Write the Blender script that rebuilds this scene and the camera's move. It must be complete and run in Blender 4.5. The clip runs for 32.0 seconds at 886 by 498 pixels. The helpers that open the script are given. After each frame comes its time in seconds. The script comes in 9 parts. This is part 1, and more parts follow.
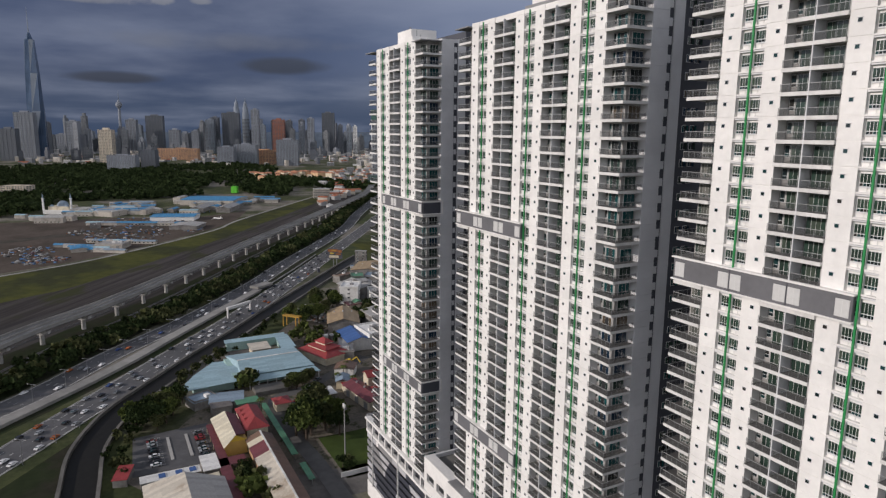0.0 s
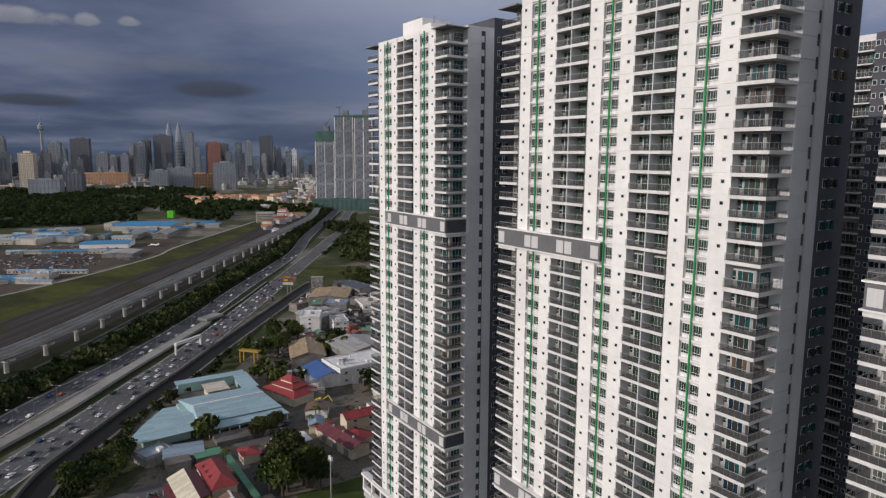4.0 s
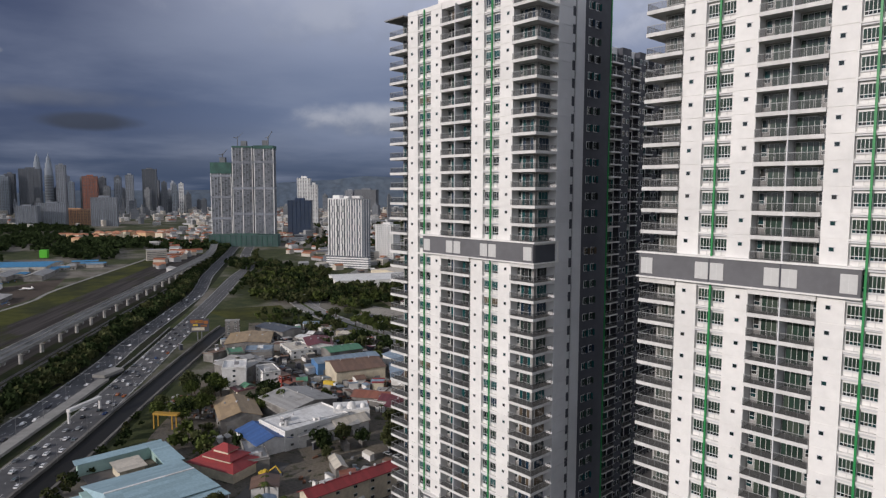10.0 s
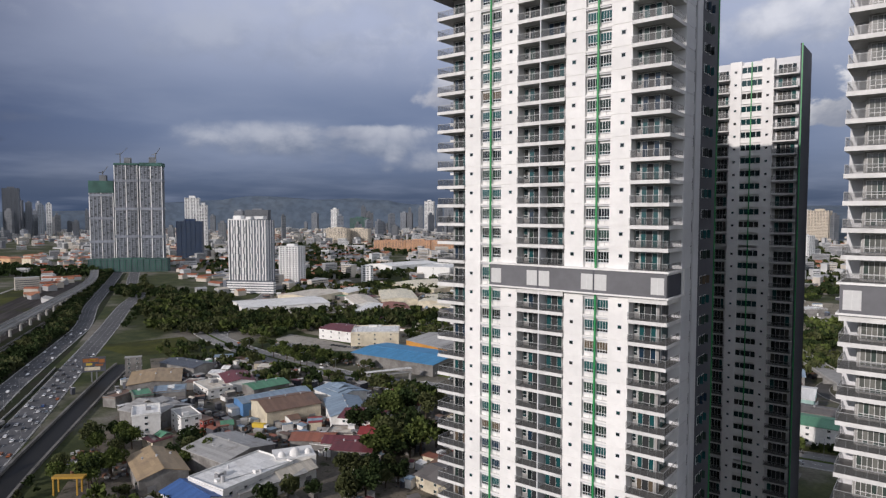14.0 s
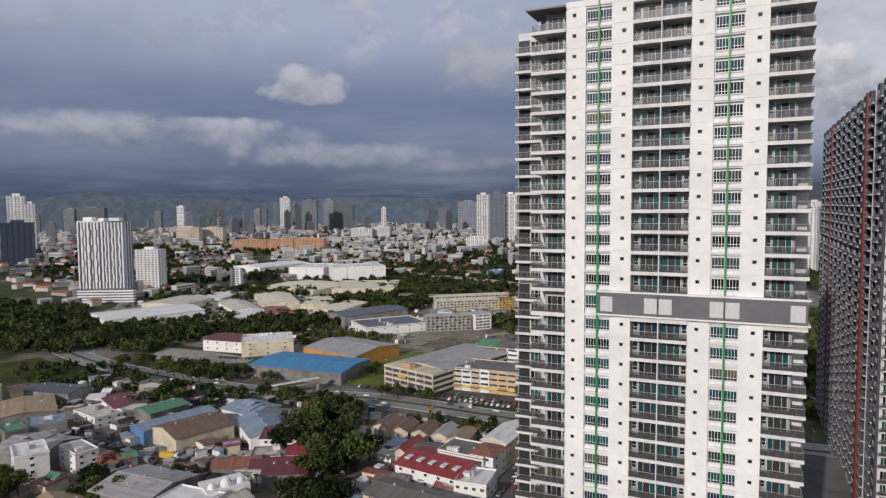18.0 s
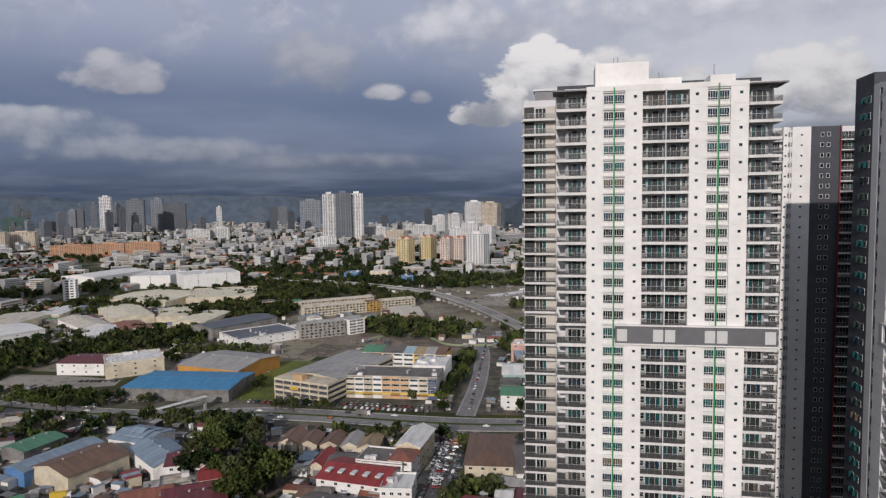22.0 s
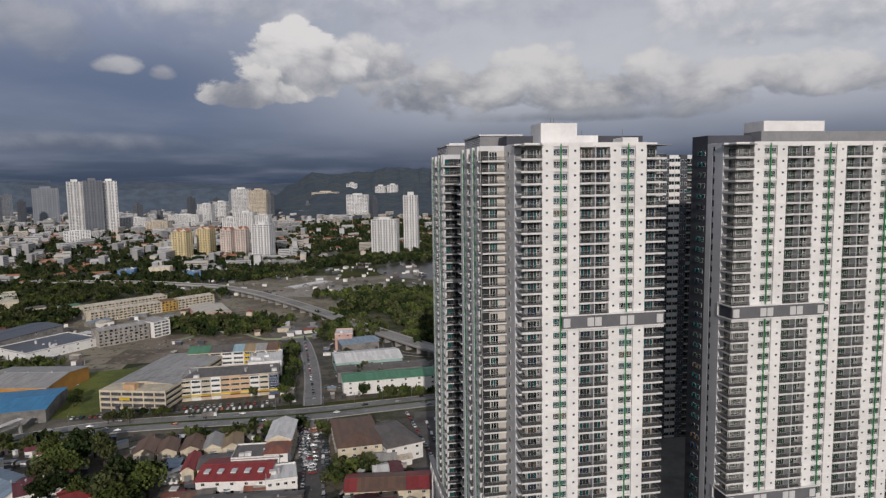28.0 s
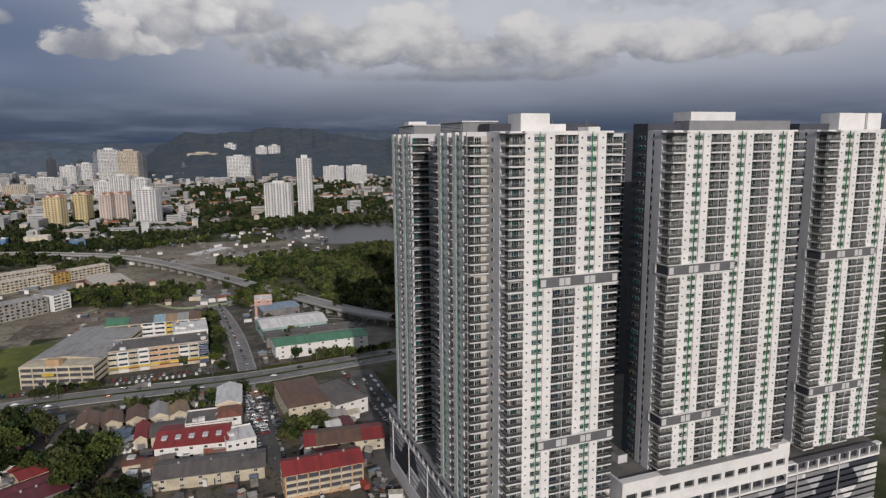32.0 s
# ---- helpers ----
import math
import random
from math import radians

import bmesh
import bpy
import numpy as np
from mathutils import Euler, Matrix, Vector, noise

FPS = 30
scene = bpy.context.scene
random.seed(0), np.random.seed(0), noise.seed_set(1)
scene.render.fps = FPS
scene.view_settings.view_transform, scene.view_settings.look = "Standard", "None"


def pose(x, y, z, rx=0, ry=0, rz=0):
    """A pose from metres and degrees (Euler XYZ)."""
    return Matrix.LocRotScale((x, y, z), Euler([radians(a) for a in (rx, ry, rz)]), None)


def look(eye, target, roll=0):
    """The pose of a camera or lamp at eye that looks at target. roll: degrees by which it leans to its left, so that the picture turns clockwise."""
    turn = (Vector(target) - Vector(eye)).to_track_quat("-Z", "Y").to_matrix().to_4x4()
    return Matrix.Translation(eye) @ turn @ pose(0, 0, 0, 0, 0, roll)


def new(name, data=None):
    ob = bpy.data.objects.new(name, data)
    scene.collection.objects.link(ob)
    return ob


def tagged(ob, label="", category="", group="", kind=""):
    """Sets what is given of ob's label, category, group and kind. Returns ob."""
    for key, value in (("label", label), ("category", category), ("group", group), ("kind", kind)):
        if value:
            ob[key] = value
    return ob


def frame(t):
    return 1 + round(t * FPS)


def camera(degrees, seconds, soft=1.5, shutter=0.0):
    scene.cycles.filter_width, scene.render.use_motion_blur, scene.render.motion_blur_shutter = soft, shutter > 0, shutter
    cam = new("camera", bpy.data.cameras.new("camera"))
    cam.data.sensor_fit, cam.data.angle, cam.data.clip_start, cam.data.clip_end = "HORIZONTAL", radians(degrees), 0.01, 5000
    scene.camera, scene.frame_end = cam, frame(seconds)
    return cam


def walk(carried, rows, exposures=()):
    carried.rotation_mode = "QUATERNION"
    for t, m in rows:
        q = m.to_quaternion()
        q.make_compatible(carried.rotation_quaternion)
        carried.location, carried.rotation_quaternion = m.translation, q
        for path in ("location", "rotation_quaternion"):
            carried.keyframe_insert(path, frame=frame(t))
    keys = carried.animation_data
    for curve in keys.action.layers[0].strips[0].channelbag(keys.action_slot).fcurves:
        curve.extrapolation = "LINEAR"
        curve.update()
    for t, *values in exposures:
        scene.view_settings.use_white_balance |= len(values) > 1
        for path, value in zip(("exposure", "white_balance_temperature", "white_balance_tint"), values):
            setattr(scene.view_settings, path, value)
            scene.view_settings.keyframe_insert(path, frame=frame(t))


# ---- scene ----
cam = camera(68.2, 32.0, soft=1.3)
METRES, EYE, TILT, LEAN, TURN = 320.0, 133.0, 0.0, 0.0, 62.0
ROWS = [
    (0.0, 0.0, 0.0, 0.0, 0.08, -10.19, -0.46),
    (0.5, -0.0088, 0.0122, -0.0021, -0.59, -9.92, -0.48),
    (1.0, -0.0174, 0.0243, -0.0041, -1.27, -9.67, -0.48),
    (1.5, -0.026, 0.0364, -0.006, -1.93, -9.4, -0.49),
    (2.0, -0.0342, 0.0486, -0.0078, -2.6, -9.15, -0.46),
    (2.5, -0.0422, 0.0607, -0.0096, -3.28, -8.9, -0.42),
    (3.0, -0.0501, 0.0724, -0.0115, -3.94, -8.64, -0.41),
    (3.5, -0.0577, 0.0844, -0.0131, -4.63, -8.4, -0.35),
    (5.5, -0.0869, 0.1342, -0.0208, -7.32, -7.32, -0.34),
    (6.0, -0.0941, 0.1468, -0.0224, -8.0, -7.09, -0.32),
    (6.5, -0.1012, 0.1594, -0.0241, -8.68, -6.83, -0.3),
    (7.0, -0.1083, 0.1719, -0.0257, -9.41, -6.57, -0.29),
    (7.5, -0.1152, 0.1844, -0.0275, -10.25, -6.29, -0.28),
    (8.0, -0.1221, 0.1968, -0.0289, -11.11, -6.06, -0.26),
    (8.5, -0.1293, 0.2096, -0.0303, -11.99, -5.8, -0.22),
    (9.0, -0.1369, 0.2228, -0.0315, -12.87, -5.56, -0.21),
    (9.5, -0.1449, 0.2367, -0.0325, -13.77, -5.31, -0.18),
    (10.0, -0.1528, 0.2507, -0.0335, -14.69, -5.08, -0.17),
    (10.5, -0.1605, 0.2648, -0.0344, -15.69, -4.84, -0.14),
    (11.0, -0.168, 0.2795, -0.0353, -16.74, -4.62, -0.11),
    (11.5, -0.1757, 0.294, -0.0357, -17.77, -4.4, -0.09),
    (12.0, -0.1827, 0.3083, -0.0357, -18.75, -4.18, -0.08),
    (12.5, -0.1901, 0.3229, -0.0356, -19.74, -3.93, -0.07),
    (13.0, -0.1982, 0.3369, -0.0355, -20.94, -3.68, -0.02),
    (13.5, -0.2073, 0.3493, -0.0353, -22.45, -3.48, -0.0),
    (14.0, -0.217, 0.3615, -0.0349, -24.23, -3.33, 0.03),
    (14.5, -0.227, 0.3731, -0.0344, -25.92, -3.27, 0.09),
    (16.5, -0.2733, 0.416, -0.0296, -31.89, -3.51, 0.26),
    (17.0, -0.2855, 0.4264, -0.0265, -33.64, -3.59, 0.33),
    (17.5, -0.2977, 0.4365, -0.023, -35.38, -3.71, 0.36),
    (18.0, -0.3101, 0.4459, -0.0191, -37.15, -3.8, 0.46),
    (18.5, -0.3229, 0.4542, -0.0152, -38.9, -3.85, 0.49),
    (19.0, -0.3361, 0.4616, -0.0109, -40.68, -3.89, 0.56),
    (19.5, -0.3494, 0.4681, -0.0068, -42.46, -3.92, 0.61),
    (20.0, -0.363, 0.4737, -0.0025, -44.25, -3.95, 0.68),
    (20.5, -0.3773, 0.4787, 0.0015, -46.04, -4.02, 0.71),
    (21.0, -0.3915, 0.4835, 0.0058, -47.85, -4.13, 0.78),
    (21.5, -0.4063, 0.4879, 0.0099, -49.65, -4.21, 0.81),
    (22.0, -0.4213, 0.4923, 0.0139, -51.45, -4.29, 0.83),
    (22.5, -0.4361, 0.4968, 0.0178, -53.24, -4.38, 0.85),
    (23.0, -0.4512, 0.5014, 0.0216, -55.06, -4.45, 0.9),
    (23.5, -0.4664, 0.5063, 0.0251, -56.87, -4.53, 0.89),
    (24.0, -0.4813, 0.5119, 0.0284, -58.68, -4.61, 0.9),
    (24.5, -0.4961, 0.5182, 0.0316, -60.48, -4.68, 0.92),
    (25.0, -0.5099, 0.5253, 0.0344, -62.27, -4.75, 0.92),
    (25.5, -0.5234, 0.5333, 0.0367, -64.04, -4.79, 0.89),
    (27.5, -0.5739, 0.5733, 0.0463, -70.73, -5.47, 0.85),
    (28.0, -0.5859, 0.5834, 0.0492, -72.3, -5.93, 0.87),
    (28.5, -0.5974, 0.5928, 0.0518, -73.82, -6.33, 0.82),
    (29.0, -0.6089, 0.6023, 0.0549, -75.38, -6.78, 0.79),
    (29.5, -0.6205, 0.612, 0.0573, -76.92, -7.23, 0.72),
    (30.0, -0.6325, 0.622, 0.0599, -78.29, -7.69, 0.68),
    (30.5, -0.6451, 0.6323, 0.0626, -79.45, -8.13, 0.63),
    (31.0, -0.6577, 0.643, 0.0654, -80.57, -8.59, 0.58),
    (31.5, -0.6704, 0.6539, 0.0683, -81.67, -9.05, 0.57),
    (32.0, -0.6832, 0.6653, 0.071, -82.79, -9.49, 0.53),
]
walk(cam, [(t, pose(0, 0, EYE, TILT, LEAN, TURN) @ pose(METRES * x, METRES * y, METRES * z, 90 + pitch, roll, yaw)) for t, x, y, z, yaw, pitch, roll in ROWS], exposures=[(0, -0.07, 6520, 14), (9, -0.12, 6450, 14), (14, 0.07, 6350, 14), (17, -0.04, 6400, 14), (20, -0.12, 6450, 14), (24, -0.21, 6500, 14), (28, -0.31, 6530, 13), (32, -0.28, 6530, 13)])

# ---- sky, sun ----
SUN_EL, SUN_AZ = 20.0, -7.0      # degrees up; degrees from -y towards +x
world = bpy.data.worlds.new("world")
scene.world = world
world.use_nodes = True


class Tree:
    """Short way to write node trees."""

    def __init__(self, tree):
        self.tree = tree
        tree.nodes.clear()

    def add(self, kind, ins=None, **props):
        n = self.tree.nodes.new(kind)
        if "operation" in props:
            n.operation, n.use_clamp = props["operation"], props["use_clamp"]
        if "data_type" in props:
            n.data_type, n.blend_type = props["data_type"], props["blend_type"]
        if "interpolation_type" in props:
            n.interpolation_type = props["interpolation_type"]
        if "sky_type" in props:
            n.sky_type, n.sun_disc, n.sun_elevation, n.sun_rotation = props["sky_type"], False, props["sun_elevation"], props["sun_rotation"]
        for k, v in (ins or {}).items():
            if isinstance(v, bpy.types.NodeSocket):
                self.tree.links.new(v, n.inputs[k])
            else:
                n.inputs[k].default_value = v
        return n

    def link(self, a, b):
        self.tree.links.new(a, b)

    def math(self, op, a, b=0.0, clamp=False):
        return self.add("ShaderNodeMath", {0: a, 1: b}, operation=op, use_clamp=clamp).outputs[0]

    def mix(self, f, a, b, blend="MIX"):
        return self.add("ShaderNodeMix", {0: f, 6: a, 7: b}, data_type="RGBA", blend_type=blend).outputs[2]

    def step(self, v, lo, hi, a=0.0, b=1.0):
        return self.add("ShaderNodeMapRange", {0: v, 1: lo, 2: hi, 3: a, 4: b}, interpolation_type="SMOOTHSTEP").outputs[0]

    def noise(self, vec, scale, detail=4.0, rough=0.55, dist=0.0):
        return self.add("ShaderNodeTexNoise", {"Vector": vec, "Scale": scale, "Detail": detail, "Roughness": rough, "Distortion": dist}).outputs[0]


def rgb(r, g, b):
    return (r, g, b, 1.0)


def make_sky():
    n = Tree(world.node_tree)
    sky = n.add("ShaderNodeTexSky", sky_type="NISHITA", sun_elevation=radians(SUN_EL), sun_rotation=radians(180 - SUN_AZ))
    co = n.add("ShaderNodeTexCoord").outputs["Generated"]
    sep = n.add("ShaderNodeSeparateXYZ", {0: co})
    x, y, z = sep.outputs
    up = n.math("MAXIMUM", z, 0.0)
    round_ = n.math("ARCTAN2", n.math("MULTIPLY", x, -1.0), y)      # bearing from +y towards -x
    chart = n.add("ShaderNodeCombineXYZ", {0: round_, 1: n.math("MULTIPLY", up, 2.6), 2: 0.0}).outputs[0]
    plane = n.math("ADD", up, 0.10)
    flat = n.add("ShaderNodeCombineXYZ", {0: n.math("DIVIDE", x, plane), 1: n.math("DIVIDE", y, plane), 2: n.math("MULTIPLY", up, 2.0)}).outputs[0]
    open_side = n.step(round_, 1.42, 0.95)                          # the deck opens towards +x
    # a rain deck, darkest over the horizon, lighter above and on the open side
    high = n.mix(open_side, rgb(0.060, 0.080, 0.150), rgb(0.42, 0.47, 0.60))
    mid = n.mix(open_side, rgb(0.048, 0.071, 0.145), rgb(0.145, 0.192, 0.305))
    deck = n.mix(n.step(up, 0.0, 0.10), rgb(0.045, 0.073, 0.135), mid)
    deck = n.mix(n.step(up, 0.13, 0.28), deck, high)
    deck = n.mix(n.math("MULTIPLY", n.step(round_, 0.22, -0.25), n.step(up, 0.015, 0.16)), deck, rgb(0.64, 0.665, 0.715))
    soft = n.noise(flat, 0.55, 6.0, 0.52)
    deck = n.mix(n.step(soft, 0.40, 0.74), deck, n.mix(0.42, deck, rgb(0.31, 0.355, 0.46)))
    haze = n.noise(chart, 3.0, 4.0, 0.5)
    veil = n.math("MULTIPLY", n.step(haze, 0.42, 0.7), n.math("MULTIPLY", n.step(up, 0.01, 0.05), n.step(up, 0.12, 0.06)))
    deck = n.mix(n.math("MULTIPLY", veil, 0.35), deck, rgb(0.17, 0.195, 0.25))
    puff = n.add("ShaderNodeCombineXYZ", {0: round_, 1: n.math("MULTIPLY", up, 1.45), 2: 0.0}).outputs[0]
    heap = n.noise(puff, 8.5, 10.0, 0.62, 0.35)
    fine = n.noise(puff, 21.0, 8.0, 0.6, 0.3)
    body = deck

    cell = n.math("ADD", n.math("MULTIPLY", n.add("ShaderNodeTexVoronoi", {"Vector": puff, "Scale": 13.0}).outputs[0], 0.62), n.math("MULTIPLY", n.add("ShaderNodeTexVoronoi", {"Vector": puff, "Scale": 33.0}).outputs[0], 0.38))
    billow = n.math("SUBTRACT", 0.42, n.math("ADD", n.math("MULTIPLY", cell, 0.7), n.math("MULTIPLY", n.math("SUBTRACT", fine, 0.5), 0.55)))      # about 0: rounded heads

    def cloud(body, at, e0, wide, tall, ragged, bottom, top, hard=0.35, power=1.0, base=1.9):
        """One cloud: an ellipse in bearing and height with a flatter base, its rim broken into rounded heads, lighter at the top."""
        u = n.math("DIVIDE", n.math("SUBTRACT", round_, at), wide)
        v = n.math("DIVIDE", n.math("SUBTRACT", up, e0), tall)
        far = n.math("MAXIMUM", v, n.math("MULTIPLY", v, -base))
        q = n.math("SUBTRACT", 1.0, n.math("ADD", n.math("MULTIPLY", u, u), n.math("MULTIPLY", far, far)))
        tear = n.math("ADD", n.math("MULTIPLY", billow, ragged), n.math("MULTIPLY", n.math("SUBTRACT", heap, 0.5), ragged * 0.9))
        mask = n.step(n.math("ADD", q, tear), 0.0, hard)
        lit = n.step(n.math("ADD", n.math("MULTIPLY", v, 0.85), n.math("ADD", n.math("MULTIPLY", billow, 1.5), n.math("ADD", n.math("MULTIPLY", n.math("SUBTRACT", heap, 0.5), 2.6), n.math("MULTIPLY", n.math("SUBTRACT", fine, 0.5), 1.5)))), -0.75, 0.85)
        return n.mix(n.math("MULTIPLY", mask, power), body, n.mix(lit, rgb(*bottom), rgb(*top)))

    # broken light cloud high on the open side
    scud = n.math("MULTIPLY", n.math("MULTIPLY", n.step(heap, 0.42, 0.62), n.step(up, 0.16, 0.28)), n.step(round_, 1.1, 0.45))
    body = n.mix(n.math("MULTIPLY", scud, 0.6), body, n.mix(n.step(fine, 0.35, 0.68), rgb(0.34, 0.375, 0.455), rgb(0.62, 0.64, 0.69)))
    # dark lenses and small scraps over the city centre
    body = cloud(body, 1.538, 0.067, 0.070, 0.010, 0.5, (0.036, 0.042, 0.064), (0.048, 0.056, 0.082), 0.8, 0.85, 1.1)
    body = cloud(body, 1.316, 0.090, 0.072, 0.015, 0.5, (0.040, 0.047, 0.070), (0.052, 0.061, 0.088), 0.8, 0.85, 1.1)
    body = cloud(body, 1.40, 0.118, 0.19, 0.016, 1.2, (0.11, 0.125, 0.165), (0.16, 0.175, 0.215), 1.4, 0.5, 1.1)
    body = cloud(body, 1.57, 0.165, 0.085, 0.016, 2.2, (0.16, 0.175, 0.215), (0.30, 0.315, 0.355), 0.9, 0.85)
    body = cloud(body, 1.472, 0.168, 0.017, 0.011, 2.4, (0.16, 0.18, 0.225), (0.27, 0.285, 0.325), 0.9, 0.9)
    body = cloud(body, 1.424, 0.171, 0.015, 0.010, 2.4, (0.16, 0.18, 0.225), (0.26, 0.275, 0.315), 0.9, 0.9)
    # streaks and lens clouds in the middle of the sky
    body = cloud(body, 0.95, 0.245, 0.25, 0.050, 2.2, (0.24, 0.275, 0.35), (0.42, 0.455, 0.53), 1.8, 0.6, 1.0)
    body = cloud(body, 0.72, 0.300, 0.22, 0.060, 2.4, (0.36, 0.40, 0.49), (0.60, 0.63, 0.69), 1.8, 0.7, 1.0)
    body = cloud(body, 0.84, 0.101, 0.235, 0.034, 1.5, (0.15, 0.185, 0.265), (0.46, 0.485, 0.54), 1.1, 0.85, 1.1)
    body = cloud(body, 0.78, 0.117, 0.12, 0.014, 1.6, (0.30, 0.325, 0.40), (0.54, 0.56, 0.60), 0.8, 0.7, 1.1)
    body = cloud(body, 0.58, 0.073, 0.19, 0.023, 1.7, (0.13, 0.165, 0.24), (0.38, 0.405, 0.465), 1.2, 0.85, 1.1)
    body = cloud(body, 0.33, 0.058, 0.17, 0.018, 1.0, (0.12, 0.15, 0.22), (0.31, 0.335, 0.395), 1.2, 0.8, 1.1)
    body = cloud(body, 0.37, 0.205, 0.115, 0.050, 2.4, (0.24, 0.27, 0.335), (0.46, 0.475, 0.52), 1.5, 0.75, 1.2)
    body = cloud(body, 0.634, 0.166, 0.060, 0.038, 2.3, (0.23, 0.25, 0.315), (0.52, 0.53, 0.57), 0.75, 0.95, 2.0)
    body = cloud(body, 0.272, 0.158, 0.032, 0.017, 2.8, (0.27, 0.29, 0.35), (0.55, 0.56, 0.59), 1.0, 0.95)
    body = cloud(body, 0.214, 0.150, 0.018, 0.014, 2.6, (0.24, 0.26, 0.325), (0.44, 0.455, 0.50), 1.1, 0.9)
    # the heaped bank on the open side
    body = cloud(body, 0.13, 0.245, 0.16, 0.045, 2.4, (0.36, 0.39, 0.455), (0.70, 0.715, 0.75), 1.2, 0.8, 1.3)
    body = cloud(body, -0.35, 0.275, 0.62, 0.075, 2.6, (0.44, 0.47, 0.54), (0.86, 0.865, 0.88), 1.6, 0.8, 1.2)
    body = cloud(body, -0.90, 0.215, 0.45, 0.085, 2.6, (0.40, 0.43, 0.49), (0.84, 0.84, 0.85), 1.2, 0.9, 1.3)
    body = cloud(body, -0.70, 0.125, 0.20, 0.040, 3.2, (0.26, 0.28, 0.335), (0.76, 0.755, 0.75), 0.6, 0.95)
    body = cloud(body, -0.50, 0.128, 0.19, 0.048, 3.2, (0.25, 0.27, 0.325), (0.74, 0.735, 0.73), 0.85, 0.9, 1.4)
    body = cloud(body, -0.32, 0.138, 0.17, 0.055, 3.2, (0.23, 0.25, 0.30), (0.78, 0.775, 0.76), 0.75, 0.93, 1.5)
    body = cloud(body, -0.16, 0.135, 0.13, 0.052, 3.2, (0.22, 0.24, 0.29), (0.74, 0.735, 0.725), 0.7, 0.93, 1.5)
    body = cloud(body, -0.06, 0.172, 0.11, 0.045, 2.0, (0.30, 0.32, 0.375), (0.80, 0.79, 0.775), 0.6, 0.95, 1.6)
    body = cloud(body, 0.03, 0.160, 0.095, 0.062, 2.6, (0.26, 0.28, 0.335), (0.88, 0.87, 0.85), 0.35, 0.98)
    body = cloud(body, 0.105, 0.128, 0.066, 0.040, 2.4, (0.25, 0.27, 0.325), (0.80, 0.79, 0.77), 0.35, 0.97)
    body = cloud(body, -0.40, 0.092, 0.20, 0.012, 1.8, (0.16, 0.185, 0.235), (0.36, 0.38, 0.42), 1.2, 0.8, 1.2)
    # the clear sky stands behind, and the bright half towards the sun
    clear = n.mix(1.0, sky.outputs[0], rgb(0.06, 0.06, 0.06), "MULTIPLY")
    body = n.mix(0.06, body, clear)
    south = n.step(y, -0.15, -0.8)
    body = n.mix(south, body, n.mix(n.step(heap, 0.4, 0.65), rgb(0.42, 0.47, 0.56), rgb(0.80, 0.81, 0.82)))
    # unseen bright patch in the east, added to lighten the +x walls
    east_fill = n.math("MULTIPLY", n.step(x, 0.80, 0.97), n.step(up, 0.0, 0.25, 0.6, 1.0))
    body = n.mix(east_fill, body, n.mix(n.step(heap, 0.4, 0.65), rgb(1.3, 1.38, 1.50), rgb(2.3, 2.3, 2.3)))
    top = n.step(up, 0.45, 0.75)                                    # thick grey cloud overhead, unseen, its tone added to set the ground's brightness
    body = n.mix(top, body, rgb(0.27, 0.30, 0.36))
    bg = n.add("ShaderNodeBackground", {"Color": body, "Strength": 1.0})
    n.link(bg.outputs[0], n.add("ShaderNodeOutputWorld").inputs[0])


make_sky()
sun = new("sun", bpy.data.lights.new("sun", "SUN"))
sun.data.energy, sun.data.angle, sun.data.color = 2.9, radians(0.6), (1.0, 0.93, 0.86)
sun.matrix_world = look((300 * math.sin(radians(SUN_AZ)), -300 * math.cos(radians(SUN_AZ)), 300 * math.tan(radians(SUN_EL)) + 200), (0, 0, 200))

# ---- materials ----
def surface(name, colour, rough=0.7, metal=0.0, grain=None, amount=0.25, big=None, bump=0.0, vary=0.0, alpha=1.0, spec=0.5, second=None, edges=(0.4, 0.65)):
    """Principled paint with grain of `grain` cycles a metre, stains of `big`, and brightness that differs from object to object by `vary`."""
    m = bpy.data.materials.new(name)
    m.use_nodes = True
    n = Tree(m.node_tree)
    base = n.add("ShaderNodeRGB")
    base.outputs[0].default_value = rgb(*colour)
    col = base.outputs[0]
    place = n.add("ShaderNodeNewGeometry").outputs["Position"]
    if big:
        stain = n.noise(place, big, 5.0, 0.6)
        dark = second or tuple(c * (1 - amount) for c in colour)
        col = n.mix(n.step(stain, edges[0], edges[1]), col, rgb(*dark))
    fine = None
    if grain:
        fine = n.noise(place, grain, 3.0, 0.6)
        col = n.mix(n.step(fine, 0.3, 0.7), n.mix(1.0, col, rgb(*(1 - amount * 0.6,) * 3), "MULTIPLY"), col)
    if vary:
        r = n.add("ShaderNodeObjectInfo").outputs["Random"]
        f = n.add("ShaderNodeMapRange", {0: r, 3: 1 - vary, 4: 1 + vary}).outputs[0]
        grey = n.add("ShaderNodeCombineColor", {0: f, 1: f, 2: f}).outputs[0]
        col = n.mix(1.0, col, grey, "MULTIPLY")
    p = n.add("ShaderNodeBsdfPrincipled", {"Base Color": col, "Roughness": rough, "Metallic": metal, "Alpha": alpha, "Specular IOR Level": spec if rough < 0.82 else min(spec, 0.12)})
    if bump and fine is not None:
        n.link(n.add("ShaderNodeBump", {"Height": fine, "Strength": bump, "Distance": 0.05}).outputs[0], p.inputs["Normal"])
    n.link(p.outputs[0], n.add("ShaderNodeOutputMaterial").inputs[0])
    return m


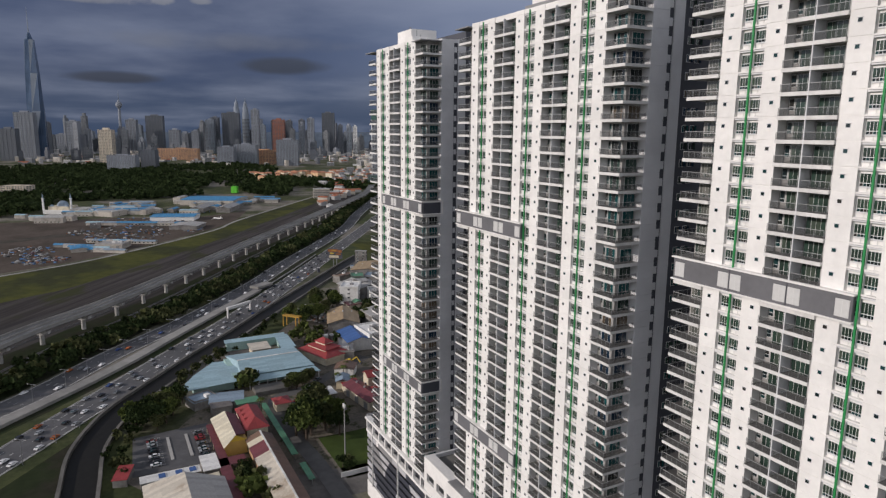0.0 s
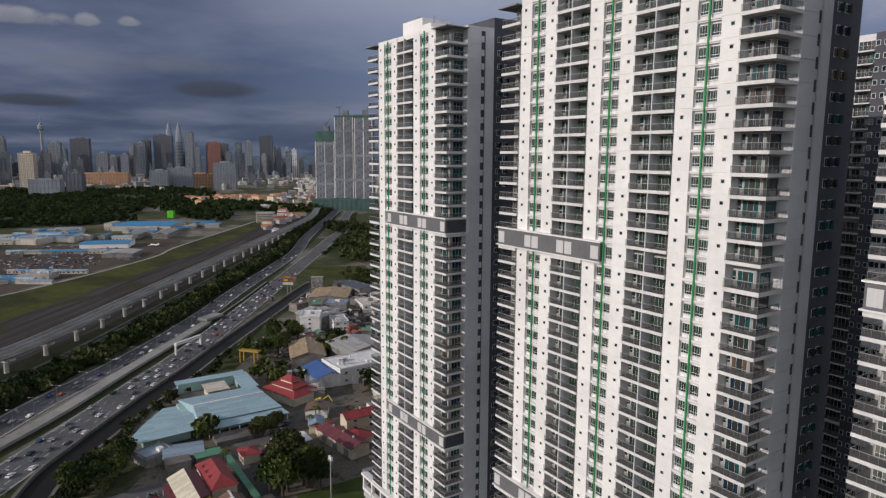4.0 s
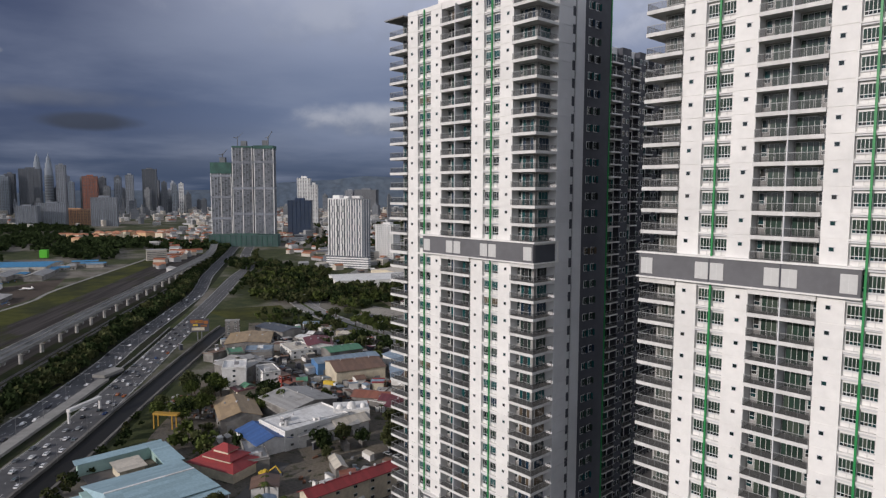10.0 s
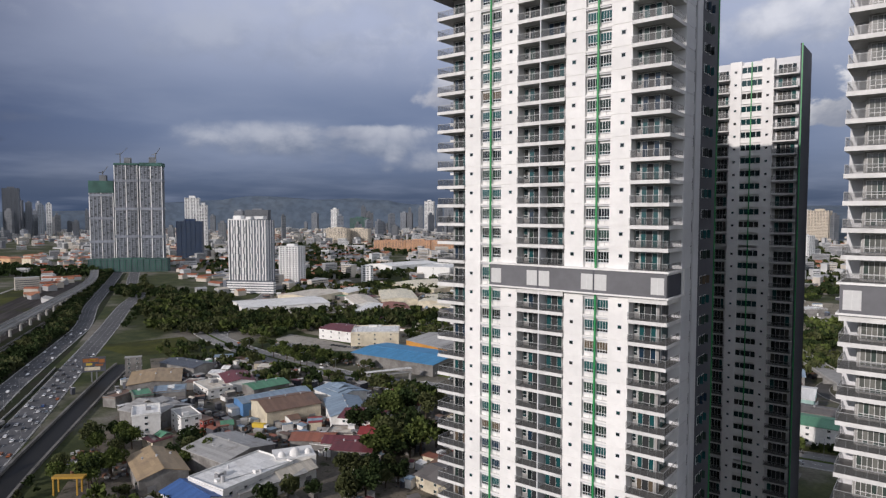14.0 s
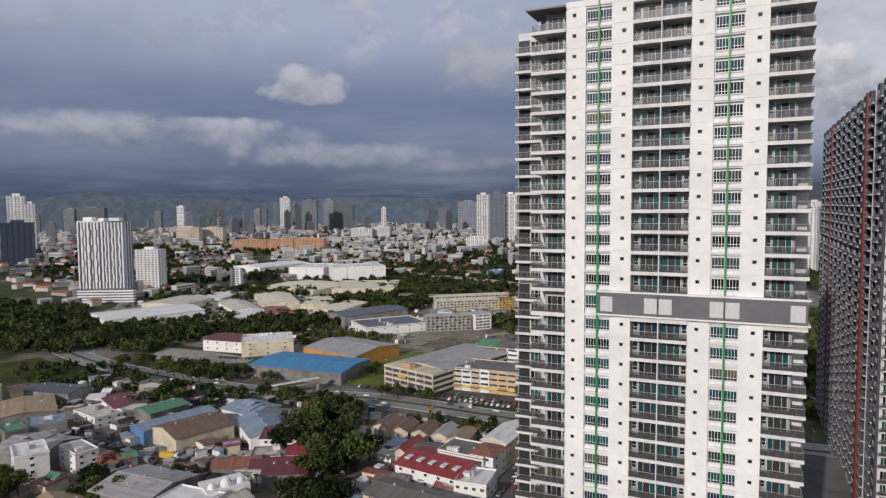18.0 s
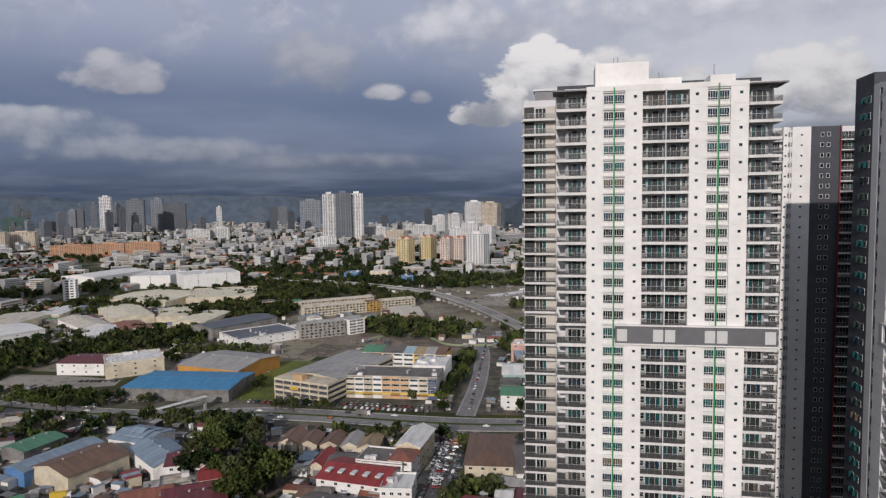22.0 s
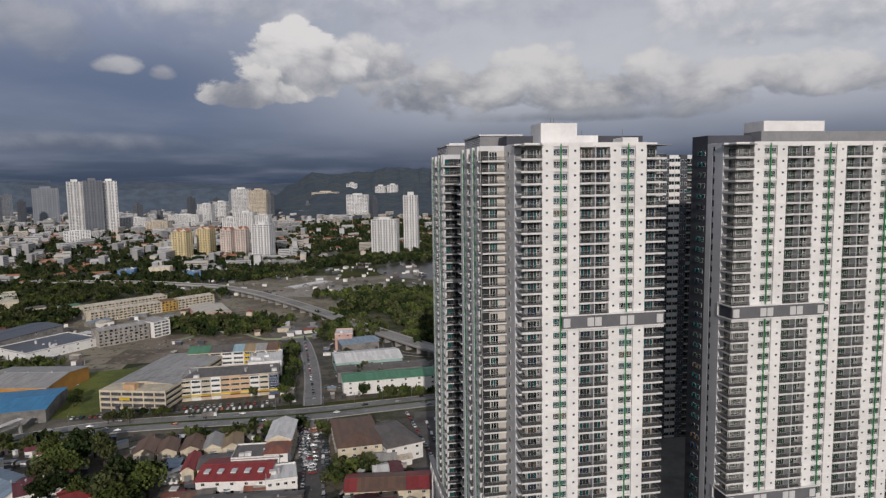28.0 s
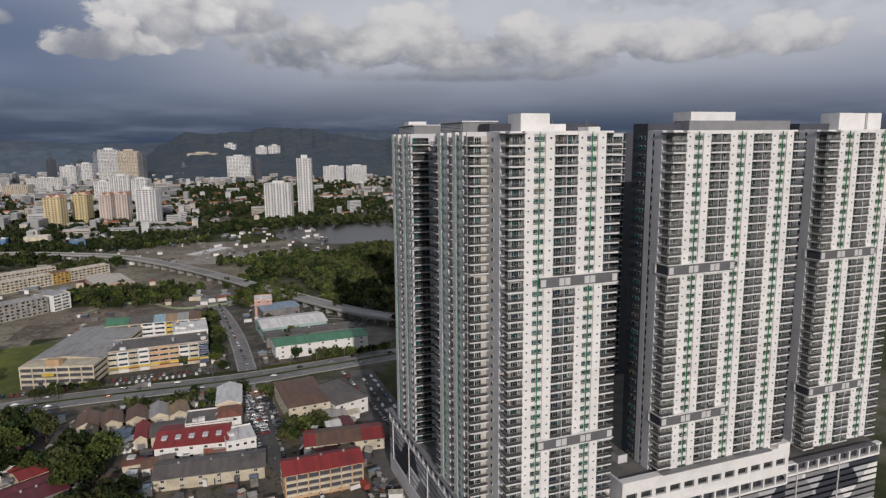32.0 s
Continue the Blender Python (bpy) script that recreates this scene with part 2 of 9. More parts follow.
def glazing(name, a, b, c, rough=0.06):
    """Dark panes behind which curtains or rooms show, different from pane to pane."""
    m = bpy.data.materials.new(name)
    m.use_nodes = True
    n = Tree(m.node_tree)
    r = n.add("ShaderNodeObjectInfo").outputs["Random"]
    isl = n.add("ShaderNodeNewGeometry").outputs["Random Per Island"]
    q = n.math("FRACT", n.math("ADD", n.math("MULTIPLY", r, 7.3), isl))
    ramp = n.add("ShaderNodeValToRGB", {0: q})
    e = ramp.color_ramp.elements
    ramp.color_ramp.interpolation = "CONSTANT"
    e[0].position, e[0].color = 0.0, rgb(*a)
    e[1].position, e[1].color = 0.5, rgb(*b)
    e.new(0.8).color = rgb(*c)
    p = n.add("ShaderNodeBsdfPrincipled", {"Base Color": ramp.outputs[0], "Roughness": rough, "Specular IOR Level": 0.7})
    n.link(p.outputs[0], n.add("ShaderNodeOutputMaterial").inputs[0])
    return m


WHITE = surface("white_paint", (0.80, 0.785, 0.76), 0.75, grain=0.9, amount=0.10, big=0.12, vary=0.025)
SIDE = surface("pale_grey_paint", (0.68, 0.68, 0.69), 0.8, grain=0.8, amount=0.12, big=0.1, vary=0.03)
GREY = surface("grey_paint", (0.24, 0.24, 0.245), 0.8, grain=1.2, amount=0.12, big=0.2)
BAND = surface("band_grey_paint", (0.135, 0.135, 0.145), 0.7, grain=1.0, amount=0.14, big=0.15)
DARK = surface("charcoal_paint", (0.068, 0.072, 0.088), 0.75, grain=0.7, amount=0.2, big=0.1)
# Grey recess paint, darkened further for the shade inside the balconies.
RECESS = surface("shaded_recess_paint", (0.33, 0.32, 0.305), 0.8, grain=0.9, amount=0.2, vary=0.1)
SLAB = surface("slab_edge_paint", (0.69, 0.68, 0.66), 0.75, grain=1.5, amount=0.15, big=0.3)
GREEN = surface("green_pipe_paint", (0.012, 0.23, 0.06), 0.45)
RED = surface("dark_red_paint", (0.19, 0.012, 0.018), 0.55)
FRAME = surface("white_aluminium", (0.66, 0.66, 0.65), 0.4)
STEEL = surface("grey_steel", (0.22, 0.225, 0.23), 0.45, metal=0.5)
LOUVRE = surface("white_louvre", (0.56, 0.56, 0.55), 0.6, grain=2.0, amount=0.1)
ROADGREY = surface("worn_asphalt", (0.137, 0.133, 0.130), 0.88, grain=0.25, amount=0.3, big=0.03, second=(0.101, 0.099, 0.096))
CITYROAD = surface("city_asphalt", (0.29, 0.282, 0.275), 0.88, grain=0.25, amount=0.3, big=0.03, second=(0.22, 0.215, 0.21))
OLDCONC = surface("stained_concrete", (0.20, 0.19, 0.175), 0.9, grain=0.5, amount=0.3, big=0.04, second=(0.13, 0.125, 0.115))
PANE = glazing("tinted_pane", (0.010, 0.022, 0.026), (0.012, 0.045, 0.048), (0.03, 0.03, 0.028))
DOORPANE = glazing("sliding_pane", (0.012, 0.020, 0.022), (0.020, 0.085, 0.082), (0.09, 0.085, 0.075))


def flat_glass():
    """Tinted leaves of a sliding door, one tone in a flat: teal, dark, blue, curtained."""
    m = bpy.data.materials.new("tinted_leaf")
    m.use_nodes = True
    n = Tree(m.node_tree)
    ramp = n.add("ShaderNodeValToRGB", {0: n.add("ShaderNodeObjectInfo").outputs["Random"]})
    e = ramp.color_ramp.elements
    ramp.color_ramp.interpolation = "CONSTANT"
    e[0].position, e[0].color = 0.0, rgb(0.012, 0.070, 0.075)
    e[1].position, e[1].color = 0.38, rgb(0.026, 0.044, 0.038)
    for q, c in ((0.56, (0.012, 0.018, 0.020)), (0.72, (0.012, 0.030, 0.055)), (0.84, (0.035, 0.065, 0.055)), (0.95, (0.11, 0.085, 0.06))):
        e.new(q).color = rgb(*c)
    p = n.add("ShaderNodeBsdfPrincipled", {"Base Color": ramp.outputs[0], "Roughness": 0.07, "Specular IOR Level": 0.7})
    n.link(p.outputs[0], n.add("ShaderNodeOutputMaterial").inputs[0])
    return m


LEAFPANE = flat_glass()
# Near-black: the shade of unlit rooms and gaps is painted on solid sheets.
DEEP_SHADE = surface("deep_shade", (0.012, 0.014, 0.016), 0.6)
RAILGLASS = surface("rail_glass", (0.075, 0.078, 0.078), 0.35, alpha=0.20, spec=0.5)
WALL_BEIGE = surface("beige_paint", (0.60, 0.56, 0.50), 0.8, grain=0.8, amount=0.15, big=0.1)
PALEPANE = glazing("pale_pane", (0.10, 0.105, 0.095), (0.17, 0.17, 0.155), (0.05, 0.07, 0.062), 0.1)
GREENPANE = glazing("green_pane", (0.022, 0.040, 0.031), (0.030, 0.058, 0.044), (0.055, 0.075, 0.058), 0.07)
TILE = surface("balcony_tile", (0.16, 0.155, 0.15), 0.6, grain=1.5, amount=0.2)
RAIL = surface("pale_rail", (0.34, 0.345, 0.345), 0.45)
CONCRETE = surface("concrete", (0.36, 0.355, 0.34), 0.85, grain=0.6, amount=0.25, big=0.06, vary=0.06)
ASPHALT = surface("asphalt", (0.135, 0.134, 0.138), 0.85, grain=0.25, amount=0.3, big=0.03, second=(0.10, 0.10, 0.103))
PAVING = surface("worn_paving", (0.17, 0.16, 0.15), 0.9, grain=0.3, amount=0.3, big=0.05, second=(0.10, 0.095, 0.09))
GRASS = surface("grass", (0.075, 0.105, 0.025), 0.95, grain=0.12, amount=0.4, big=0.02, second=(0.05, 0.075, 0.02))
PAINTLINE = surface("road_marking", (0.6, 0.6, 0.57), 0.7)
CANAL = surface("canal_water", (0.022, 0.021, 0.018), 0.5, grain=0.3, amount=0.3, spec=0.12)
WATER = surface("brown_water", (0.032, 0.030, 0.025), 0.3, spec=0.35)

# ---- building blocks ----
class Geo:
    """Collects boxes and polygons with a material each, and links them as one mesh."""

    def __init__(self):
        self.v, self.f, self.m, self.mats = [], [], [], []

    def slot(self, mat):
        if mat not in self.mats:
            self.mats.append(mat)
        return self.mats.index(mat)

    def poly(self, pts, mat):
        k = len(self.v)
        self.v += [tuple(p) for p in pts]
        self.f.append(tuple(range(k, k + len(pts))))
        self.m.append(self.slot(mat))

    def box(self, x0, y0, z0, x1, y1, z1, mat, top=None):
        k = len(self.v)
        self.v += [(x0, y0, z0), (x1, y0, z0), (x1, y1, z0), (x0, y1, z0), (x0, y0, z1), (x1, y0, z1), (x1, y1, z1), (x0, y1, z1)]
        s = self.slot(mat)
        for f in ((0, 3, 2, 1), (4, 5, 6, 7), (0, 1, 5, 4), (1, 2, 6, 5), (2, 3, 7, 6), (3, 0, 4, 7)):
            self.f.append(tuple(k + i for i in f))
            self.m.append(s)
        if top:
            self.m[-5] = self.slot(top)
        return self

    def gable(self, x0, y0, z0, x1, y1, rise, mat, wall=None, over=0.6, along="x", thick=0.25):
        """A pitched roof with eaves, and the triangles of wall under it."""
        if along == "x":
            ym = (y0 + y1) / 2
            a = [(x0 - over, y0 - over, z0 - 0.2), (x1 + over, y0 - over, z0 - 0.2), (x1 + over, ym, z0 + rise), (x0 - over, ym, z0 + rise)]
            b = [(x1 + over, y1 + over, z0 - 0.2), (x0 - over, y1 + over, z0 - 0.2), (x0 - over, ym, z0 + rise), (x1 + over, ym, z0 + rise)]
            ends = [[(x0, y0, z0), (x0, ym, z0 + rise - 0.1), (x0, y1, z0)], [(x1, y1, z0), (x1, ym, z0 + rise - 0.1), (x1, y0, z0)]]
        else:
            xm = (x0 + x1) / 2
            a = [(x0 - over, y1 + over, z0 - 0.2), (x0 - over, y0 - over, z0 - 0.2), (xm, y0 - over, z0 + rise), (xm, y1 + over, z0 + rise)]
            b = [(x1 + over, y0 - over, z0 - 0.2), (x1 + over, y1 + over, z0 - 0.2), (xm, y1 + over, z0 + rise), (xm, y0 - over, z0 + rise)]
            ends = [[(x0, y0, z0), (x1, y0, z0), (xm, y0, z0 + rise - 0.1)], [(x1, y1, z0), (x0, y1, z0), (xm, y1, z0 + rise - 0.1)]]
        for s in (a, b):
            up = [(p[0], p[1], p[2] + thick) for p in s]
            self.poly(up, mat)
            self.poly(s[::-1], mat)
            for i in range(4):
                self.poly([s[i], s[(i + 1) % 4], up[(i + 1) % 4], up[i]], mat)
        if wall:
            for e in ends:
                self.poly(e, wall)

    def hip(self, x0, y0, z0, x1, y1, rise, mat, over=0.7):
        x0, y0, x1, y1 = x0 - over, y0 - over, x1 + over, y1 + over
        w, d = x1 - x0, y1 - y0
        if w >= d:
            r0, r1 = (x0 + d / 2, (y0 + y1) / 2, z0 + rise), (x1 - d / 2, (y0 + y1) / 2, z0 + rise)
        else:
            r0, r1 = ((x0 + x1) / 2, y0 + w / 2, z0 + rise), ((x0 + x1) / 2, y1 - w / 2, z0 + rise)
        A, B, C, D = (x0, y0, z0), (x1, y0, z0), (x1, y1, z0), (x0, y1, z0)
        if w >= d:
            fs = [[A, B, r1, r0], [B, C, r1], [C, D, r0, r1], [D, A, r0]]
        else:
            fs = [[A, B, r0], [B, C, r1, r0], [C, D, r1], [D, A, r0, r1]]
        for f in fs:
            self.poly(f, mat)
        self.poly([D, C, B, A], mat)

    def ring(self, cx, cy, z0, z1, r0, r1, mat, n=12, cap=True):
        a = [(cx + r0 * math.cos(2 * math.pi * i / n), cy + r0 * math.sin(2 * math.pi * i / n), z0) for i in range(n)]
        b = [(cx + r1 * math.cos(2 * math.pi * i / n), cy + r1 * math.sin(2 * math.pi * i / n), z1) for i in range(n)]
        for i in range(n):
            j = (i + 1) % n
            self.poly([a[i], a[j], b[j], b[i]], mat)
        if cap:
            self.poly(b, mat)

    def flip(self):
        """Mirrored in x."""
        g = Geo()
        g.v = [(-x, y, z) for x, y, z in self.v]
        g.f = [f[::-1] for f in self.f]
        g.m, g.mats = list(self.m), list(self.mats)
        return g

    def into(self, other, m):
        """Laid into another Geo at the pose m."""
        k = len(other.v)
        other.v += [tuple(m @ Vector(p)) for p in self.v]
        other.f += [tuple(k + i for i in f) for f in self.f]
        other.m += [other.slot(self.mats[i]) for i in self.m]

    def mesh(self, name):
        me = bpy.data.meshes.new(name)
        me.from_pydata(self.v, [], self.f)
        for mat in self.mats:
            me.materials.append(mat)
        me.polygons.foreach_set("material_index", self.m)
        me.update()
        return me


def thing(name, label, category, place=(0, 0, 0), turn=0.0, group="", kind=""):
    """An Empty at a thing's base."""
    if len(label.split()) < 4:
        label += " among other buildings"
    ob = new(name)
    ob.matrix_world = pose(*place, 0, 0, turn)
    return tagged(ob, label, category, group, kind)


def part(name, geo, parent=None, label="", place=(0, 0, 0), turn=0.0, kind=""):
    """One mesh under a thing or part; geo may be a mesh that others share."""
    ob = new(name, geo if isinstance(geo, bpy.types.Mesh) else geo.mesh(name))
    ob.parent = parent
    ob.matrix_local = pose(*place, 0, 0, turn)
    return tagged(ob, label, kind=kind)


def whole(name, geo, label, category, place=(0, 0, 0), turn=0.0, group="", kind=""):
    ob = new(name, geo if isinstance(geo, bpy.types.Mesh) else geo.mesh(name))
    ob.matrix_world = pose(*place, 0, 0, turn)
    return tagged(ob, label, category, group, kind)

# ---- ground, roads, water ----
def ground_material():
    m = bpy.data.materials.new("town_ground")
    m.use_nodes = True
    n = Tree(m.node_tree)
    p = n.add("ShaderNodeNewGeometry").outputs["Position"]
    a = n.noise(p, 0.006, 6.0, 0.6)
    b = n.noise(p, 0.05, 5.0, 0.65)
    c = n.noise(p, 0.6, 3.0, 0.6)
    green = n.mix(n.step(b, 0.35, 0.65), rgb(0.038, 0.050, 0.018), rgb(0.075, 0.085, 0.032))
    bare = n.mix(n.step(b, 0.3, 0.7), rgb(0.15, 0.135, 0.11), rgb(0.25, 0.23, 0.195))
    col = n.mix(n.step(a, 0.47, 0.60), green, bare)
    col = n.mix(n.step(c, 0.3, 0.7), n.mix(1.0, col, rgb(0.75, 0.75, 0.75), "MULTIPLY"), col)
    s = n.add("ShaderNodeBsdfPrincipled", {"Base Color": col, "Roughness": 0.95, "Specular IOR Level": 0.2})
    n.link(s.outputs[0], n.add("ShaderNodeOutputMaterial").inputs[0])
    return m


GROUND = ground_material()
SOIL = surface("bare_soil", (0.106, 0.085, 0.070), 0.95, grain=0.15, amount=0.3, big=0.02, second=(0.072, 0.058, 0.047))
def streaked(name, a, b, c, turn):
    """Old paving with long streaks along one way, and blotches."""
    m = bpy.data.materials.new(name)
    m.use_nodes = True
    n = Tree(m.node_tree)
    x, y, z = n.add("ShaderNodeSeparateXYZ", {0: n.add("ShaderNodeNewGeometry").outputs["Position"]}).outputs
    ca, sa = math.cos(radians(turn)), math.sin(radians(turn))
    along = n.math("ADD", n.math("MULTIPLY", x, ca), n.math("MULTIPLY", y, sa))
    over = n.math("SUBTRACT", n.math("MULTIPLY", y, ca), n.math("MULTIPLY", x, sa))
    run = n.add("ShaderNodeCombineXYZ", {0: n.math("MULTIPLY", along, 0.006), 1: n.math("MULTIPLY", over, 0.16), 2: 0.0}).outputs[0]
    spot = n.add("ShaderNodeCombineXYZ", {0: n.math("MULTIPLY", along, 0.014), 1: n.math("MULTIPLY", over, 0.035), 2: 3.0}).outputs[0]
    col = n.mix(n.step(n.noise(run, 1.0, 5.0, 0.6), 0.38, 0.64), rgb(*a), rgb(*b))
    col = n.mix(n.step(n.noise(spot, 1.0, 5.0, 0.6), 0.53, 0.66), col, rgb(*c))
    s = n.add("ShaderNodeBsdfPrincipled", {"Base Color": col, "Roughness": 0.92, "Specular IOR Level": 0.1})
    n.link(s.outputs[0], n.add("ShaderNodeOutputMaterial").inputs[0])
    return m


# Runway, grass, scrub and ballast are darkened to carry the airfield's cloud shade.
RUNWAY = streaked("old_runway", (0.038, 0.034, 0.032), (0.074, 0.066, 0.063), (0.041, 0.045, 0.019), 146)
FIELD = surface("mown_grass", (0.078, 0.083, 0.020), 0.95, grain=0.1, amount=0.4, big=0.016, second=(0.043, 0.048, 0.019), edges=(0.40, 0.60))
SCRUB = surface("dark_scrub", (0.024, 0.034, 0.013), 0.95, grain=0.2, amount=0.4, big=0.04, second=(0.034, 0.032, 0.022))
LOTPATH = surface("pale_path", (0.34, 0.33, 0.31), 0.9, grain=0.3, amount=0.25, big=0.03)
YARDTRACK = surface("wet_track", (0.085, 0.075, 0.062), 0.95, grain=0.2, amount=0.3, big=0.05)
GREYBALLAST = surface("pale_ballast", (0.11, 0.105, 0.10), 0.95, grain=0.6, amount=0.3, big=0.05)
BALLAST = streaked("rail_ballast", (0.035, 0.032, 0.032), (0.071, 0.066, 0.063), (0.034, 0.036, 0.021), 146)
KERB = surface("kerb_concrete", (0.42, 0.41, 0.39), 0.85, grain=0.5, amount=0.3)

g = Geo()
N = 24
for i in range(N):
    for j in range(N):
        x0, y0 = -5200 + 10400 * i / N, -4000 + 9000 * j / N
        x1, y1 = -5200 + 10400 * (i + 1) / N, -4000 + 9000 * (j + 1) / N
        g.poly([(x0, y0, 0), (x1, y0, 0), (x1, y1, 0), (x0, y1, 0)], GROUND)
whole("ground", g, "town ground of grass, scrub and bare lots", "ground", kind="structure")


def smooth_line(pts, n=8):
    """A Catmull-Rom line through the points."""
    p = [Vector(q) for q in pts]
    p = [p[0] * 2 - p[1]] + p + [p[-1] * 2 - p[-2]]
    out = []
    for i in range(1, len(p) - 2):
        for j in range(n):
            t = j / n
            a, b, c, d = p[i - 1], p[i], p[i + 1], p[i + 2]
            out.append(0.5 * ((2 * b) + (c - a) * t + (2 * a - 5 * b + 4 * c - d) * t * t + (3 * b - a - 3 * c + d) * t ** 3))
    out.append(p[-2])
    return out


def side_of(line, i):
    a, b = line[max(i - 1, 0)], line[min(i + 1, len(line) - 1)]
    d = (b - a).to_2d().normalized()
    return Vector((d.y, -d.x))


def ribbon(g, line, lo, hi, z0, z1, mat, closed=True):
    """A strip along a line from offset lo to hi (to the right of its way), as a solid from z0 to z1 above the line's own height."""
    for i in range(len(line) - 1):
        q = []
        for j in (i, i + 1):
            s = side_of(line, j)
            base = line[j].z if len(line[j]) > 2 else 0.0
            for o in (lo, hi):
                q.append((line[j].x + s.x * o, line[j].y + s.y * o, base))
        a, b, c, d = q
        up = lambda p, z: (p[0], p[1], p[2] + z)
        g.poly([up(a, z1), up(b, z1), up(d, z1), up(c, z1)], mat)
        if closed:
            g.poly([up(b, z0), up(d, z0), up(d, z1), up(b, z1)], mat)
            g.poly([up(c, z0), up(a, z0), up(a, z1), up(c, z1)], mat)
            g.poly([up(b, z0), up(a, z0), up(c, z0), up(d, z0)], mat)


def v3(pts, z=0.0):
    return [(p[0], p[1], p[2] if len(p) > 2 else z) for p in pts]


def dashes(g, line, off, width, z, mat, on=4.0, gap=8.0):
    d, run = 0.0, 0.0
    for i in range(len(line) - 1):
        a, b = line[i], line[i + 1]
        length = (b - a).length
        s = side_of(line, i)
        way = (b - a).normalized()
        while run < length:
            p = a + way * run
            e = a + way * min(run + on, length)
            g.poly([(p.x + s.x * (off - width), p.y + s.y * (off - width), p.z + z), (p.x + s.x * (off + width), p.y + s.y * (off + width), p.z + z),
                    (e.x + s.x * (off + width), e.y + s.y * (off + width), e.z + z), (e.x + s.x * (off - width), e.y + s.y * (off - width), e.z + z)], mat)
            run += on + gap
        run -= length


def road(name, label, pts, width, lanes=2, z=0.10, kerb=True, solid=True, mat=None):
    line = smooth_line(v3(pts))
    g = Geo()
    ribbon(g, line, -width / 2, width / 2, z - 0.3, z, mat or ROADGREY)
    ob = whole(name, g, label, "road", kind="structure")
    g = Geo()
    for k in range(1, lanes):
        dashes(g, line, -width / 2 + width * k / lanes, 0.12, z + 0.012, PAINTLINE)
    for o in (-width / 2 + 0.5, width / 2 - 0.5):
        if solid:
            ribbon(g, line, o - 0.09, o + 0.09, z, z + 0.012, PAINTLINE, False)
    part("markings", g, ob)
    if kerb:
        for lo, hi in ((-width / 2 - 0.4, -width / 2), (width / 2, width / 2 + 0.4)):
            k = Geo()
            ribbon(k, line, lo, hi, -0.1, z + 0.16, KERB)
            part("kerb", k, ob)
    return line


HW_R = road("highway_inbound", "busy grey asphalt highway carriageway with four lanes", [(400, -600), (0, -284), (-130, -180), (-190, -130), (-292, -49), (-333, -19), (-403, 33), (-470, 83), (-552, 138), (-634, 191), (-786, 289), (-846, 327), (-965, 401), (-1098, 490), (-1231, 545), (-1500, 690), (-2000, 960)], 18, 4, mat=ASPHALT)
HW_L = road("highway_outbound", "asphalt highway carriageway beside the median", [(300, -650), (-90, -310), (-240, -175), (-290, -124), (-365, -42), (-420, 0), (-491, 60), (-576, 120), (-650, 166), (-788, 258), (-862, 305), (-991, 370), (-1072, 415), (-1470, 640), (-2000, 930)], 16, 4, z=0.14, mat=ASPHALT)
g = Geo()
MEDIAN = smooth_line(v3([(340, -620), (-40, -302), (-190, -176), (-300, -82), (-356, -29), (-400, 9), (-451, 46), (-504, 86), (-548, 118), (-610, 160), (-680, 205)]))
ribbon(g, MEDIAN, -7.5, 7.5, -0.1, 0.06, SCRUB)
ribbon(g, MEDIAN, -0.3, 0.3, 0.06, 1.0, CONCRETE)
whole("median", g, "rough grass median strip between the carriageways", "median", kind="structure")
g = Geo()
ribbon(g, smooth_line(v3([(-300, -84), (-356, -31), (-400, 7), (-451, 44), (-504, 84), (-543, 113)])), -3.4, 3.4, 0.06, 1.6, LOTPATH)
whole("ramp_wall", g, "pale concrete top of a covered ramp in the median", "wall", kind="structure")
whole("ramp_portal", Geo().box(-4, -9, 0, 3, 9, 1.6, DARK).box(-5, -9.4, 1.6, 4, 9.4, 3.4, LOTPATH), "pale concrete portal at the end of the ramp", "portal", (-552, 119, 0.1), 36)
CROSS = road("cross_road", "dual carriageway crossing the suburb", [(-820, 395), (-672, 346), (-560, 330), (-462, 329), (-390, 345), (-276, 342), (-219, 347), (-165, 353), (-100, 358), (60, 366)], 22, 4, z=0.18, mat=CITYROAD)
g = Geo()
ribbon(g, CROSS, -1.3, 1.3, 0.0, 0.3, GRASS)
whole("road_median", g, "narrow grass median of the cross road", "median", kind="structure")
SIDE_RD = road("side_road", "side road with parked cars", [(-265, 358), (-266, 420), (-269, 470), (-274, 520), (-280, 555), (-294, 607), (-330, 700)], 12, 2, z=0.13, mat=CITYROAD)
road("condo_road", "road curving towards the condominium", [(-672, 346), (-720, 380), (-790, 430), (-860, 500), (-900, 560), (-980, 640)], 11, 2, z=0.14, mat=CITYROAD)
LANE = road("lane", "narrow lane between the houses", [(-255, 330), (-262, 270), (-262, 220), (-240, 150)], 9, 2, kerb=False, solid=False)
SCHOOL_RD = road("lane", "lane past the school roofs", [(-352, 135), (-322, 92), (-312, 72), (-282, 68), (-245, 71), (-200, 72)], 7, 1, kerb=False, solid=False)

road("ramp_road", "curving ramp road among trees behind the estate", [(-215, 400), (-170, 440), (-148, 480), (-140, 530), (-158, 560), (-190, 545), (-200, 500), (-180, 470), (-120, 450), (-40, 440)], 8, 1, kerb=True, solid=False)
RIVER = smooth_line(v3([(500, -120), (200, -60), (0, -36), (-150, -26), (-215, -17), (-260, -14), (-294, -11), (-328, 1), (-354, 18), (-389, 43), (-425, 71), (-475, 108), (-540, 158), (-620, 220), (-650, 245)]))
g = Geo()
ribbon(g, RIVER, -6, 6, 0.0, 0.06, CANAL, False)
whole("river", g, "dark brown canal water between concrete walls", "water", kind="structure")
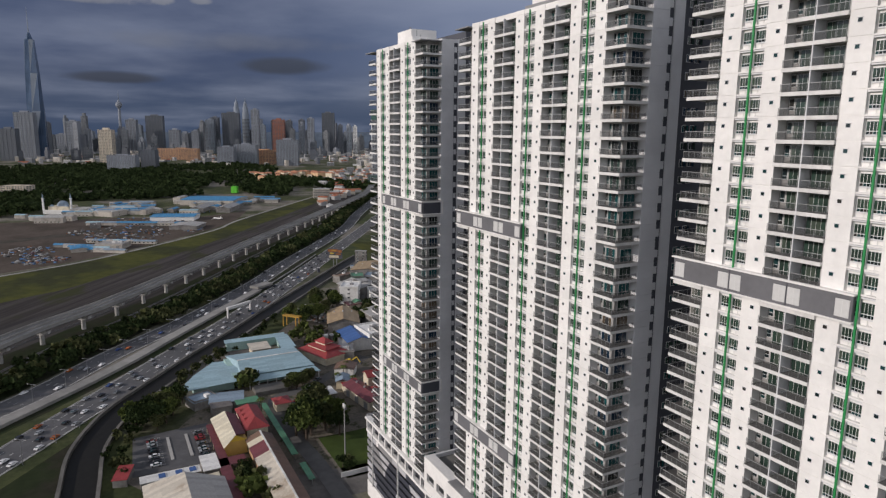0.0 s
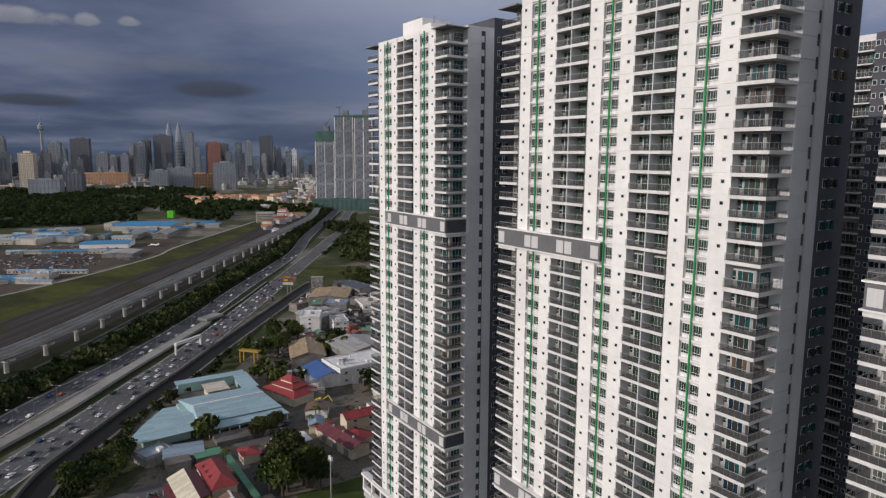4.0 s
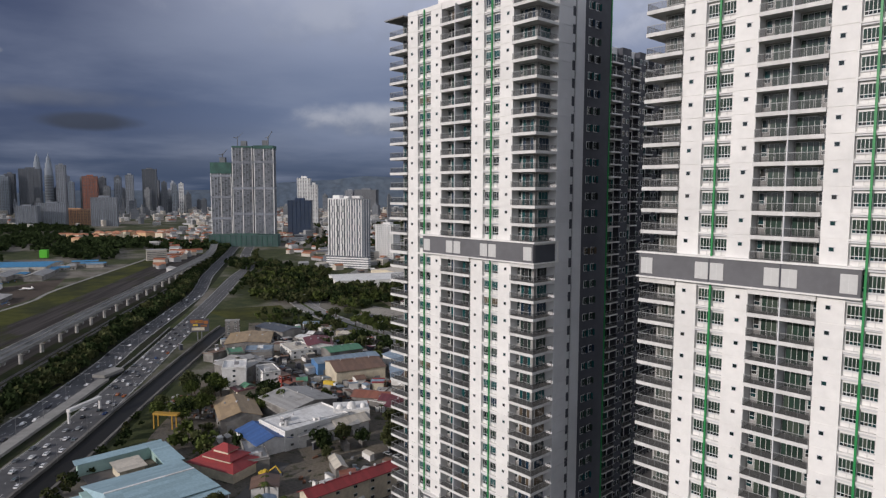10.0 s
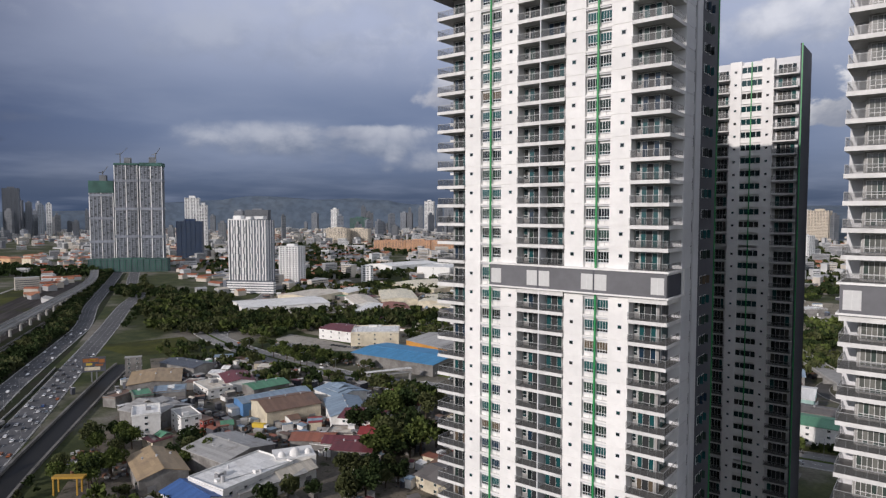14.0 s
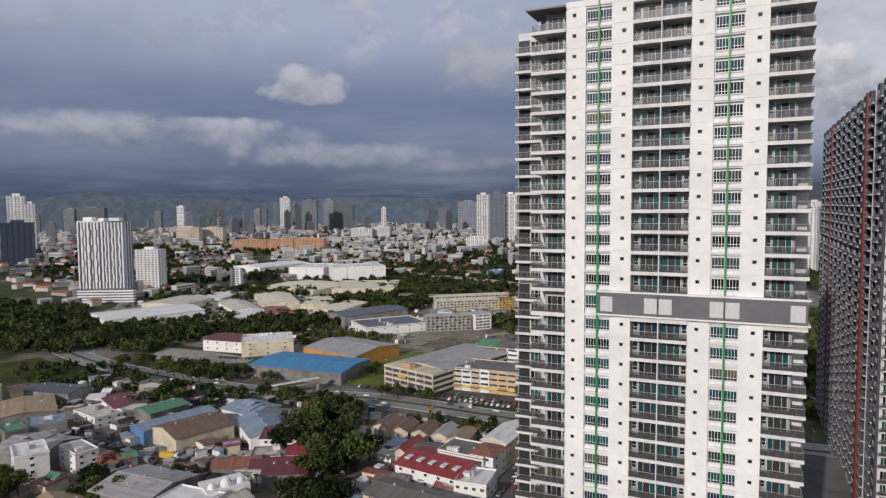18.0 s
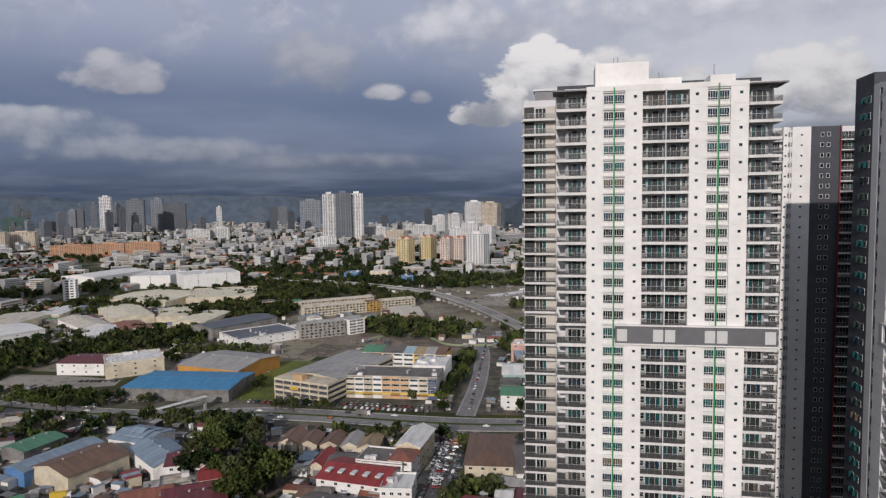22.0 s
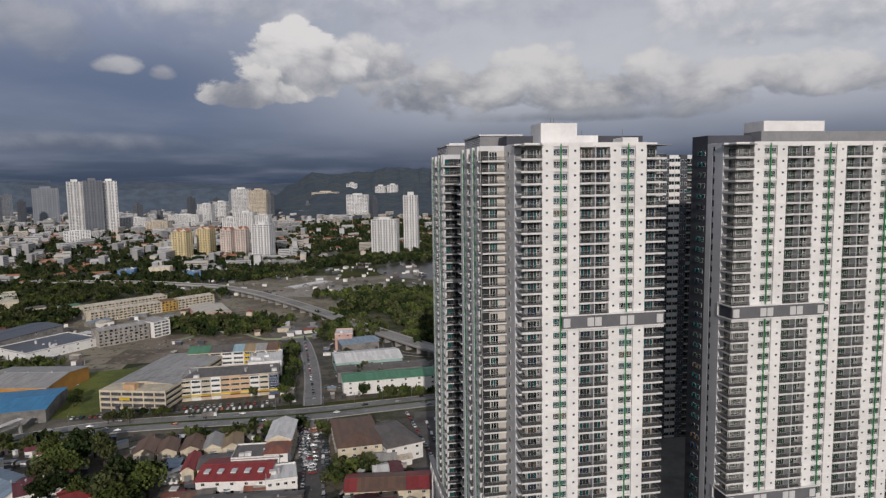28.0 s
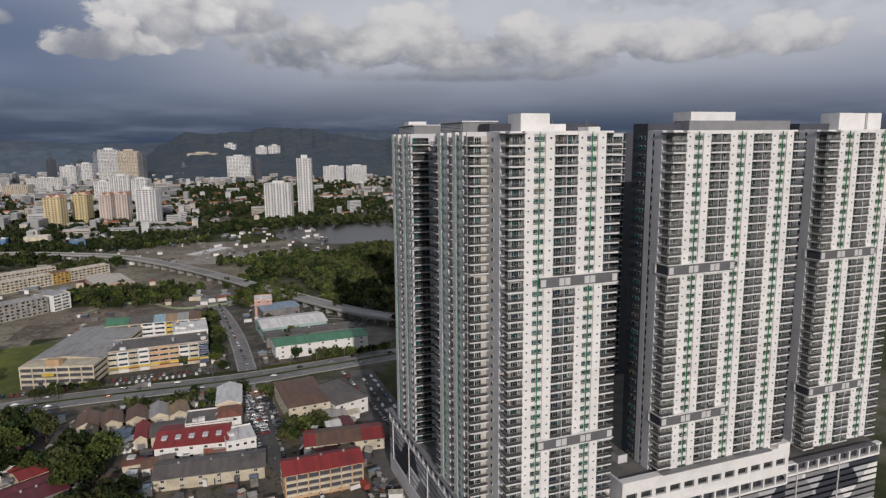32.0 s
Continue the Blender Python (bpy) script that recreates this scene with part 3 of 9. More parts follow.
for lo, hi in ((-7.4, -6), (6, 7.4)):
    g = Geo()
    ribbon(g, RIVER, lo, hi, 0.0, 1.6, OLDCONC)
    whole("canal_wall", g, "stained concrete canal wall", "wall", kind="structure")

DECK = smooth_line(v3([(300, -500, 12), (-60, -270, 12), (-300, -130, 12), (-440, -52, 12), (-505, 0, 12), (-590, 58, 12), (-760, 170, 12), (-970, 312, 12), (-1200, 462, 12), (-1400, 560, 12)]))
g = Geo()
ribbon(g, DECK, -6.6, 6.6, -1.0, 0.0, CONCRETE)
ribbon(g, DECK, -3.6, 3.6, -2.6, -1.0, OLDCONC)
for o in (-6.6, -0.5, 6.1):
    ribbon(g, DECK, o, o + 0.5, 0.0, 1.3, LOTPATH)
for o in (-4.4, -2.9, 2.6, 4.1):
    ribbon(g, DECK, o, o + 0.16, 0.0, 0.25, STEEL)
viaduct = whole("rail_viaduct", g, "raised concrete rail viaduct on single piers", "viaduct", kind="structure")
pier = Geo()
pier.ring(0, 0, 0.0, 7.6, 1.45, 1.3, KERB, 10)
pier.box(-2.6, -1.3, 6.6, 2.6, 1.3, 7.8, KERB)
pier.box(-5.6, -1.4, 7.8, 5.6, 1.4, 9.4, KERB)
pier_mesh = pier.mesh("pier")
walked = 0.0
for i in range(2, len(DECK) - 1):
    length = (DECK[i + 1] - DECK[i]).length
    while walked < length:
        p = DECK[i].lerp(DECK[i + 1], walked / length)
        s = side_of(DECK, i)
        part("pier", pier_mesh, viaduct, place=(p.x, p.y, 0), turn=math.degrees(math.atan2(s.y, s.x)))
        walked += 34.0
    walked -= length


def patch(name, label, pts, mat, z=0.04):
    return whole(name, (lambda q: (q.poly([(x, y, z) for x, y in pts], mat), q)[1])(Geo()), label, "ground", kind="structure")


def strip(name, label, one, two, mat, z):
    """Ground between two lines."""
    a, b = smooth_line(v3(one, z)), smooth_line(v3(two, z))
    g = Geo()
    n = 48
    at = lambda l, f: l[min(int(f * (len(l) - 1)), len(l) - 2)].lerp(l[min(int(f * (len(l) - 1)), len(l) - 2) + 1], f * (len(l) - 1) - min(int(f * (len(l) - 1)), len(l) - 2))
    for i in range(n):
        g.poly([at(b, i / n), at(b, (i + 1) / n), at(a, (i + 1) / n), at(a, i / n)], mat)
    return whole(name, g, label, "ground", kind="structure")


EDGE_PATH = [(-640, -200), (-711, -67), (-771, 12), (-908, 134), (-1005, 189), (-1268, 370), (-1420, 470)]
EDGE_GRASS = [(-500, -200), (-600, -59), (-624, -26), (-686, 23), (-816, 120), (-1012, 250), (-1355, 470)]
EDGE_RUN = [(-430, -190), (-530, -53), (-571, -2), (-663, 70), (-829, 189), (-1000, 300), (-1330, 500)]
EDGE_RAIL = [(-330, -170), (-445, -60), (-491, -24), (-534, 12), (-590, 58), (-695, 124), (-836, 222), (-1136, 410), (-1330, 520)]
strip("airfield_grass", "yellow-green airfield grass with worn streaks", EDGE_PATH, EDGE_GRASS, FIELD, 0.04)
strip("runway", "old disused runway, cracked and dark", EDGE_GRASS, EDGE_RUN, RUNWAY, 0.05)
strip("rail_yard", "bare railway ballast beside the viaduct", EDGE_RUN, EDGE_RAIL, BALLAST, 0.03)
strip("scrub_strip", "dark scrub between the viaduct and the highway", EDGE_RAIL, [(-262, -150), (-345, -72), (-425, -8), (-495, 44), (-560, 98), (-650, 180), (-810, 285), (-1190, 500), (-1420, 630)], SCRUB, 0.035)
strip("scrub_strip", "dark scrub between the highway and the canal", [(-160, -130), (-278, -38), (-384, 40), (-462, 92), (-520, 138), (-620, 208)], [(-150, -34), (-255, -22), (-340, 6), (-425, 66), (-502, 122), (-620, 212)], SCRUB, 0.03)
g = Geo()
ribbon(g, smooth_line(v3(EDGE_PATH)), -2.2, 2.2, -0.1, 0.12, LOTPATH)
whole("airfield_path", g, "pale concrete path along the airfield", "path", kind="structure")
strip("bare_lot", "bare earth lot with site huts", [(-1110, -160), (-1100, -60), (-1100, 20), (-1060, 120), (-1110, 220)], [(-660, -200), (-725, -66), (-785, 14), (-918, 132), (-1005, 183)], SOIL, 0.03)
strip("dirt_track", "dark worn track across the bare lot", [(-905, -150), (-960, -40), (-1000, 60), (-1040, 130)], [(-880, -150), (-930, -40), (-965, 60), (-1010, 140)], YARDTRACK, 0.05)
for o in (-14.0, 9.5, 14.5):
    g = Geo()
    for q in (-0.75, 0.75):
        ribbon(g, DECK, o + q - 0.08, o + q + 0.08, -12.0, -11.7, STEEL)
    ribbon(g, DECK, o - 1.5, o + 1.5, -12.0, -11.9, GREYBALLAST)
    whole("rail_track", g, "railway track on pale ballast", "track", kind="structure")
patch("verge", "grass verge between the road and the shops", [(-255, 362), (-202, 366), (-159, 384), (-160, 368), (-215, 360), (-255, 356)], FIELD, 0.05)
LAKE = [(-175 + 130 * math.cos(a) * 1.0 + 75 + 60, 1010 + 130 * math.sin(a), 0) for a in [2 * math.pi * i / 28 for i in range(28)]]
patch("lake", "dark lake beyond the trees", [(p[0], p[1]) for p in LAKE], WATER, 0.06)
FLY = smooth_line(v3([(180, 330, 7), (20, 350, 7), (-80, 385, 7), (-150, 440, 7), (-216, 553, 8), (-302, 723, 8), (-380, 840, 8), (-449, 895, 8), (-560, 950, 8), (-760, 1010, 7)]))
g = Geo()
ribbon(g, FLY, -7.5, 7.5, -1.4, 0.0, LOTPATH)
for o in (-7.5, 7.2):
    ribbon(g, FLY, o, o + 0.3, 0.0, 1.0, KERB)
flyover = whole("flyover", g, "curving concrete flyover", "flyover", kind="structure")
for i in range(1, len(FLY) - 1, 1):
    part("pier", Geo().box(-1, -4, 0, 1, 4, FLY[i].z - 1.4, CONCRETE), flyover, place=(FLY[i].x, FLY[i].y, 0), turn=math.degrees(math.atan2(side_of(FLY, i).y, side_of(FLY, i).x)) - 90)

# ---- the tower estate ----
FY = 81.3                 # plane of the three front facades
S = 3.11                  # storey height
BAND_S = 3.9              # height of the two storeys behind the grey bands
BAND_TOP = 113.55
K0, K1 = -25, 14          # storeys, counted from the upper grey band
ROOF = BAND_TOP + S * K1
BAL, COL, WIN, MID, DBL = 5.5, 3.07, 3.95, 3.07, 8.2


def level(k):
    """Floor height of storey k; storeys -1 and -18 stand behind the bands and are taller."""
    return BAND_TOP + S * k - (BAND_S - S) * ((k <= -1) + (k <= -18))


def tall(k):
    return BAND_S / S if k in (-1, -18) else 1.0


def pattern(doubles):
    """Bays from left to right: (kind, x, width)."""
    row, x = [], 0.0
    order = [("corner_l", BAL), ("col", COL), ("win", WIN), ("col", MID)]
    for i in range(doubles):
        order += [("bal", DBL / 2), ("bal_r", DBL / 2), ("col", MID), ("win", WIN), ("col", MID if i < doubles - 1 else COL)]
    order.append(("corner_r", BAL))
    for k, w in order:
        row.append((k, x, w))
        x += w
    return row, x


def panel_geo(w):
    return Geo().box(0.0, -0.02, 0.045, w, 0.12, S - 0.045, WHITE)


def vent_geo():
    g = Geo()
    g.box(-0.33, -0.05, -0.30, 0.33, 0.03, 0.30, SIDE)
    g.box(-0.26, -0.07, -0.23, 0.26, 0.0, 0.23, PANE)
    g.box(-0.33, -0.16, 0.27, 0.40, 0.0, 0.32, SIDE)
    return g


def window_geo(pane=None):
    """A bay set back from the columns, with a wide window on either side of the pipe: tall lights over short ones, a deep ledge below."""
    g = Geo()
    g.box(0, 0.55, 0.0, WIN, 0.68, S, WHITE)
    g.box(0, 0.02, -0.12, WIN, 0.55, 0.10, WHITE)
    g.box(0, 0.10, S - 0.36, WIN, 0.55, S - 0.18, SIDE)
    for x0 in (0.10, 2.10):
        g.box(x0, 0.47, 0.78, x0 + 1.75, 0.56, 2.44, FRAME)
        for i in range(4):
            a = x0 + 0.06 + i * 0.418
            g.box(a, 0.45, 1.26, a + 0.36, 0.49, 2.38, pane or LEAFPANE)
            g.box(a, 0.45, 0.84, a + 0.36, 0.49, 1.18, PANE)
        g.box(x0 - 0.04, 0.36, 0.66, x0 + 1.79, 0.55, 0.76, SIDE)
        g.box(x0 + 0.9, 0.48, 0.16, x0 + 1.0, 0.55, 0.62, SLAB)
        g.box(x0 + 0.9, 0.30, 0.12, x0 + 1.5, 0.36, 0.19, SLAB)
    return g


def slab_geo(w):
    g = Geo()
    g.box(0, -0.42, -0.46, w, 1.8, 0.06, SLAB, TILE)
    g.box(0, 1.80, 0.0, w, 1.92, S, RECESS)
    return g


def rail_run(g, x0, y0, x1, y1):
    """Glass railing with slim posts and a pale handrail along a straight line."""
    n = max(2, int(round(math.hypot(x1 - x0, y1 - y0) / 1.15)) + 1)
    for i in range(n):
        f = i / (n - 1)
        x, y = x0 + (x1 - x0) * f, y0 + (y1 - y0) * f
        g.box(x - 0.02, y - 0.02, 0.0, x + 0.02, y + 0.02, 1.06, STEEL)
    lo, hi = (min(x0, x1), min(y0, y1)), (max(x0, x1), max(y0, y1))
    g.box(lo[0] - 0.03, lo[1] - 0.03, 1.05, hi[0] + 0.03, hi[1] + 0.03, 1.11, RAIL)
    g.box(lo[0] - 0.008, lo[1] - 0.008, 0.10, hi[0] + 0.008, hi[1] + 0.008, 1.02, RAILGLASS)
    return g


def leaves(g, a, b, y):
    """Sliding door between a and b: tinted leaves pushed to the ends, between them a black sheet painted as the unlit
    room.
    """
    w = b - a
    g.box(a, y, 0.02, b, y + 0.10, 2.46, FRAME)
    g.box(a + 0.07, y - 0.02, 0.08, a + 0.30 * w, y + 0.03, 2.38, LEAFPANE)
    g.box(b - 0.30 * w, y - 0.02, 0.08, b - 0.07, y + 0.03, 2.38, LEAFPANE)
    g.box(a + 0.32 * w, y - 0.03, 0.06, b - 0.32 * w, y + 0.02, 2.38, DEEP_SHADE)


def closed_leaves(g, a, b, y, n=4):
    """Sliding door with its green leaves closed, white stiles between them."""
    g.box(a, y, 0.02, b, y + 0.10, 2.46, FRAME)
    for i in range(n):
        x = a + 0.06 + (b - a - 0.06) * i / n
        g.box(x, y - 0.03, 0.08, x + (b - a - 0.06) / n - 0.06, y + 0.02, 2.38, GREENPANE)


def door_geo(w, closed=False):
    """Sliding glass door, and a kitchen window beside it."""
    g = Geo()
    (closed_leaves if closed else leaves)(g, 0.27 * w, w - 0.25, 1.70)
    g.box(0.04 * w, 1.72, 0.80, 0.23 * w, 1.80, 2.42, FRAME)
    g.box(0.04 * w + 0.07, 1.69, 1.38, 0.23 * w - 0.07, 1.75, 2.35, PANE)
    g.box(0.04 * w + 0.07, 1.69, 0.87, 0.23 * w - 0.07, 1.75, 1.31, PANE)
    return g


SIDE_DEEP = 5.3


def corner_slab_geo():
    g = Geo()
    g.box(-0.05, -0.42, -0.46, BAL, 1.85, 0.06, SLAB, TILE)
    g.box(-0.05, 1.85, -0.46, 1.75, SIDE_DEEP, 0.06, SLAB, TILE)
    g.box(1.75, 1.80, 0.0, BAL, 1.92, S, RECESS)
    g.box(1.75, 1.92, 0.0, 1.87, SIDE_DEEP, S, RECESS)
    return g


def corner_rail_geo():
    g = Geo()
    rail_run(g, 0.05, -0.32, BAL, -0.32)
    rail_run(g, 0.05, -0.27, 0.05, SIDE_DEEP - 0.2)
    return g


def corner_door_geo():
    g = Geo()
    a, b = 2.1, BAL - 0.9
    leaves(g, a, b, 1.70)
    g.box(BAL - 0.75, 1.70, 0.9, BAL - 0.15, 1.80, 2.42, FRAME)
    g.box(BAL - 0.69, 1.66, 1.42, BAL - 0.21, 1.73, 2.36, PANE)
    g.box(BAL - 0.69, 1.66, 0.96, BAL - 0.21, 1.73, 1.36, PANE)
    g.box(1.66, 2.5, 0.02, 1.75, 5.2, 2.42, FRAME)
    for i in range(3):
        g.box(1.62, 2.56 + i * 0.88, 0.10, 1.69, 3.36 + i * 0.88, 2.34, LEAFPANE)
    return g


def pale_corner_geo():
    """Six white-framed lights along the corner flat, with paler panes than elsewhere."""
    g = Geo()
    a, b = 2.0, BAL - 0.2
    g.box(a, 1.70, 0.30, b, 1.80, 2.46, FRAME)
    for i in range(6):
        x = a + 0.06 + (b - a - 0.06) * i / 6
        g.box(x, 1.66, 0.86, x + (b - a) / 6 - 0.07, 1.73, 2.38, PALEPANE)
        g.box(x, 1.66, 0.36, x + (b - a) / 6 - 0.07, 1.73, 0.78, PALEPANE)
    g.box(1.66, 2.3, 0.02, 1.75, 5.6, 2.42, FRAME)
    for i in range(4):
        g.box(1.62, 2.36 + i * 0.8, 0.10, 1.69, 3.08 + i * 0.8, 2.34, PALEPANE)
    return g


def side_window_geo():
    """Pair of small casements in the dark end wall, one leaf pushed open; faces -x."""
    g = Geo()
    for y in (0.0, 2.1):
        g.box(-0.05, y, 0.0, 0.02, y + 1.15, 1.35, FRAME)
        g.box(-0.07, y + 0.07, 0.07, -0.03, y + 0.54, 1.28, LEAFPANE)
        g.box(-0.07, y + 0.61, 0.07, -0.03, y + 1.08, 1.28, DEEP_SHADE)
        g.box(-0.55, y + 1.10, 0.07, -0.05, y + 1.15, 1.28, LEAFPANE)
    return g


MESH = {}


def shared(name, geo):
    if name not in MESH:
        MESH[name] = geo().mesh(name)
    return MESH[name]


def mirror_of(geo):
    return lambda: geo().flip()


DEEP = 21.0               # a tower's depth
TOWER_GROUP = "front towers of the estate"


def tower(label, x0, doubles, band, k0, fy=FY):
    """A front tower with its left end at x0. band: (from, to) of the grey bands, in the tower's own x."""
    row, w = pattern(doubles)
    t = thing("residential_tower", label, "apartment tower", (x0, fy, 0), group=TOWER_GROUP)
    base = level(k0)
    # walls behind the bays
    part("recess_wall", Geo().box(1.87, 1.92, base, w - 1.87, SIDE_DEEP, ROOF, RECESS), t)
    part("body_wall", Geo().box(0.0, SIDE_DEEP, base, w, 9.2, ROOF, SIDE), t)
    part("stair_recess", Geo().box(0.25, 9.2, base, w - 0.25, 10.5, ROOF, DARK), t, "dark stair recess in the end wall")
    part("rear_body_wall", Geo().box(0.0, 10.5, base, w, 13.0, ROOF + 1.0, SIDE), t)
    part("end_wall", Geo().box(0.0, 13.0, base, w, DEEP, ROOF + 3.4, DARK), t, "charcoal painted rear end wall")
    for kind, x, bw in row:
        if kind == "col":
            part("column_wall", Geo().box(x, 0.06, base, x + bw, 1.92, ROOF, WHITE), t)
    # storeys
    vent = shared("vent_window", vent_geo)
    closed = x0 > -150
    win = shared("bay_window_green", lambda: window_geo(GREENPANE)) if closed else shared("bay_window", window_geo)

    def put(name, mesh, x, z, k, parent=t, y=0.0):
        ob = part(name, mesh, parent, place=(x, y, z))
        ob.scale = (1.0, 1.0, tall(k))
        return ob

    for k in range(k0, K1):
        z = level(k)
        for i, (kind, x, bw) in enumerate(row):
            if kind == "col":
                put("facade_panel", shared("facade_panel_%d" % round(bw * 10), lambda: panel_geo(bw)), x, z, k)
                away = -0.24 if row[i + 1][0] == "win" else 0.24
                part("vent_window", vent, t, place=(x + bw * 0.5 + away, 0, z + 1.9))
            elif kind == "win":
                put("window", win, x, z, k)
            elif kind in ("bal", "bal_r"):
                flip = kind == "bal_r"
                px = x + bw if flip else x
                b = put("balcony", shared("balcony", lambda: slab_geo(DBL / 2)), x, z, k)
                part("railing", shared("railing", lambda: rail_run(Geo(), 0.05, -0.32, DBL / 2 - 0.05, -0.32)), b)
                tone = "_closed" if closed else ""
                name, geo = ("sliding_door_r" + tone, mirror_of(lambda: door_geo(DBL / 2, closed))) if flip else ("sliding_door" + tone, lambda: door_geo(DBL / 2, closed))
                part("sliding_door", shared(name, geo), t, place=(px, 0, z))
            else:
                flip = kind == "corner_r"
                end = "_r" if flip else ""
                px = x + bw if flip else x
                b = put("corner_balcony", shared("corner_balcony" + end, mirror_of(corner_slab_geo) if flip else corner_slab_geo), px, z, k)
                part("railing", shared("corner_railing" + end, mirror_of(corner_rail_geo) if flip else corner_rail_geo), b)
                if kind == "corner_l" and x0 > -150:
                    part("corner_window", shared("corner_window", pale_corner_geo), t, place=(px, 0, z))
                else:
                    part("sliding_door", shared("corner_door" + end, mirror_of(corner_door_geo) if flip else corner_door_geo), t, place=(px, 0, z))
        # end walls: pale panels, and casements in the dark part
        for flip in (False, True):
            px, end = (w, "_r") if flip else (0.0, "")
            geo = lambda: Geo().box(-0.10, SIDE_DEEP + 0.02, 0.045, 0.04, 9.18, S - 0.045, SIDE)
            put("end_panel", shared("end_panel" + end, mirror_of(geo) if flip else geo), px, z, k)
            part("end_window", shared("end_window" + end, mirror_of(side_window_geo) if flip else side_window_geo), t, place=(px, 14.0, z + 0.9))
    for a, b in ((0.14, 0.27), (w - 0.27, w - 0.14)):
        g = Geo()
        for k in range(k0, K1):
            g.box(a, 9.45, level(k) + 0.6, b, 10.25, level(k) + 2.0, SIDE)
        part("stair_window_stack", g, t, kind="stuff")
    # green rain pipes by the windows, grey ones between the balconies
    for kind, x, bw in row:
        if kind == "win":
            part("green_pipe", Geo().box(x + bw / 2 - 0.13, -0.14, base, x + bw / 2 + 0.13, 0.12, ROOF + 0.6, GREEN), t, "bright green vertical pipe")
        if kind == "bal_r":
            part("divider", Geo().box(x - 0.08, -0.44, base, x + 0.08, 1.8, ROOF, SIDE), t)
    # the two grey bands
    a, b = band
    for top in (BAND_TOP, level(-17)):
        g = Geo()
        lo = top - 3.75
        g.box(a, -0.62, lo + 0.22, b, -0.02, top - 0.2, BAND)
        side = b if b > w - 1 else a
        s = 1 if b > w - 1 else -1
        xs = sorted((side, side - s * 1.2))
        g.box(xs[0] + (0 if s > 0 else -0.02), -0.02, lo + 0.22, xs[1] + (0.02 if s > 0 else 0), SIDE_DEEP + 0.4, top - 0.2, DARK)
        o = part("grey_band", g, t, "mid-grey painted band one storey high")
        g = Geo()
        for z in (lo, top - 0.2):
            g.box(a - (0.35 if s < 0 else 0.15), -0.85, z, b + (0.35 if s > 0 else 0.15), 0.05, z + 0.22, WHITE)
            e = side + s * 0.35
            g.box(min(e, side - s), 0.05, z, max(e, side - s), SIDE_DEEP + 0.7, z + 0.22, WHITE)
        e = side + s * 0.3
        g.box(min(e, e - s * 0.3), SIDE_DEEP + 0.4, lo + 0.22, max(e, e - s * 0.3), SIDE_DEEP + 0.7, top - 0.2, WHITE)
        part("trim", g, o)
        spots = []
        for kind, x, bw in row:
            if kind in ("win", "bal_r"):
                c = x + bw / 2 if kind == "win" else x
                if a + 2.5 < c < b - 2.5:
                    spots += [c - 1.97, c + 0.14]
                    part("joint", Geo().box(c - 0.07, -0.65, lo + 0.22, c + 0.07, -0.6, top - 0.2, DARK), o)
        spots += [a + 0.35, b - 2.15]
        for x in spots:
            part("louvre_panel", shared("louvre_panel", louvre_geo), o, place=(x, -0.62, lo + 0.62))
    # roof edge
    g = Geo()
    for kind, x, bw in row:
        if kind == "col":
            g.box(x, -0.02, ROOF, x + bw, 1.9, ROOF + 0.9, WHITE)
        elif kind == "win":
            g.box(x, 0.1, ROOF, x + bw, 1.9, ROOF + 0.9, WHITE)
        elif kind in ("bal", "bal_r"):
            g.box(x, 0.1, ROOF - 0.3, x + bw, 1.9, ROOF + 0.9, WHITE)
    for x in (-0.7, w - BAL):
        g.box(x, -1.2, ROOF + 0.05, x + BAL + 0.7, SIDE_DEEP, ROOF + 0.3, GREY)
    g.box(1.5, 1.9, ROOF, w - 1.5, SIDE_DEEP, ROOF + 0.9, WHITE)
    g.box(0.0, SIDE_DEEP, ROOF, w, 10.5, ROOF + 0.9, SIDE)
    part("parapet", g, t)
    return t


def louvre_geo():
    g = Geo()
    g.box(0, -0.06, 0, 1.83, 0.0, 2.3, LOUVRE)
    g.box(0.89, -0.08, 0, 0.94, -0.05, 2.3, FRAME)
    for i in range(9):
        g.box(0.06, -0.09, 0.10 + i * 0.245, 1.77, -0.05, 0.18 + i * 0.245, LOUVRE)
    return g


X_M, X_N, X_P = -204.0, -144.6, -74.05
W_M, W_N = pattern(1)[1], pattern(2)[1]
tower_m = tower("white apartment tower with green pipes and grey bands", X_M, 1, (BAL + COL + WIN / 2 + 0.3, W_M), K0 - 1)
tower_n = tower("wide white apartment tower with four balcony stacks", X_N, 2, (0.0, BAL + COL + WIN + MID + DBL + MID + WIN / 2 - 0.3), K0)
tower_p = tower("white apartment tower at the estate's end", X_P, 1, (0.0, BAL + COL + WIN + MID + DBL + MID + WIN / 2 - 0.3), K0, FY + 1.0)


def roof_room(t, x0, y0, x1, y1, z1, mat, name="roof_room"):
    part(name, Geo().box(x0, y0, ROOF + 0.4, x1, y1, z1, mat), t)


roof_room(tower_m, 7.4, 6.5, 17.4, 15.0, 163.4, WHITE)
roof_room(tower_m, 17.4, 7.0, 23.5, 12.0, 160.2, WHITE)
roof_room(tower_m, 27.3, 0.2, 31.6, 6.0, 159.2, WHITE)
for px, py in ((11.0, 9.0), (11.8, 9.0), (19.5, 8.5), (28.5, 3.0)):
    part("vent_pipe", (lambda q: (q.ring(px, py, 163.4 if px < 15 else 159.2, 164.9 if px < 15 else 161.6, 0.08, 0.08, STEEL, 6), q)[1])(Geo()), tower_m)
part("green_pipe", Geo().box(W_M - 0.15, DEEP + 0.02, level(K0), W_M + 0.14, DEEP + 0.3, ROOF + 3.4, GREEN), tower_m, "bright green vertical pipe")
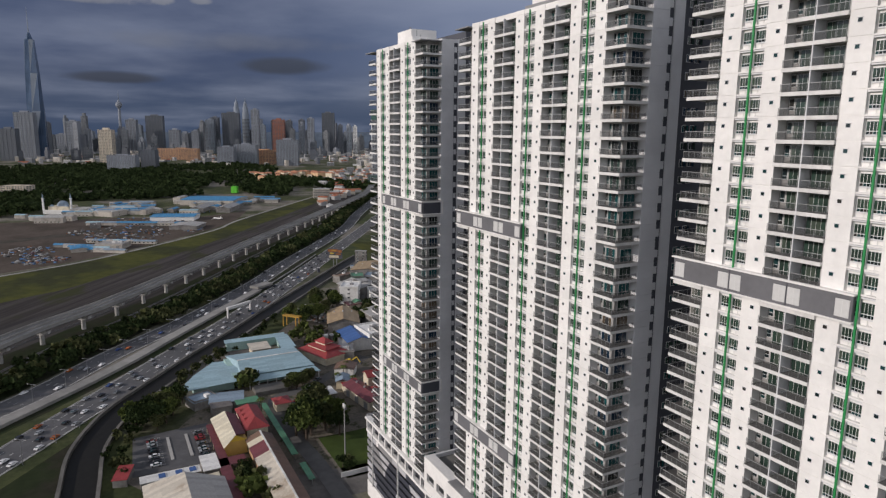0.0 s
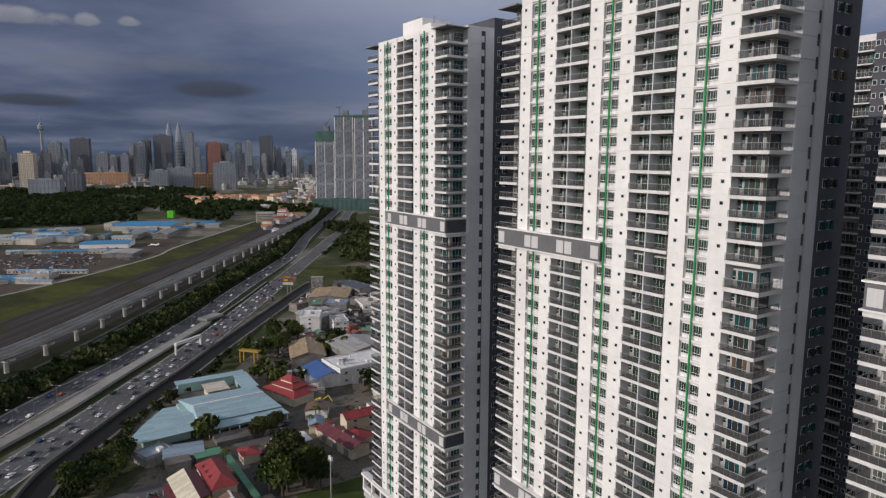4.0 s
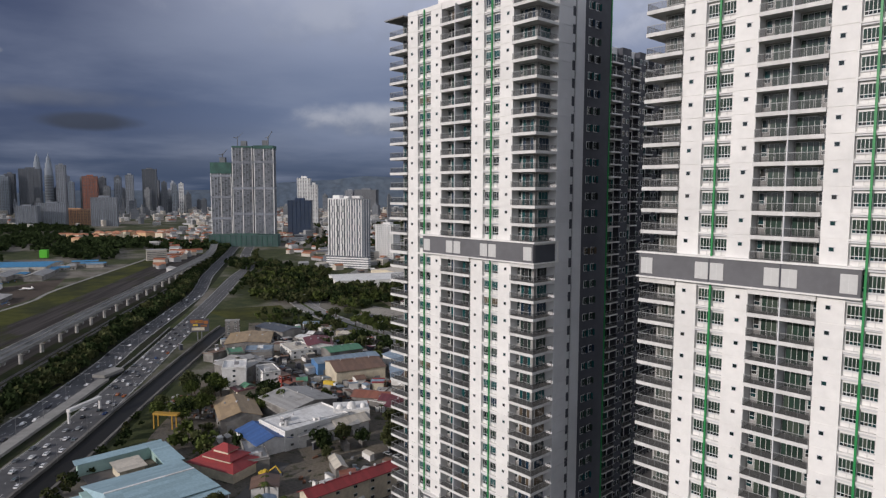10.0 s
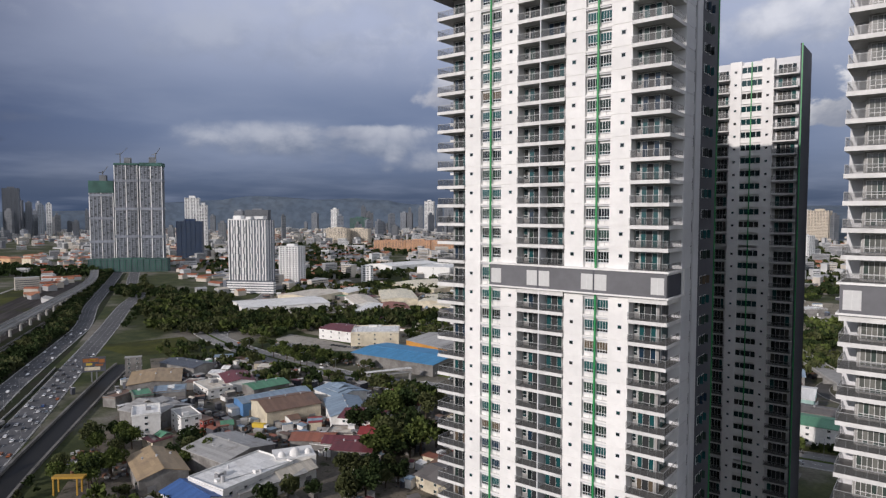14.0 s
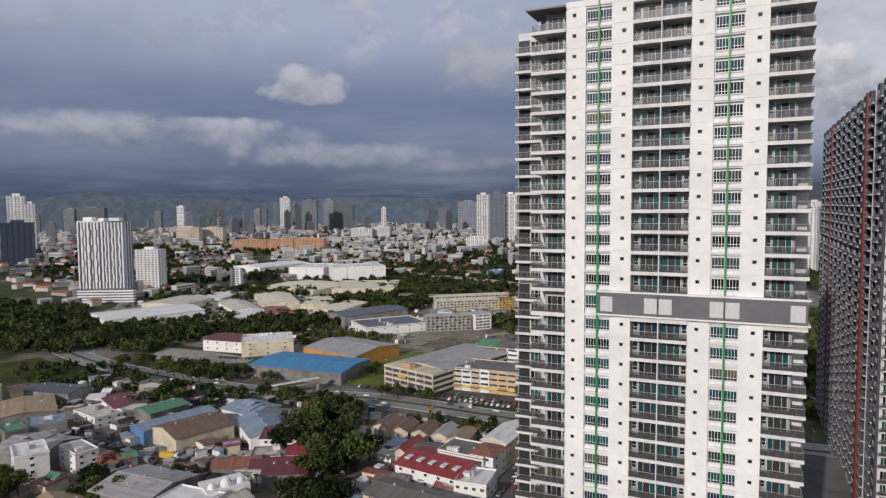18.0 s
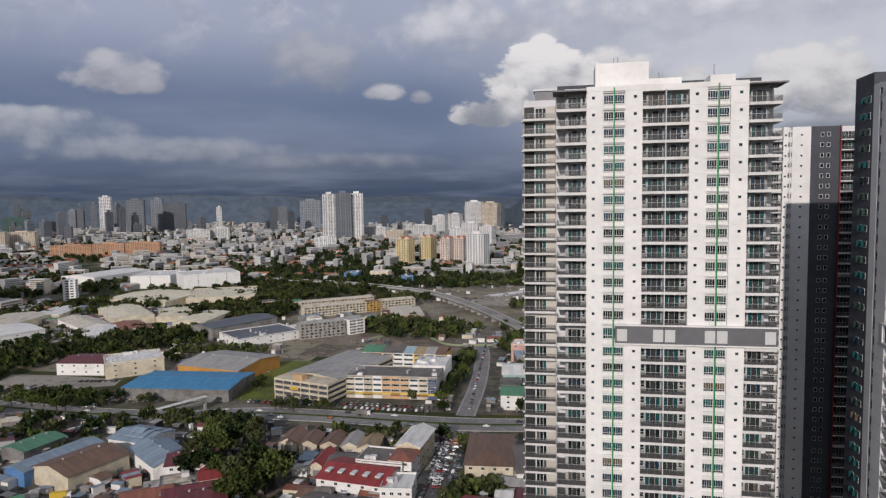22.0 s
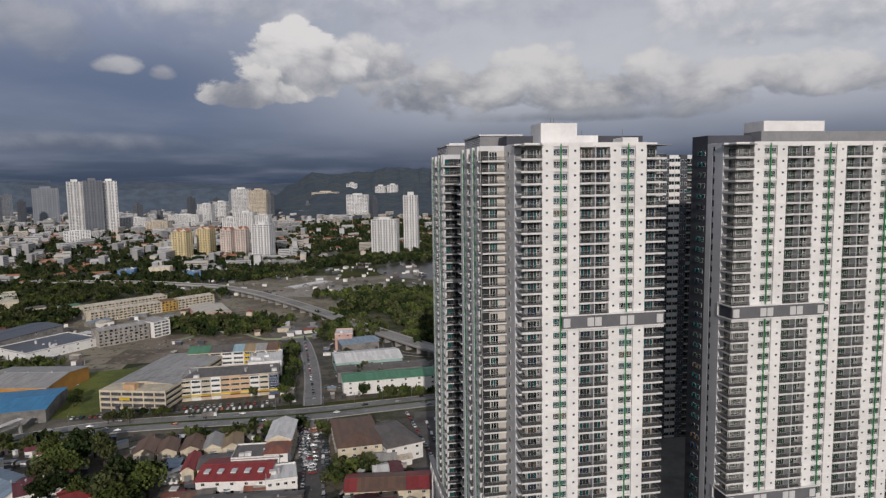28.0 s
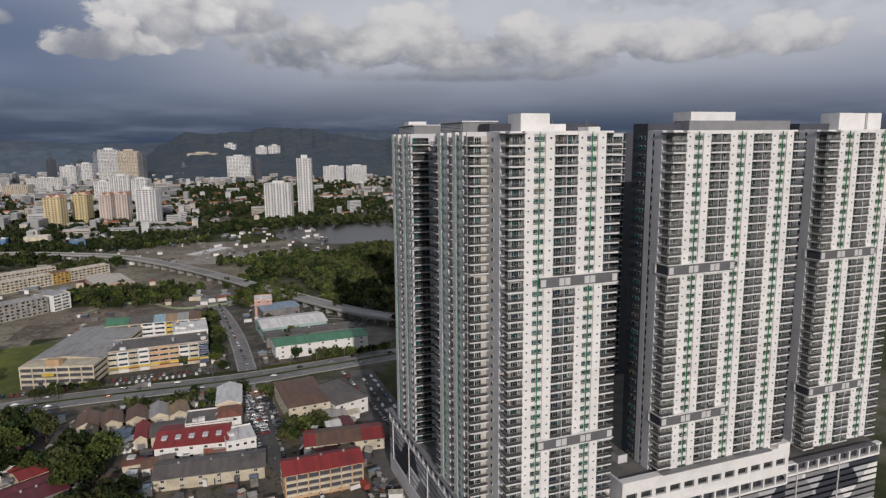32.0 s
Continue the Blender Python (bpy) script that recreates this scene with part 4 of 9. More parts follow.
# White where other ends are grey: the sunlight on it is put into paint.
part("return_wall", Geo().box(-0.12, SIDE_DEEP + 0.1, level(K0 - 1), 0.75, 15.2, ROOF + 0.9, WHITE), tower_m)
g = Geo()
for k in range(K0 - 1, K1):
    g.box(-0.20, 9.6, level(k) + 0.9, -0.1, 11.0, level(k) + 2.3, FRAME)
    g.box(-0.24, 9.7, level(k) + 1.0, -0.18, 10.9, level(k) + 2.2, PANE)
part("return_window_stack", g, tower_m, kind="stuff")
roof_room(tower_n, 15.4, 10.0, 35.0, 19.0, 164.4, WHITE)
roof_room(tower_n, 14.0, 9.0, 60.0, 17.0, 161.4, GREY, "roof_louvre")
for i in range(3):
    part("roof_room", Geo().box(15.5 + i * 7.7, 9.0 + i % 2, ROOF + 0.4, 22.9 + i * 7.7, 17.0, 164.4, WHITE), tower_p)


# ---- the wings behind ----
def wing(name, label, x0, y0, turn, cells, k0=K0, accent=None, rear=14.0):
    """A less detailed wing: a facade of cells, each ('b', width) balconies, ('c', width) wall, ('w', width) windows. Local x runs along the facade."""
    t = thing(name, label, "apartment wing", (x0, y0, 0), turn)
    base, x = level(k0), 0.0
    total = sum(c[1] for c in cells)
    part("body_wall", Geo().box(0.0, 1.6, base, total, rear, ROOF + 0.9, SIDE), t)
    for kind, bw in cells:
        if kind == "c" or kind == "d":
            m = WHITE if kind == "c" else DARK
            part("column_wall", Geo().box(x, 0.0, base, x + bw, 1.6, ROOF + 0.9, m), t)
            g = Geo()
            for k in range(k0, K1):
                if kind == "d":
                    for o in (-0.9, 0.9):
                        g.box(x + bw / 2 + o - 0.5, -0.06, level(k) + 0.9, x + bw / 2 + o + 0.5, 0.02, level(k) + 2.2, FRAME)
                        g.box(x + bw / 2 + o - 0.4, -0.09, level(k) + 1.0, x + bw / 2 + o + 0.4, -0.03, level(k) + 2.1, PANE)
                    continue
                vent_geo().into(g, pose(x + bw / 2, 0, level(k) + 1.55))
            part("vent_stack", g, t, kind="stuff")
        elif kind == "w":
            g = Geo()
            for k in range(k0, K1):
                z = level(k)
                g.box(x, 0.3, z, x + bw, 1.6, z + 1.15, WHITE)
                g.box(x, 0.0, z - 0.14, x + bw, 0.3, z + 0.06, WHITE)
                g.box(x, 0.45, z + 1.15, x + bw, 1.6, z + S - 0.1, PANE)
                for i in range(5):
                    g.box(x + bw * i / 4 - 0.05, 0.38, z + 0.9, x + bw * i / 4 + 0.05, 0.5, z + S - 0.1, FRAME)
                g.box(x, 0.3, z + 2.5, x + bw, 1.6, z + S, WHITE)
            part("window_stack", g, t, kind="stuff")
            part("pipe", Geo().box(x + bw / 2 - 0.12, -0.06, base, x + bw / 2 + 0.12, 0.1, ROOF + 0.5, accent or GREEN), t)
        elif kind == "p":
            # pale recess with one white-framed door in each storey, and a near-black panel painted as the shade of its
            # open side
            g, r = Geo(), Geo()
            for k in range(k0, K1):
                z = level(k)
                g.box(x, -0.5, z - 0.42, x + bw, 1.5, z + 0.04, SLAB, TILE)
                g.box(x, 1.48, z + 0.04, x + bw, 1.6, z + S - 0.42, WALL_BEIGE)
                g.box(x + 0.1, 1.38, z + 0.06, x + bw * 0.33, 1.46, z + S - 0.5, DEEP_SHADE)
                g.box(x + bw * 0.36, 1.40, z + 0.05, x + bw * 0.36 + 2.3, 1.5, z + 2.4, FRAME)
                for i in range(3):
                    g.box(x + bw * 0.36 + 0.10 + i * 0.73, 1.36, z + 0.12, x + bw * 0.36 + 0.74 + i * 0.73, 1.42, z + 2.3, DOORPANE)
                a = len(r.v)
                rail_run(r, x + 0.05, -0.4, x + bw - 0.05, -0.4)
                for i in range(a, len(r.v)):
                    r.v[i] = (r.v[i][0], r.v[i][1], r.v[i][2] + z)
            part("balcony_stack", g, t, kind="stuff")
            part("railing_stack", r, t, kind="stuff")
        elif kind == "r":
            part("stripe", Geo().box(x, -0.5, base, x + bw, 1.6, ROOF + 0.9, RED), t, "dark red vertical stripe")
        else:
            g, r, p = Geo(), Geo(), Geo()
            for k in range(k0, K1):
                z = level(k)
                g.box(x, -0.5, z - 0.34, x + bw, 1.6, z, SLAB, TILE)
                rail_run(r, x + 0.05, -0.4, x + bw - 0.05, -0.4)
                for i in range(len(r.v) - 8 * (max(2, int(round((bw - 0.1) / 1.15)) + 1) + 2), len(r.v)):
                    r.v[i] = (r.v[i][0], r.v[i][1], r.v[i][2] + z)
                g.box(x + 0.6, 1.5, z + 0.05, x + bw - 0.6, 1.62, z + 2.45, FRAME)
                # the middle leaves are black sheets painted as the unlit room
                for i in range(4):
                    a = x + 0.68 + (bw - 1.3) * i / 4
                    p.box(a, 1.45, z + 0.1, a + (bw - 1.3) / 4 - 0.08, 1.52, z + 2.38, DEEP_SHADE if i in (1, 2) else DOORPANE)
            part("balcony_stack", g, t, kind="stuff")
            part("railing_stack", r, t, kind="stuff")
            part("door_stack", p, t, kind="stuff")
        x += bw
    return t


HALF = [("b", 3.4), ("c", 3.0), ("w", 3.0), ("c", 3.4), ("b", 4.2), ("c", 3.2), ("w", 3.0), ("c", 3.0), ("b", 3.1)]
wing("side_wing", "white side wing with green pipes, in shade", -211.0, 125.6, -90, HALF, K0 - 1)
wing("side_wing", "white far side wing with green pipes, in shade", -211.0, 178.0, -90, HALF[1:], K0 - 1)
wing("end_bay", "narrow end bay with stacked balconies", -211.0, 94.2, 0, [("p", 6.6)], K0 - 1, rear=2.0)
wing("recess_wing", "recessed wing with stacked balconies in shade", -203.0, 150.0, -90, [("b", 6.0), ("w", 6.0), ("b", 6.0), ("c", 6.3)], K0 - 1)
wing("courtyard_wing", "white courtyard wing with green pipe", -183.0, 165.0, 0, [("b", 4.3), ("c", 2.6), ("w", 4.6), ("c", 2.6), ("b", 5.2)], K0 - 1)
court_end = thing("wing_end", "charcoal end wall with a green pipe", "apartment wing", (-163.6, 165.2, 0))
part("end_wall", Geo().box(0.0, 0.6, level(K0), 0.3, 14.0, ROOF + 3.6, DARK), court_end)
part("green_pipe", Geo().box(0.3, 0.6, level(K0), 0.55, 0.9, ROOF + 3.6, GREEN), court_end, "bright green vertical pipe")
wing("courtyard_wing", "charcoal courtyard side with stacked balconies in shade", -186.0, 103.4, 90, [("b", 4.0), ("d", 3.0), ("b", 4.0), ("d", 4.0), ("b", 6.0), ("d", 3.0), ("b", 4.0), ("d", 4.0), ("b", 5.0), ("d", 4.0), ("b", 4.0), ("d", 3.0), ("b", 4.0), ("d", 3.0), ("b", 4.0), ("d", 2.0)], K0 - 1, rear=12.0)
wing("rear_block", "rear block with white and charcoal end wall", -141.0, 172.0, 0, [("b", 4.0), ("c", 1.4), ("w", 1.2), ("c", 5.2), ("d", 8.0), ("r", 0.35), ("b", 5.0), ("d", 3.0), ("w", 5.0), ("d", 3.0), ("b", 8.0), ("d", 60.0)], K0, SIDE)
DARK_UNIT = [("d", 3.0), ("b", 6.0), ("d", 4.0), ("d", 3.0), ("b", 6.0), ("d", 4.0)]
wing("rear_wing", "charcoal rear wing with balconies and dark red stripes", -141.6, 322.4, -90, DARK_UNIT + [("b", 6.0), ("d", 3.0), ("r", 2.2)] + DARK_UNIT * 3 + [("d", 3.8), ("r", 2.2), ("d", 3.0), ("b", 6.0), ("w", 4.0), ("d", 3.0), ("b", 6.0), ("d", 5.0)], K0, SIDE, rear=30.0)
wing("end_bay", "stacked dark balconies at the far wing's end", -211.0, 150.6, 0, [("b", 8.0)], K0 - 1, rear=2.2)
# plant rooms on the side wings
for x0, y0, x1, y1, z1 in ((-209, 104, -197, 124, 161.6), (-209, 154, -197, 174, 161.6)):
    t = thing("roof_plant_room", "grey louvred plant room on the wing roof", "plant room", (0, 0, ROOF + 0.9))
    part("wall", Geo().box(x0, y0, 0.0, x1, y1, z1 - ROOF - 1.3, GREY), t)
    part("coping", Geo().box(x0 - 0.4, y0 - 0.4, z1 - ROOF - 1.3, x1 + 0.4, y1 + 0.4, z1 - ROOF - 0.9, SIDE), t)
    for i in range(5):
        part("louvre", Geo().box(x0 - 0.15, y0 + 1, 0.4 + i * 0.5, x0, y1 - 1, 0.65 + i * 0.5, SIDE), t)
whole("roof_box", Geo().box(0, 0, 0, 8, 6, 5.4, WHITE), "white lift box on the wing roof", "lift room", (-204, 176, ROOF + 0.9))

# ---- podium car park ----
GRAVEL = surface("roof_gravel", (0.22, 0.215, 0.20), 0.95, grain=0.8, amount=0.3, big=0.1)
# Solid charcoal bodies stand in for the shade inside the open parking decks.
podium = whole("podium", Geo().box(-210.0, 82.6, 0, -160.0, 190.0, 30.2, DARK, GRAVEL), "car park podium with dark and grey chevron panels", "car park", kind="structure")
part("podium_hall", Geo().box(-160.0, 82.6, 0, -84.0, 240.0, 37.6, DARK, GRAVEL), podium)
part("podium_end", Geo().box(-84.0, 82.6, 0, -33.0, 240.0, 30.4, DARK, GRAVEL), podium)
NAVY = surface("navy_panel", (0.040, 0.044, 0.060), 0.7, grain=0.8, amount=0.2, big=0.1)
PALE = surface("pale_panel", (0.46, 0.46, 0.475), 0.75, grain=0.8, amount=0.15, big=0.1)
TONES = (PALE, NAVY, GREY, NAVY, PALE, GREY, NAVY, WHITE)


def zigzag(j, z, wide):
    """Where the j-th border between colour fields lies at height z."""
    f = (z / 16.0 + 0.5 * (j % 2)) % 1.0
    return (j + 0.46 * (abs(f - 0.5) * 4.0 - 1.0)) * wide


def deck_face(x0, y0, turn, length, top, bays, foot=6.0, edge=None):
    """The open side of the parking decks: a gallery of open bays under the coping, below it slats in zigzag fields of white, grey and navy."""
    face = thing("parking_front", "open parking decks behind slats in zigzag colour fields", "car park", (x0, y0, 0), turn)
    part("coping", Geo().box(-0.4, -0.9, top - 0.7, length + 0.4, 1.2, top, edge or WHITE), face)
    gal = top - 4.6
    w = length / bays
    for i in range(bays + 1):
        part("post", Geo().box(i * w - 0.35, -0.35, gal, i * w + 0.35, 0.5, top - 0.7, WHITE), face)
    part("lintel", Geo().box(-0.3, -0.5, gal - 0.9, length + 0.3, 0.9, gal, WHITE), face)
    part("gallery_rail", Geo().box(0.0, -0.1, gal + 0.95, length, 0.0, gal + 1.1, RAIL), face)
    part("foot_wall", Geo().box(-0.2, -0.3, 0.0, length + 0.2, 0.9, foot, WHITE), face)
    z, n = foot + 0.9, max(3, round(length / 6.6))
    k = 0
    while z + 1.7 < gal - 0.9:
        for j in range(n):
            q = Geo()
            lo0, lo1 = (zigzag(j, z, length / n) if j else 0.0), (zigzag(j + 1, z, length / n) if j < n - 1 else length)
            hi0, hi1 = (zigzag(j, z + 1.7, length / n) if j else 0.0), (zigzag(j + 1, z + 1.7, length / n) if j < n - 1 else length)
            f, r = -0.25 - 0.004 * (j % 2), 0.05
            mat = TONES[(j * 3 + (k // 3) * 2) % 8]
            A, B, C, D = (lo0, f, z), (lo1, f, z), (hi1, f, z + 1.7), (hi0, f, z + 1.7)
            a, b, c, d = [(p[0], r, p[2]) for p in (A, B, C, D)]
            for quad in ((A, B, C, D), (D, C, c, d), (B, A, a, b), (b, a, d, c)):
                q.poly(quad, mat)
            part("slat_panel", q, face)
        z += 2.7
        k += 1
    for i in range(1, bays, 4):
        part("fin", Geo().box(i * w - 0.2, -0.7, foot, i * w + 0.2, -0.26, gal, SLAB), face)
    return face


deck_face(-210.0, 81.2, 0, 50.0, 30.8, 9)
# This side's coping is grey: the shade on it is put into the paint.
deck_face(-211.2, 190.0, -90, 108.0, 30.8, 18, 8.0, GREY)
deck_face(-84.0, 80.6, 0, 51.0, 31.0, 9)
hall = deck_face(-160.0, 80.2, 0, 76.0, 28.4, 13)
g = Geo()
g.box(-0.4, -0.6, 28.4, 76.0, 2.6, 31.6, WHITE)
g.box(-0.4, -0.6, 34.2, 76.0, 2.6, 38.8, WHITE)
for i in range(13):
    a = -0.4 + i * 6.2
    g.box(a, -0.6, 31.6, min(a + 1.7, 76.0), 2.6, 34.2, WHITE)
g.box(-0.4, 2.6, 28.4, 0.4, 24.0, 38.8, SIDE)
part("upper_wall", g, hall, "white plastered wall with a row of dark windows")
for i in range(12):
    a = 1.3 + i * 6.2
    q = Geo()
    q.box(a, 0.3, 31.6, a + 4.5, 0.5, 34.2, DEEP_SHADE)
    for k in range(1, 5):
        q.box(a + k * 0.9 - 0.04, 0.15, 31.6, a + k * 0.9 + 0.04, 0.3, 34.2, STEEL)
    q.box(a, 0.15, 33.0, a + 4.5, 0.3, 33.1, STEEL)
    part("window", q, hall)
part("canopy", Geo().box(16.0, -1.6, 39.0, 66.0, 1.2, 39.3, GREY), hall)
part("terrace_wall", Geo().box(70.0, -0.6, 38.8, 76.0, 2.6, 40.4, WHITE), hall)
part("canopy", Geo().box(4.0, -1.8, 31.0, 47.0, 1.0, 31.4, BAND), thing("terrace_canopy", "dark flat canopy along the terrace", "canopy", (-84.0, 80.6, 0)))

# roof hatch and kiosk on the decks
whole("deck_kiosk", Geo().box(-3, -2.5, 0, 3, 2.5, 4.2, WHITE, GRAVEL), "white stair kiosk on the podium deck", "kiosk", (-164.5, 88.0, 30.2))
whole("deck_kiosk", Geo().box(-2, -2, 0, 2, 2, 3.2, SIDE, GRAVEL), "small grey plant box on the hall roof", "kiosk", (-150.0, 96.0, 37.6))

# ---- houses, workshops and shops ----
def sheet(name, colour, stain=None, vary=0.06, rough=0.6, metal=0.0):
    """Profiled roof sheet: narrow ribs, sheet-to-sheet fading and stains."""
    m = bpy.data.materials.new(name)
    m.use_nodes = True
    n = Tree(m.node_tree)
    obj = n.add("ShaderNodeTexCoord").outputs["Object"]
    place = n.add("ShaderNodeNewGeometry").outputs["Position"]
    sep = n.add("ShaderNodeSeparateXYZ", {0: obj})
    strip = n.noise(n.add("ShaderNodeCombineXYZ", {0: n.math("FLOOR", n.math("MULTIPLY", sep.outputs[0], 0.55)), 1: n.math("FLOOR", n.math("MULTIPLY", sep.outputs[1], 0.12)), 2: 0.0}).outputs[0], 3.7, 0.0)
    col = n.mix(n.step(strip, 0.35, 0.65), rgb(*(c * 0.82 for c in colour)), rgb(*colour))
    big = n.noise(place, 0.09, 5.0, 0.65)
    col = n.mix(n.step(big, 0.52, 0.72, 0.0, 0.75), col, rgb(*(stain or tuple(c * 0.55 for c in colour))))
    fine = n.noise(place, 1.1, 3.0, 0.6)
    col = n.mix(n.step(fine, 0.3, 0.7), n.mix(1.0, col, rgb(0.85, 0.85, 0.85), "MULTIPLY"), col)
    f = n.add("ShaderNodeMapRange", {0: n.add("ShaderNodeObjectInfo").outputs["Random"], 3: 1 - vary, 4: 1 + vary}).outputs[0]
    col = n.mix(1.0, col, n.add("ShaderNodeCombineColor", {0: f, 1: f, 2: f}).outputs[0], "MULTIPLY")
    rib = n.math("SINE", n.math("MULTIPLY", sep.outputs[0], 9.0))
    p = n.add("ShaderNodeBsdfPrincipled", {"Base Color": col, "Roughness": rough, "Metallic": metal})
    n.link(n.add("ShaderNodeBump", {"Height": rib, "Strength": 0.25, "Distance": 0.05}).outputs[0], p.inputs["Normal"])
    n.link(p.outputs[0], n.add("ShaderNodeOutputMaterial").inputs[0])
    return m


ROOF_CREAM = sheet("cream_sheet", (0.80, 0.73, 0.56), (0.62, 0.55, 0.41))
ROOF_BEIGE = sheet("beige_sheet", (0.66, 0.60, 0.50), (0.30, 0.22, 0.15))
ROOF_PALE = sheet("pale_sheet", (0.82, 0.81, 0.78), (0.56, 0.54, 0.50))
ROOF_GREY = sheet("grey_sheet", (0.42, 0.41, 0.39), (0.20, 0.18, 0.16))
ROOF_DIRTY = sheet("weathered_tile", (0.17, 0.152, 0.138), (0.055, 0.05, 0.048))
ROOF_BROWN = sheet("brown_sheet", (0.21, 0.125, 0.085), (0.12, 0.085, 0.07))
ROOF_TAN = sheet("tan_sheet", (0.40, 0.29, 0.17), (0.22, 0.16, 0.11))
ROOF_RUST = sheet("rusted_sheet", (0.30, 0.115, 0.075), (0.17, 0.10, 0.08))
ROOF_RED = sheet("red_tile", (0.33, 0.045, 0.045), (0.20, 0.04, 0.04))
ROOF_TERRA = sheet("terracotta", (0.50, 0.22, 0.12))
ROOF_MAROON = sheet("maroon_sheet", (0.17, 0.045, 0.055), (0.10, 0.045, 0.05))
ROOF_SKY = sheet("light_blue_sheet", (0.36, 0.52, 0.58), (0.30, 0.42, 0.46))
ROOF_BLUE = sheet("deep_blue_sheet", (0.06, 0.14, 0.36), (0.05, 0.10, 0.24))
ROOF_BLUEBIG = sheet("vivid_blue_sheet", (0.06, 0.27, 0.50), (0.055, 0.23, 0.43), 0.03)
ROOF_BLUEGREY = sheet("blue_grey_sheet", (0.26, 0.34, 0.42), (0.17, 0.21, 0.25))
ROOF_GREEN = sheet("green_sheet", (0.10, 0.27, 0.16), (0.09, 0.18, 0.12))
ROOF_SOLAR = sheet("dark_panel", (0.075, 0.085, 0.10), (0.055, 0.06, 0.07), rough=0.35)
WALL_WHITE = surface("white_render", (0.80, 0.79, 0.76), 0.85, grain=0.8, amount=0.2, big=0.11, second=(0.62, 0.60, 0.56), vary=0.06, edges=(0.5, 0.78))
WALL_STAINED = surface("stained_render", (0.52, 0.48, 0.42), 0.9, grain=0.6, amount=0.3, big=0.14, second=(0.36, 0.33, 0.29), vary=0.1, edges=(0.42, 0.72))
WALL_CREAM = surface("cream_render", (0.66, 0.59, 0.45), 0.85, grain=0.8, amount=0.2, big=0.15, second=(0.50, 0.44, 0.34), vary=0.08)
WALL_GREY = surface("grey_block", (0.27, 0.26, 0.245), 0.9, grain=0.8, amount=0.3, big=0.12, second=(0.17, 0.16, 0.15), vary=0.12)
WALL_ORANGE = surface("orange_render", (0.58, 0.28, 0.06), 0.8, grain=0.8, amount=0.2, big=0.1)
WALL_OCHRE = surface("ochre_render", (0.56, 0.36, 0.10), 0.8, grain=0.8, amount=0.2, big=0.1)
WALL_PEACH = surface("peach_render", (0.64, 0.42, 0.24), 0.8, grain=0.8, amount=0.2, big=0.1)
WALL_PINK = surface("pink_render", (0.60, 0.38, 0.32), 0.8, grain=0.8, amount=0.2, big=0.1)
WALL_TEAL = surface("teal_render", (0.36, 0.52, 0.48), 0.8, grain=0.8, amount=0.2, big=0.1)
WALL_BLUE = surface("blue_sheeting", (0.10, 0.24, 0.48), 0.7, grain=0.3, amount=0.3, big=0.08)
WALL_NAVY = surface("navy_render", (0.10, 0.13, 0.22), 0.8, grain=0.8, amount=0.2, big=0.1)
WALL_RED = surface("red_render", (0.36, 0.07, 0.05), 0.8, grain=0.8, amount=0.2, big=0.1)
WALL_YELLOW = surface("yellow_render", (0.66, 0.46, 0.05), 0.8, grain=0.8, amount=0.2, big=0.1)
SIGN = surface("shop_sign", (0.55, 0.40, 0.05), 0.5, vary=0.4)
TANK = surface("water_tank", (0.50, 0.50, 0.50), 0.5, metal=0.3, vary=0.3)

dice = random.Random(7)


def slope(g, a, b, c, d, mat, thick=0.25):
    """A roof plane through four corners, with its thickness."""
    top = [Vector(p) for p in (a, b, c, d)]
    low = [p - Vector((0, 0, thick)) for p in top]
    g.poly(top, mat)
    g.poly(low[::-1], mat)
    for i in range(4):
        g.poly([low[i], low[(i + 1) % 4], top[(i + 1) % 4], top[i]], mat)


def house_window():
    g = Geo()
    g.box(-0.85, -0.10, -0.65, 0.85, 0.05, 0.65, FRAME)
    g.box(-0.75, -0.14, -0.55, -0.04, -0.05, 0.55, PANE)
    g.box(0.04, -0.14, -0.55, 0.75, -0.05, 0.55, PANE)
    g.box(-1.0, -0.32, 0.68, 1.0, 0.0, 0.76, SLAB)
    return g


def roller_door():
    g = Geo()
    g.box(-1.8, -0.06, 0, 1.8, 0.05, 3.4, STEEL)
    for i in range(8):
        g.box(-1.7, -0.10, 0.1 + i * 0.41, 1.7, -0.05, 0.42 + i * 0.41, GREY)
    return g


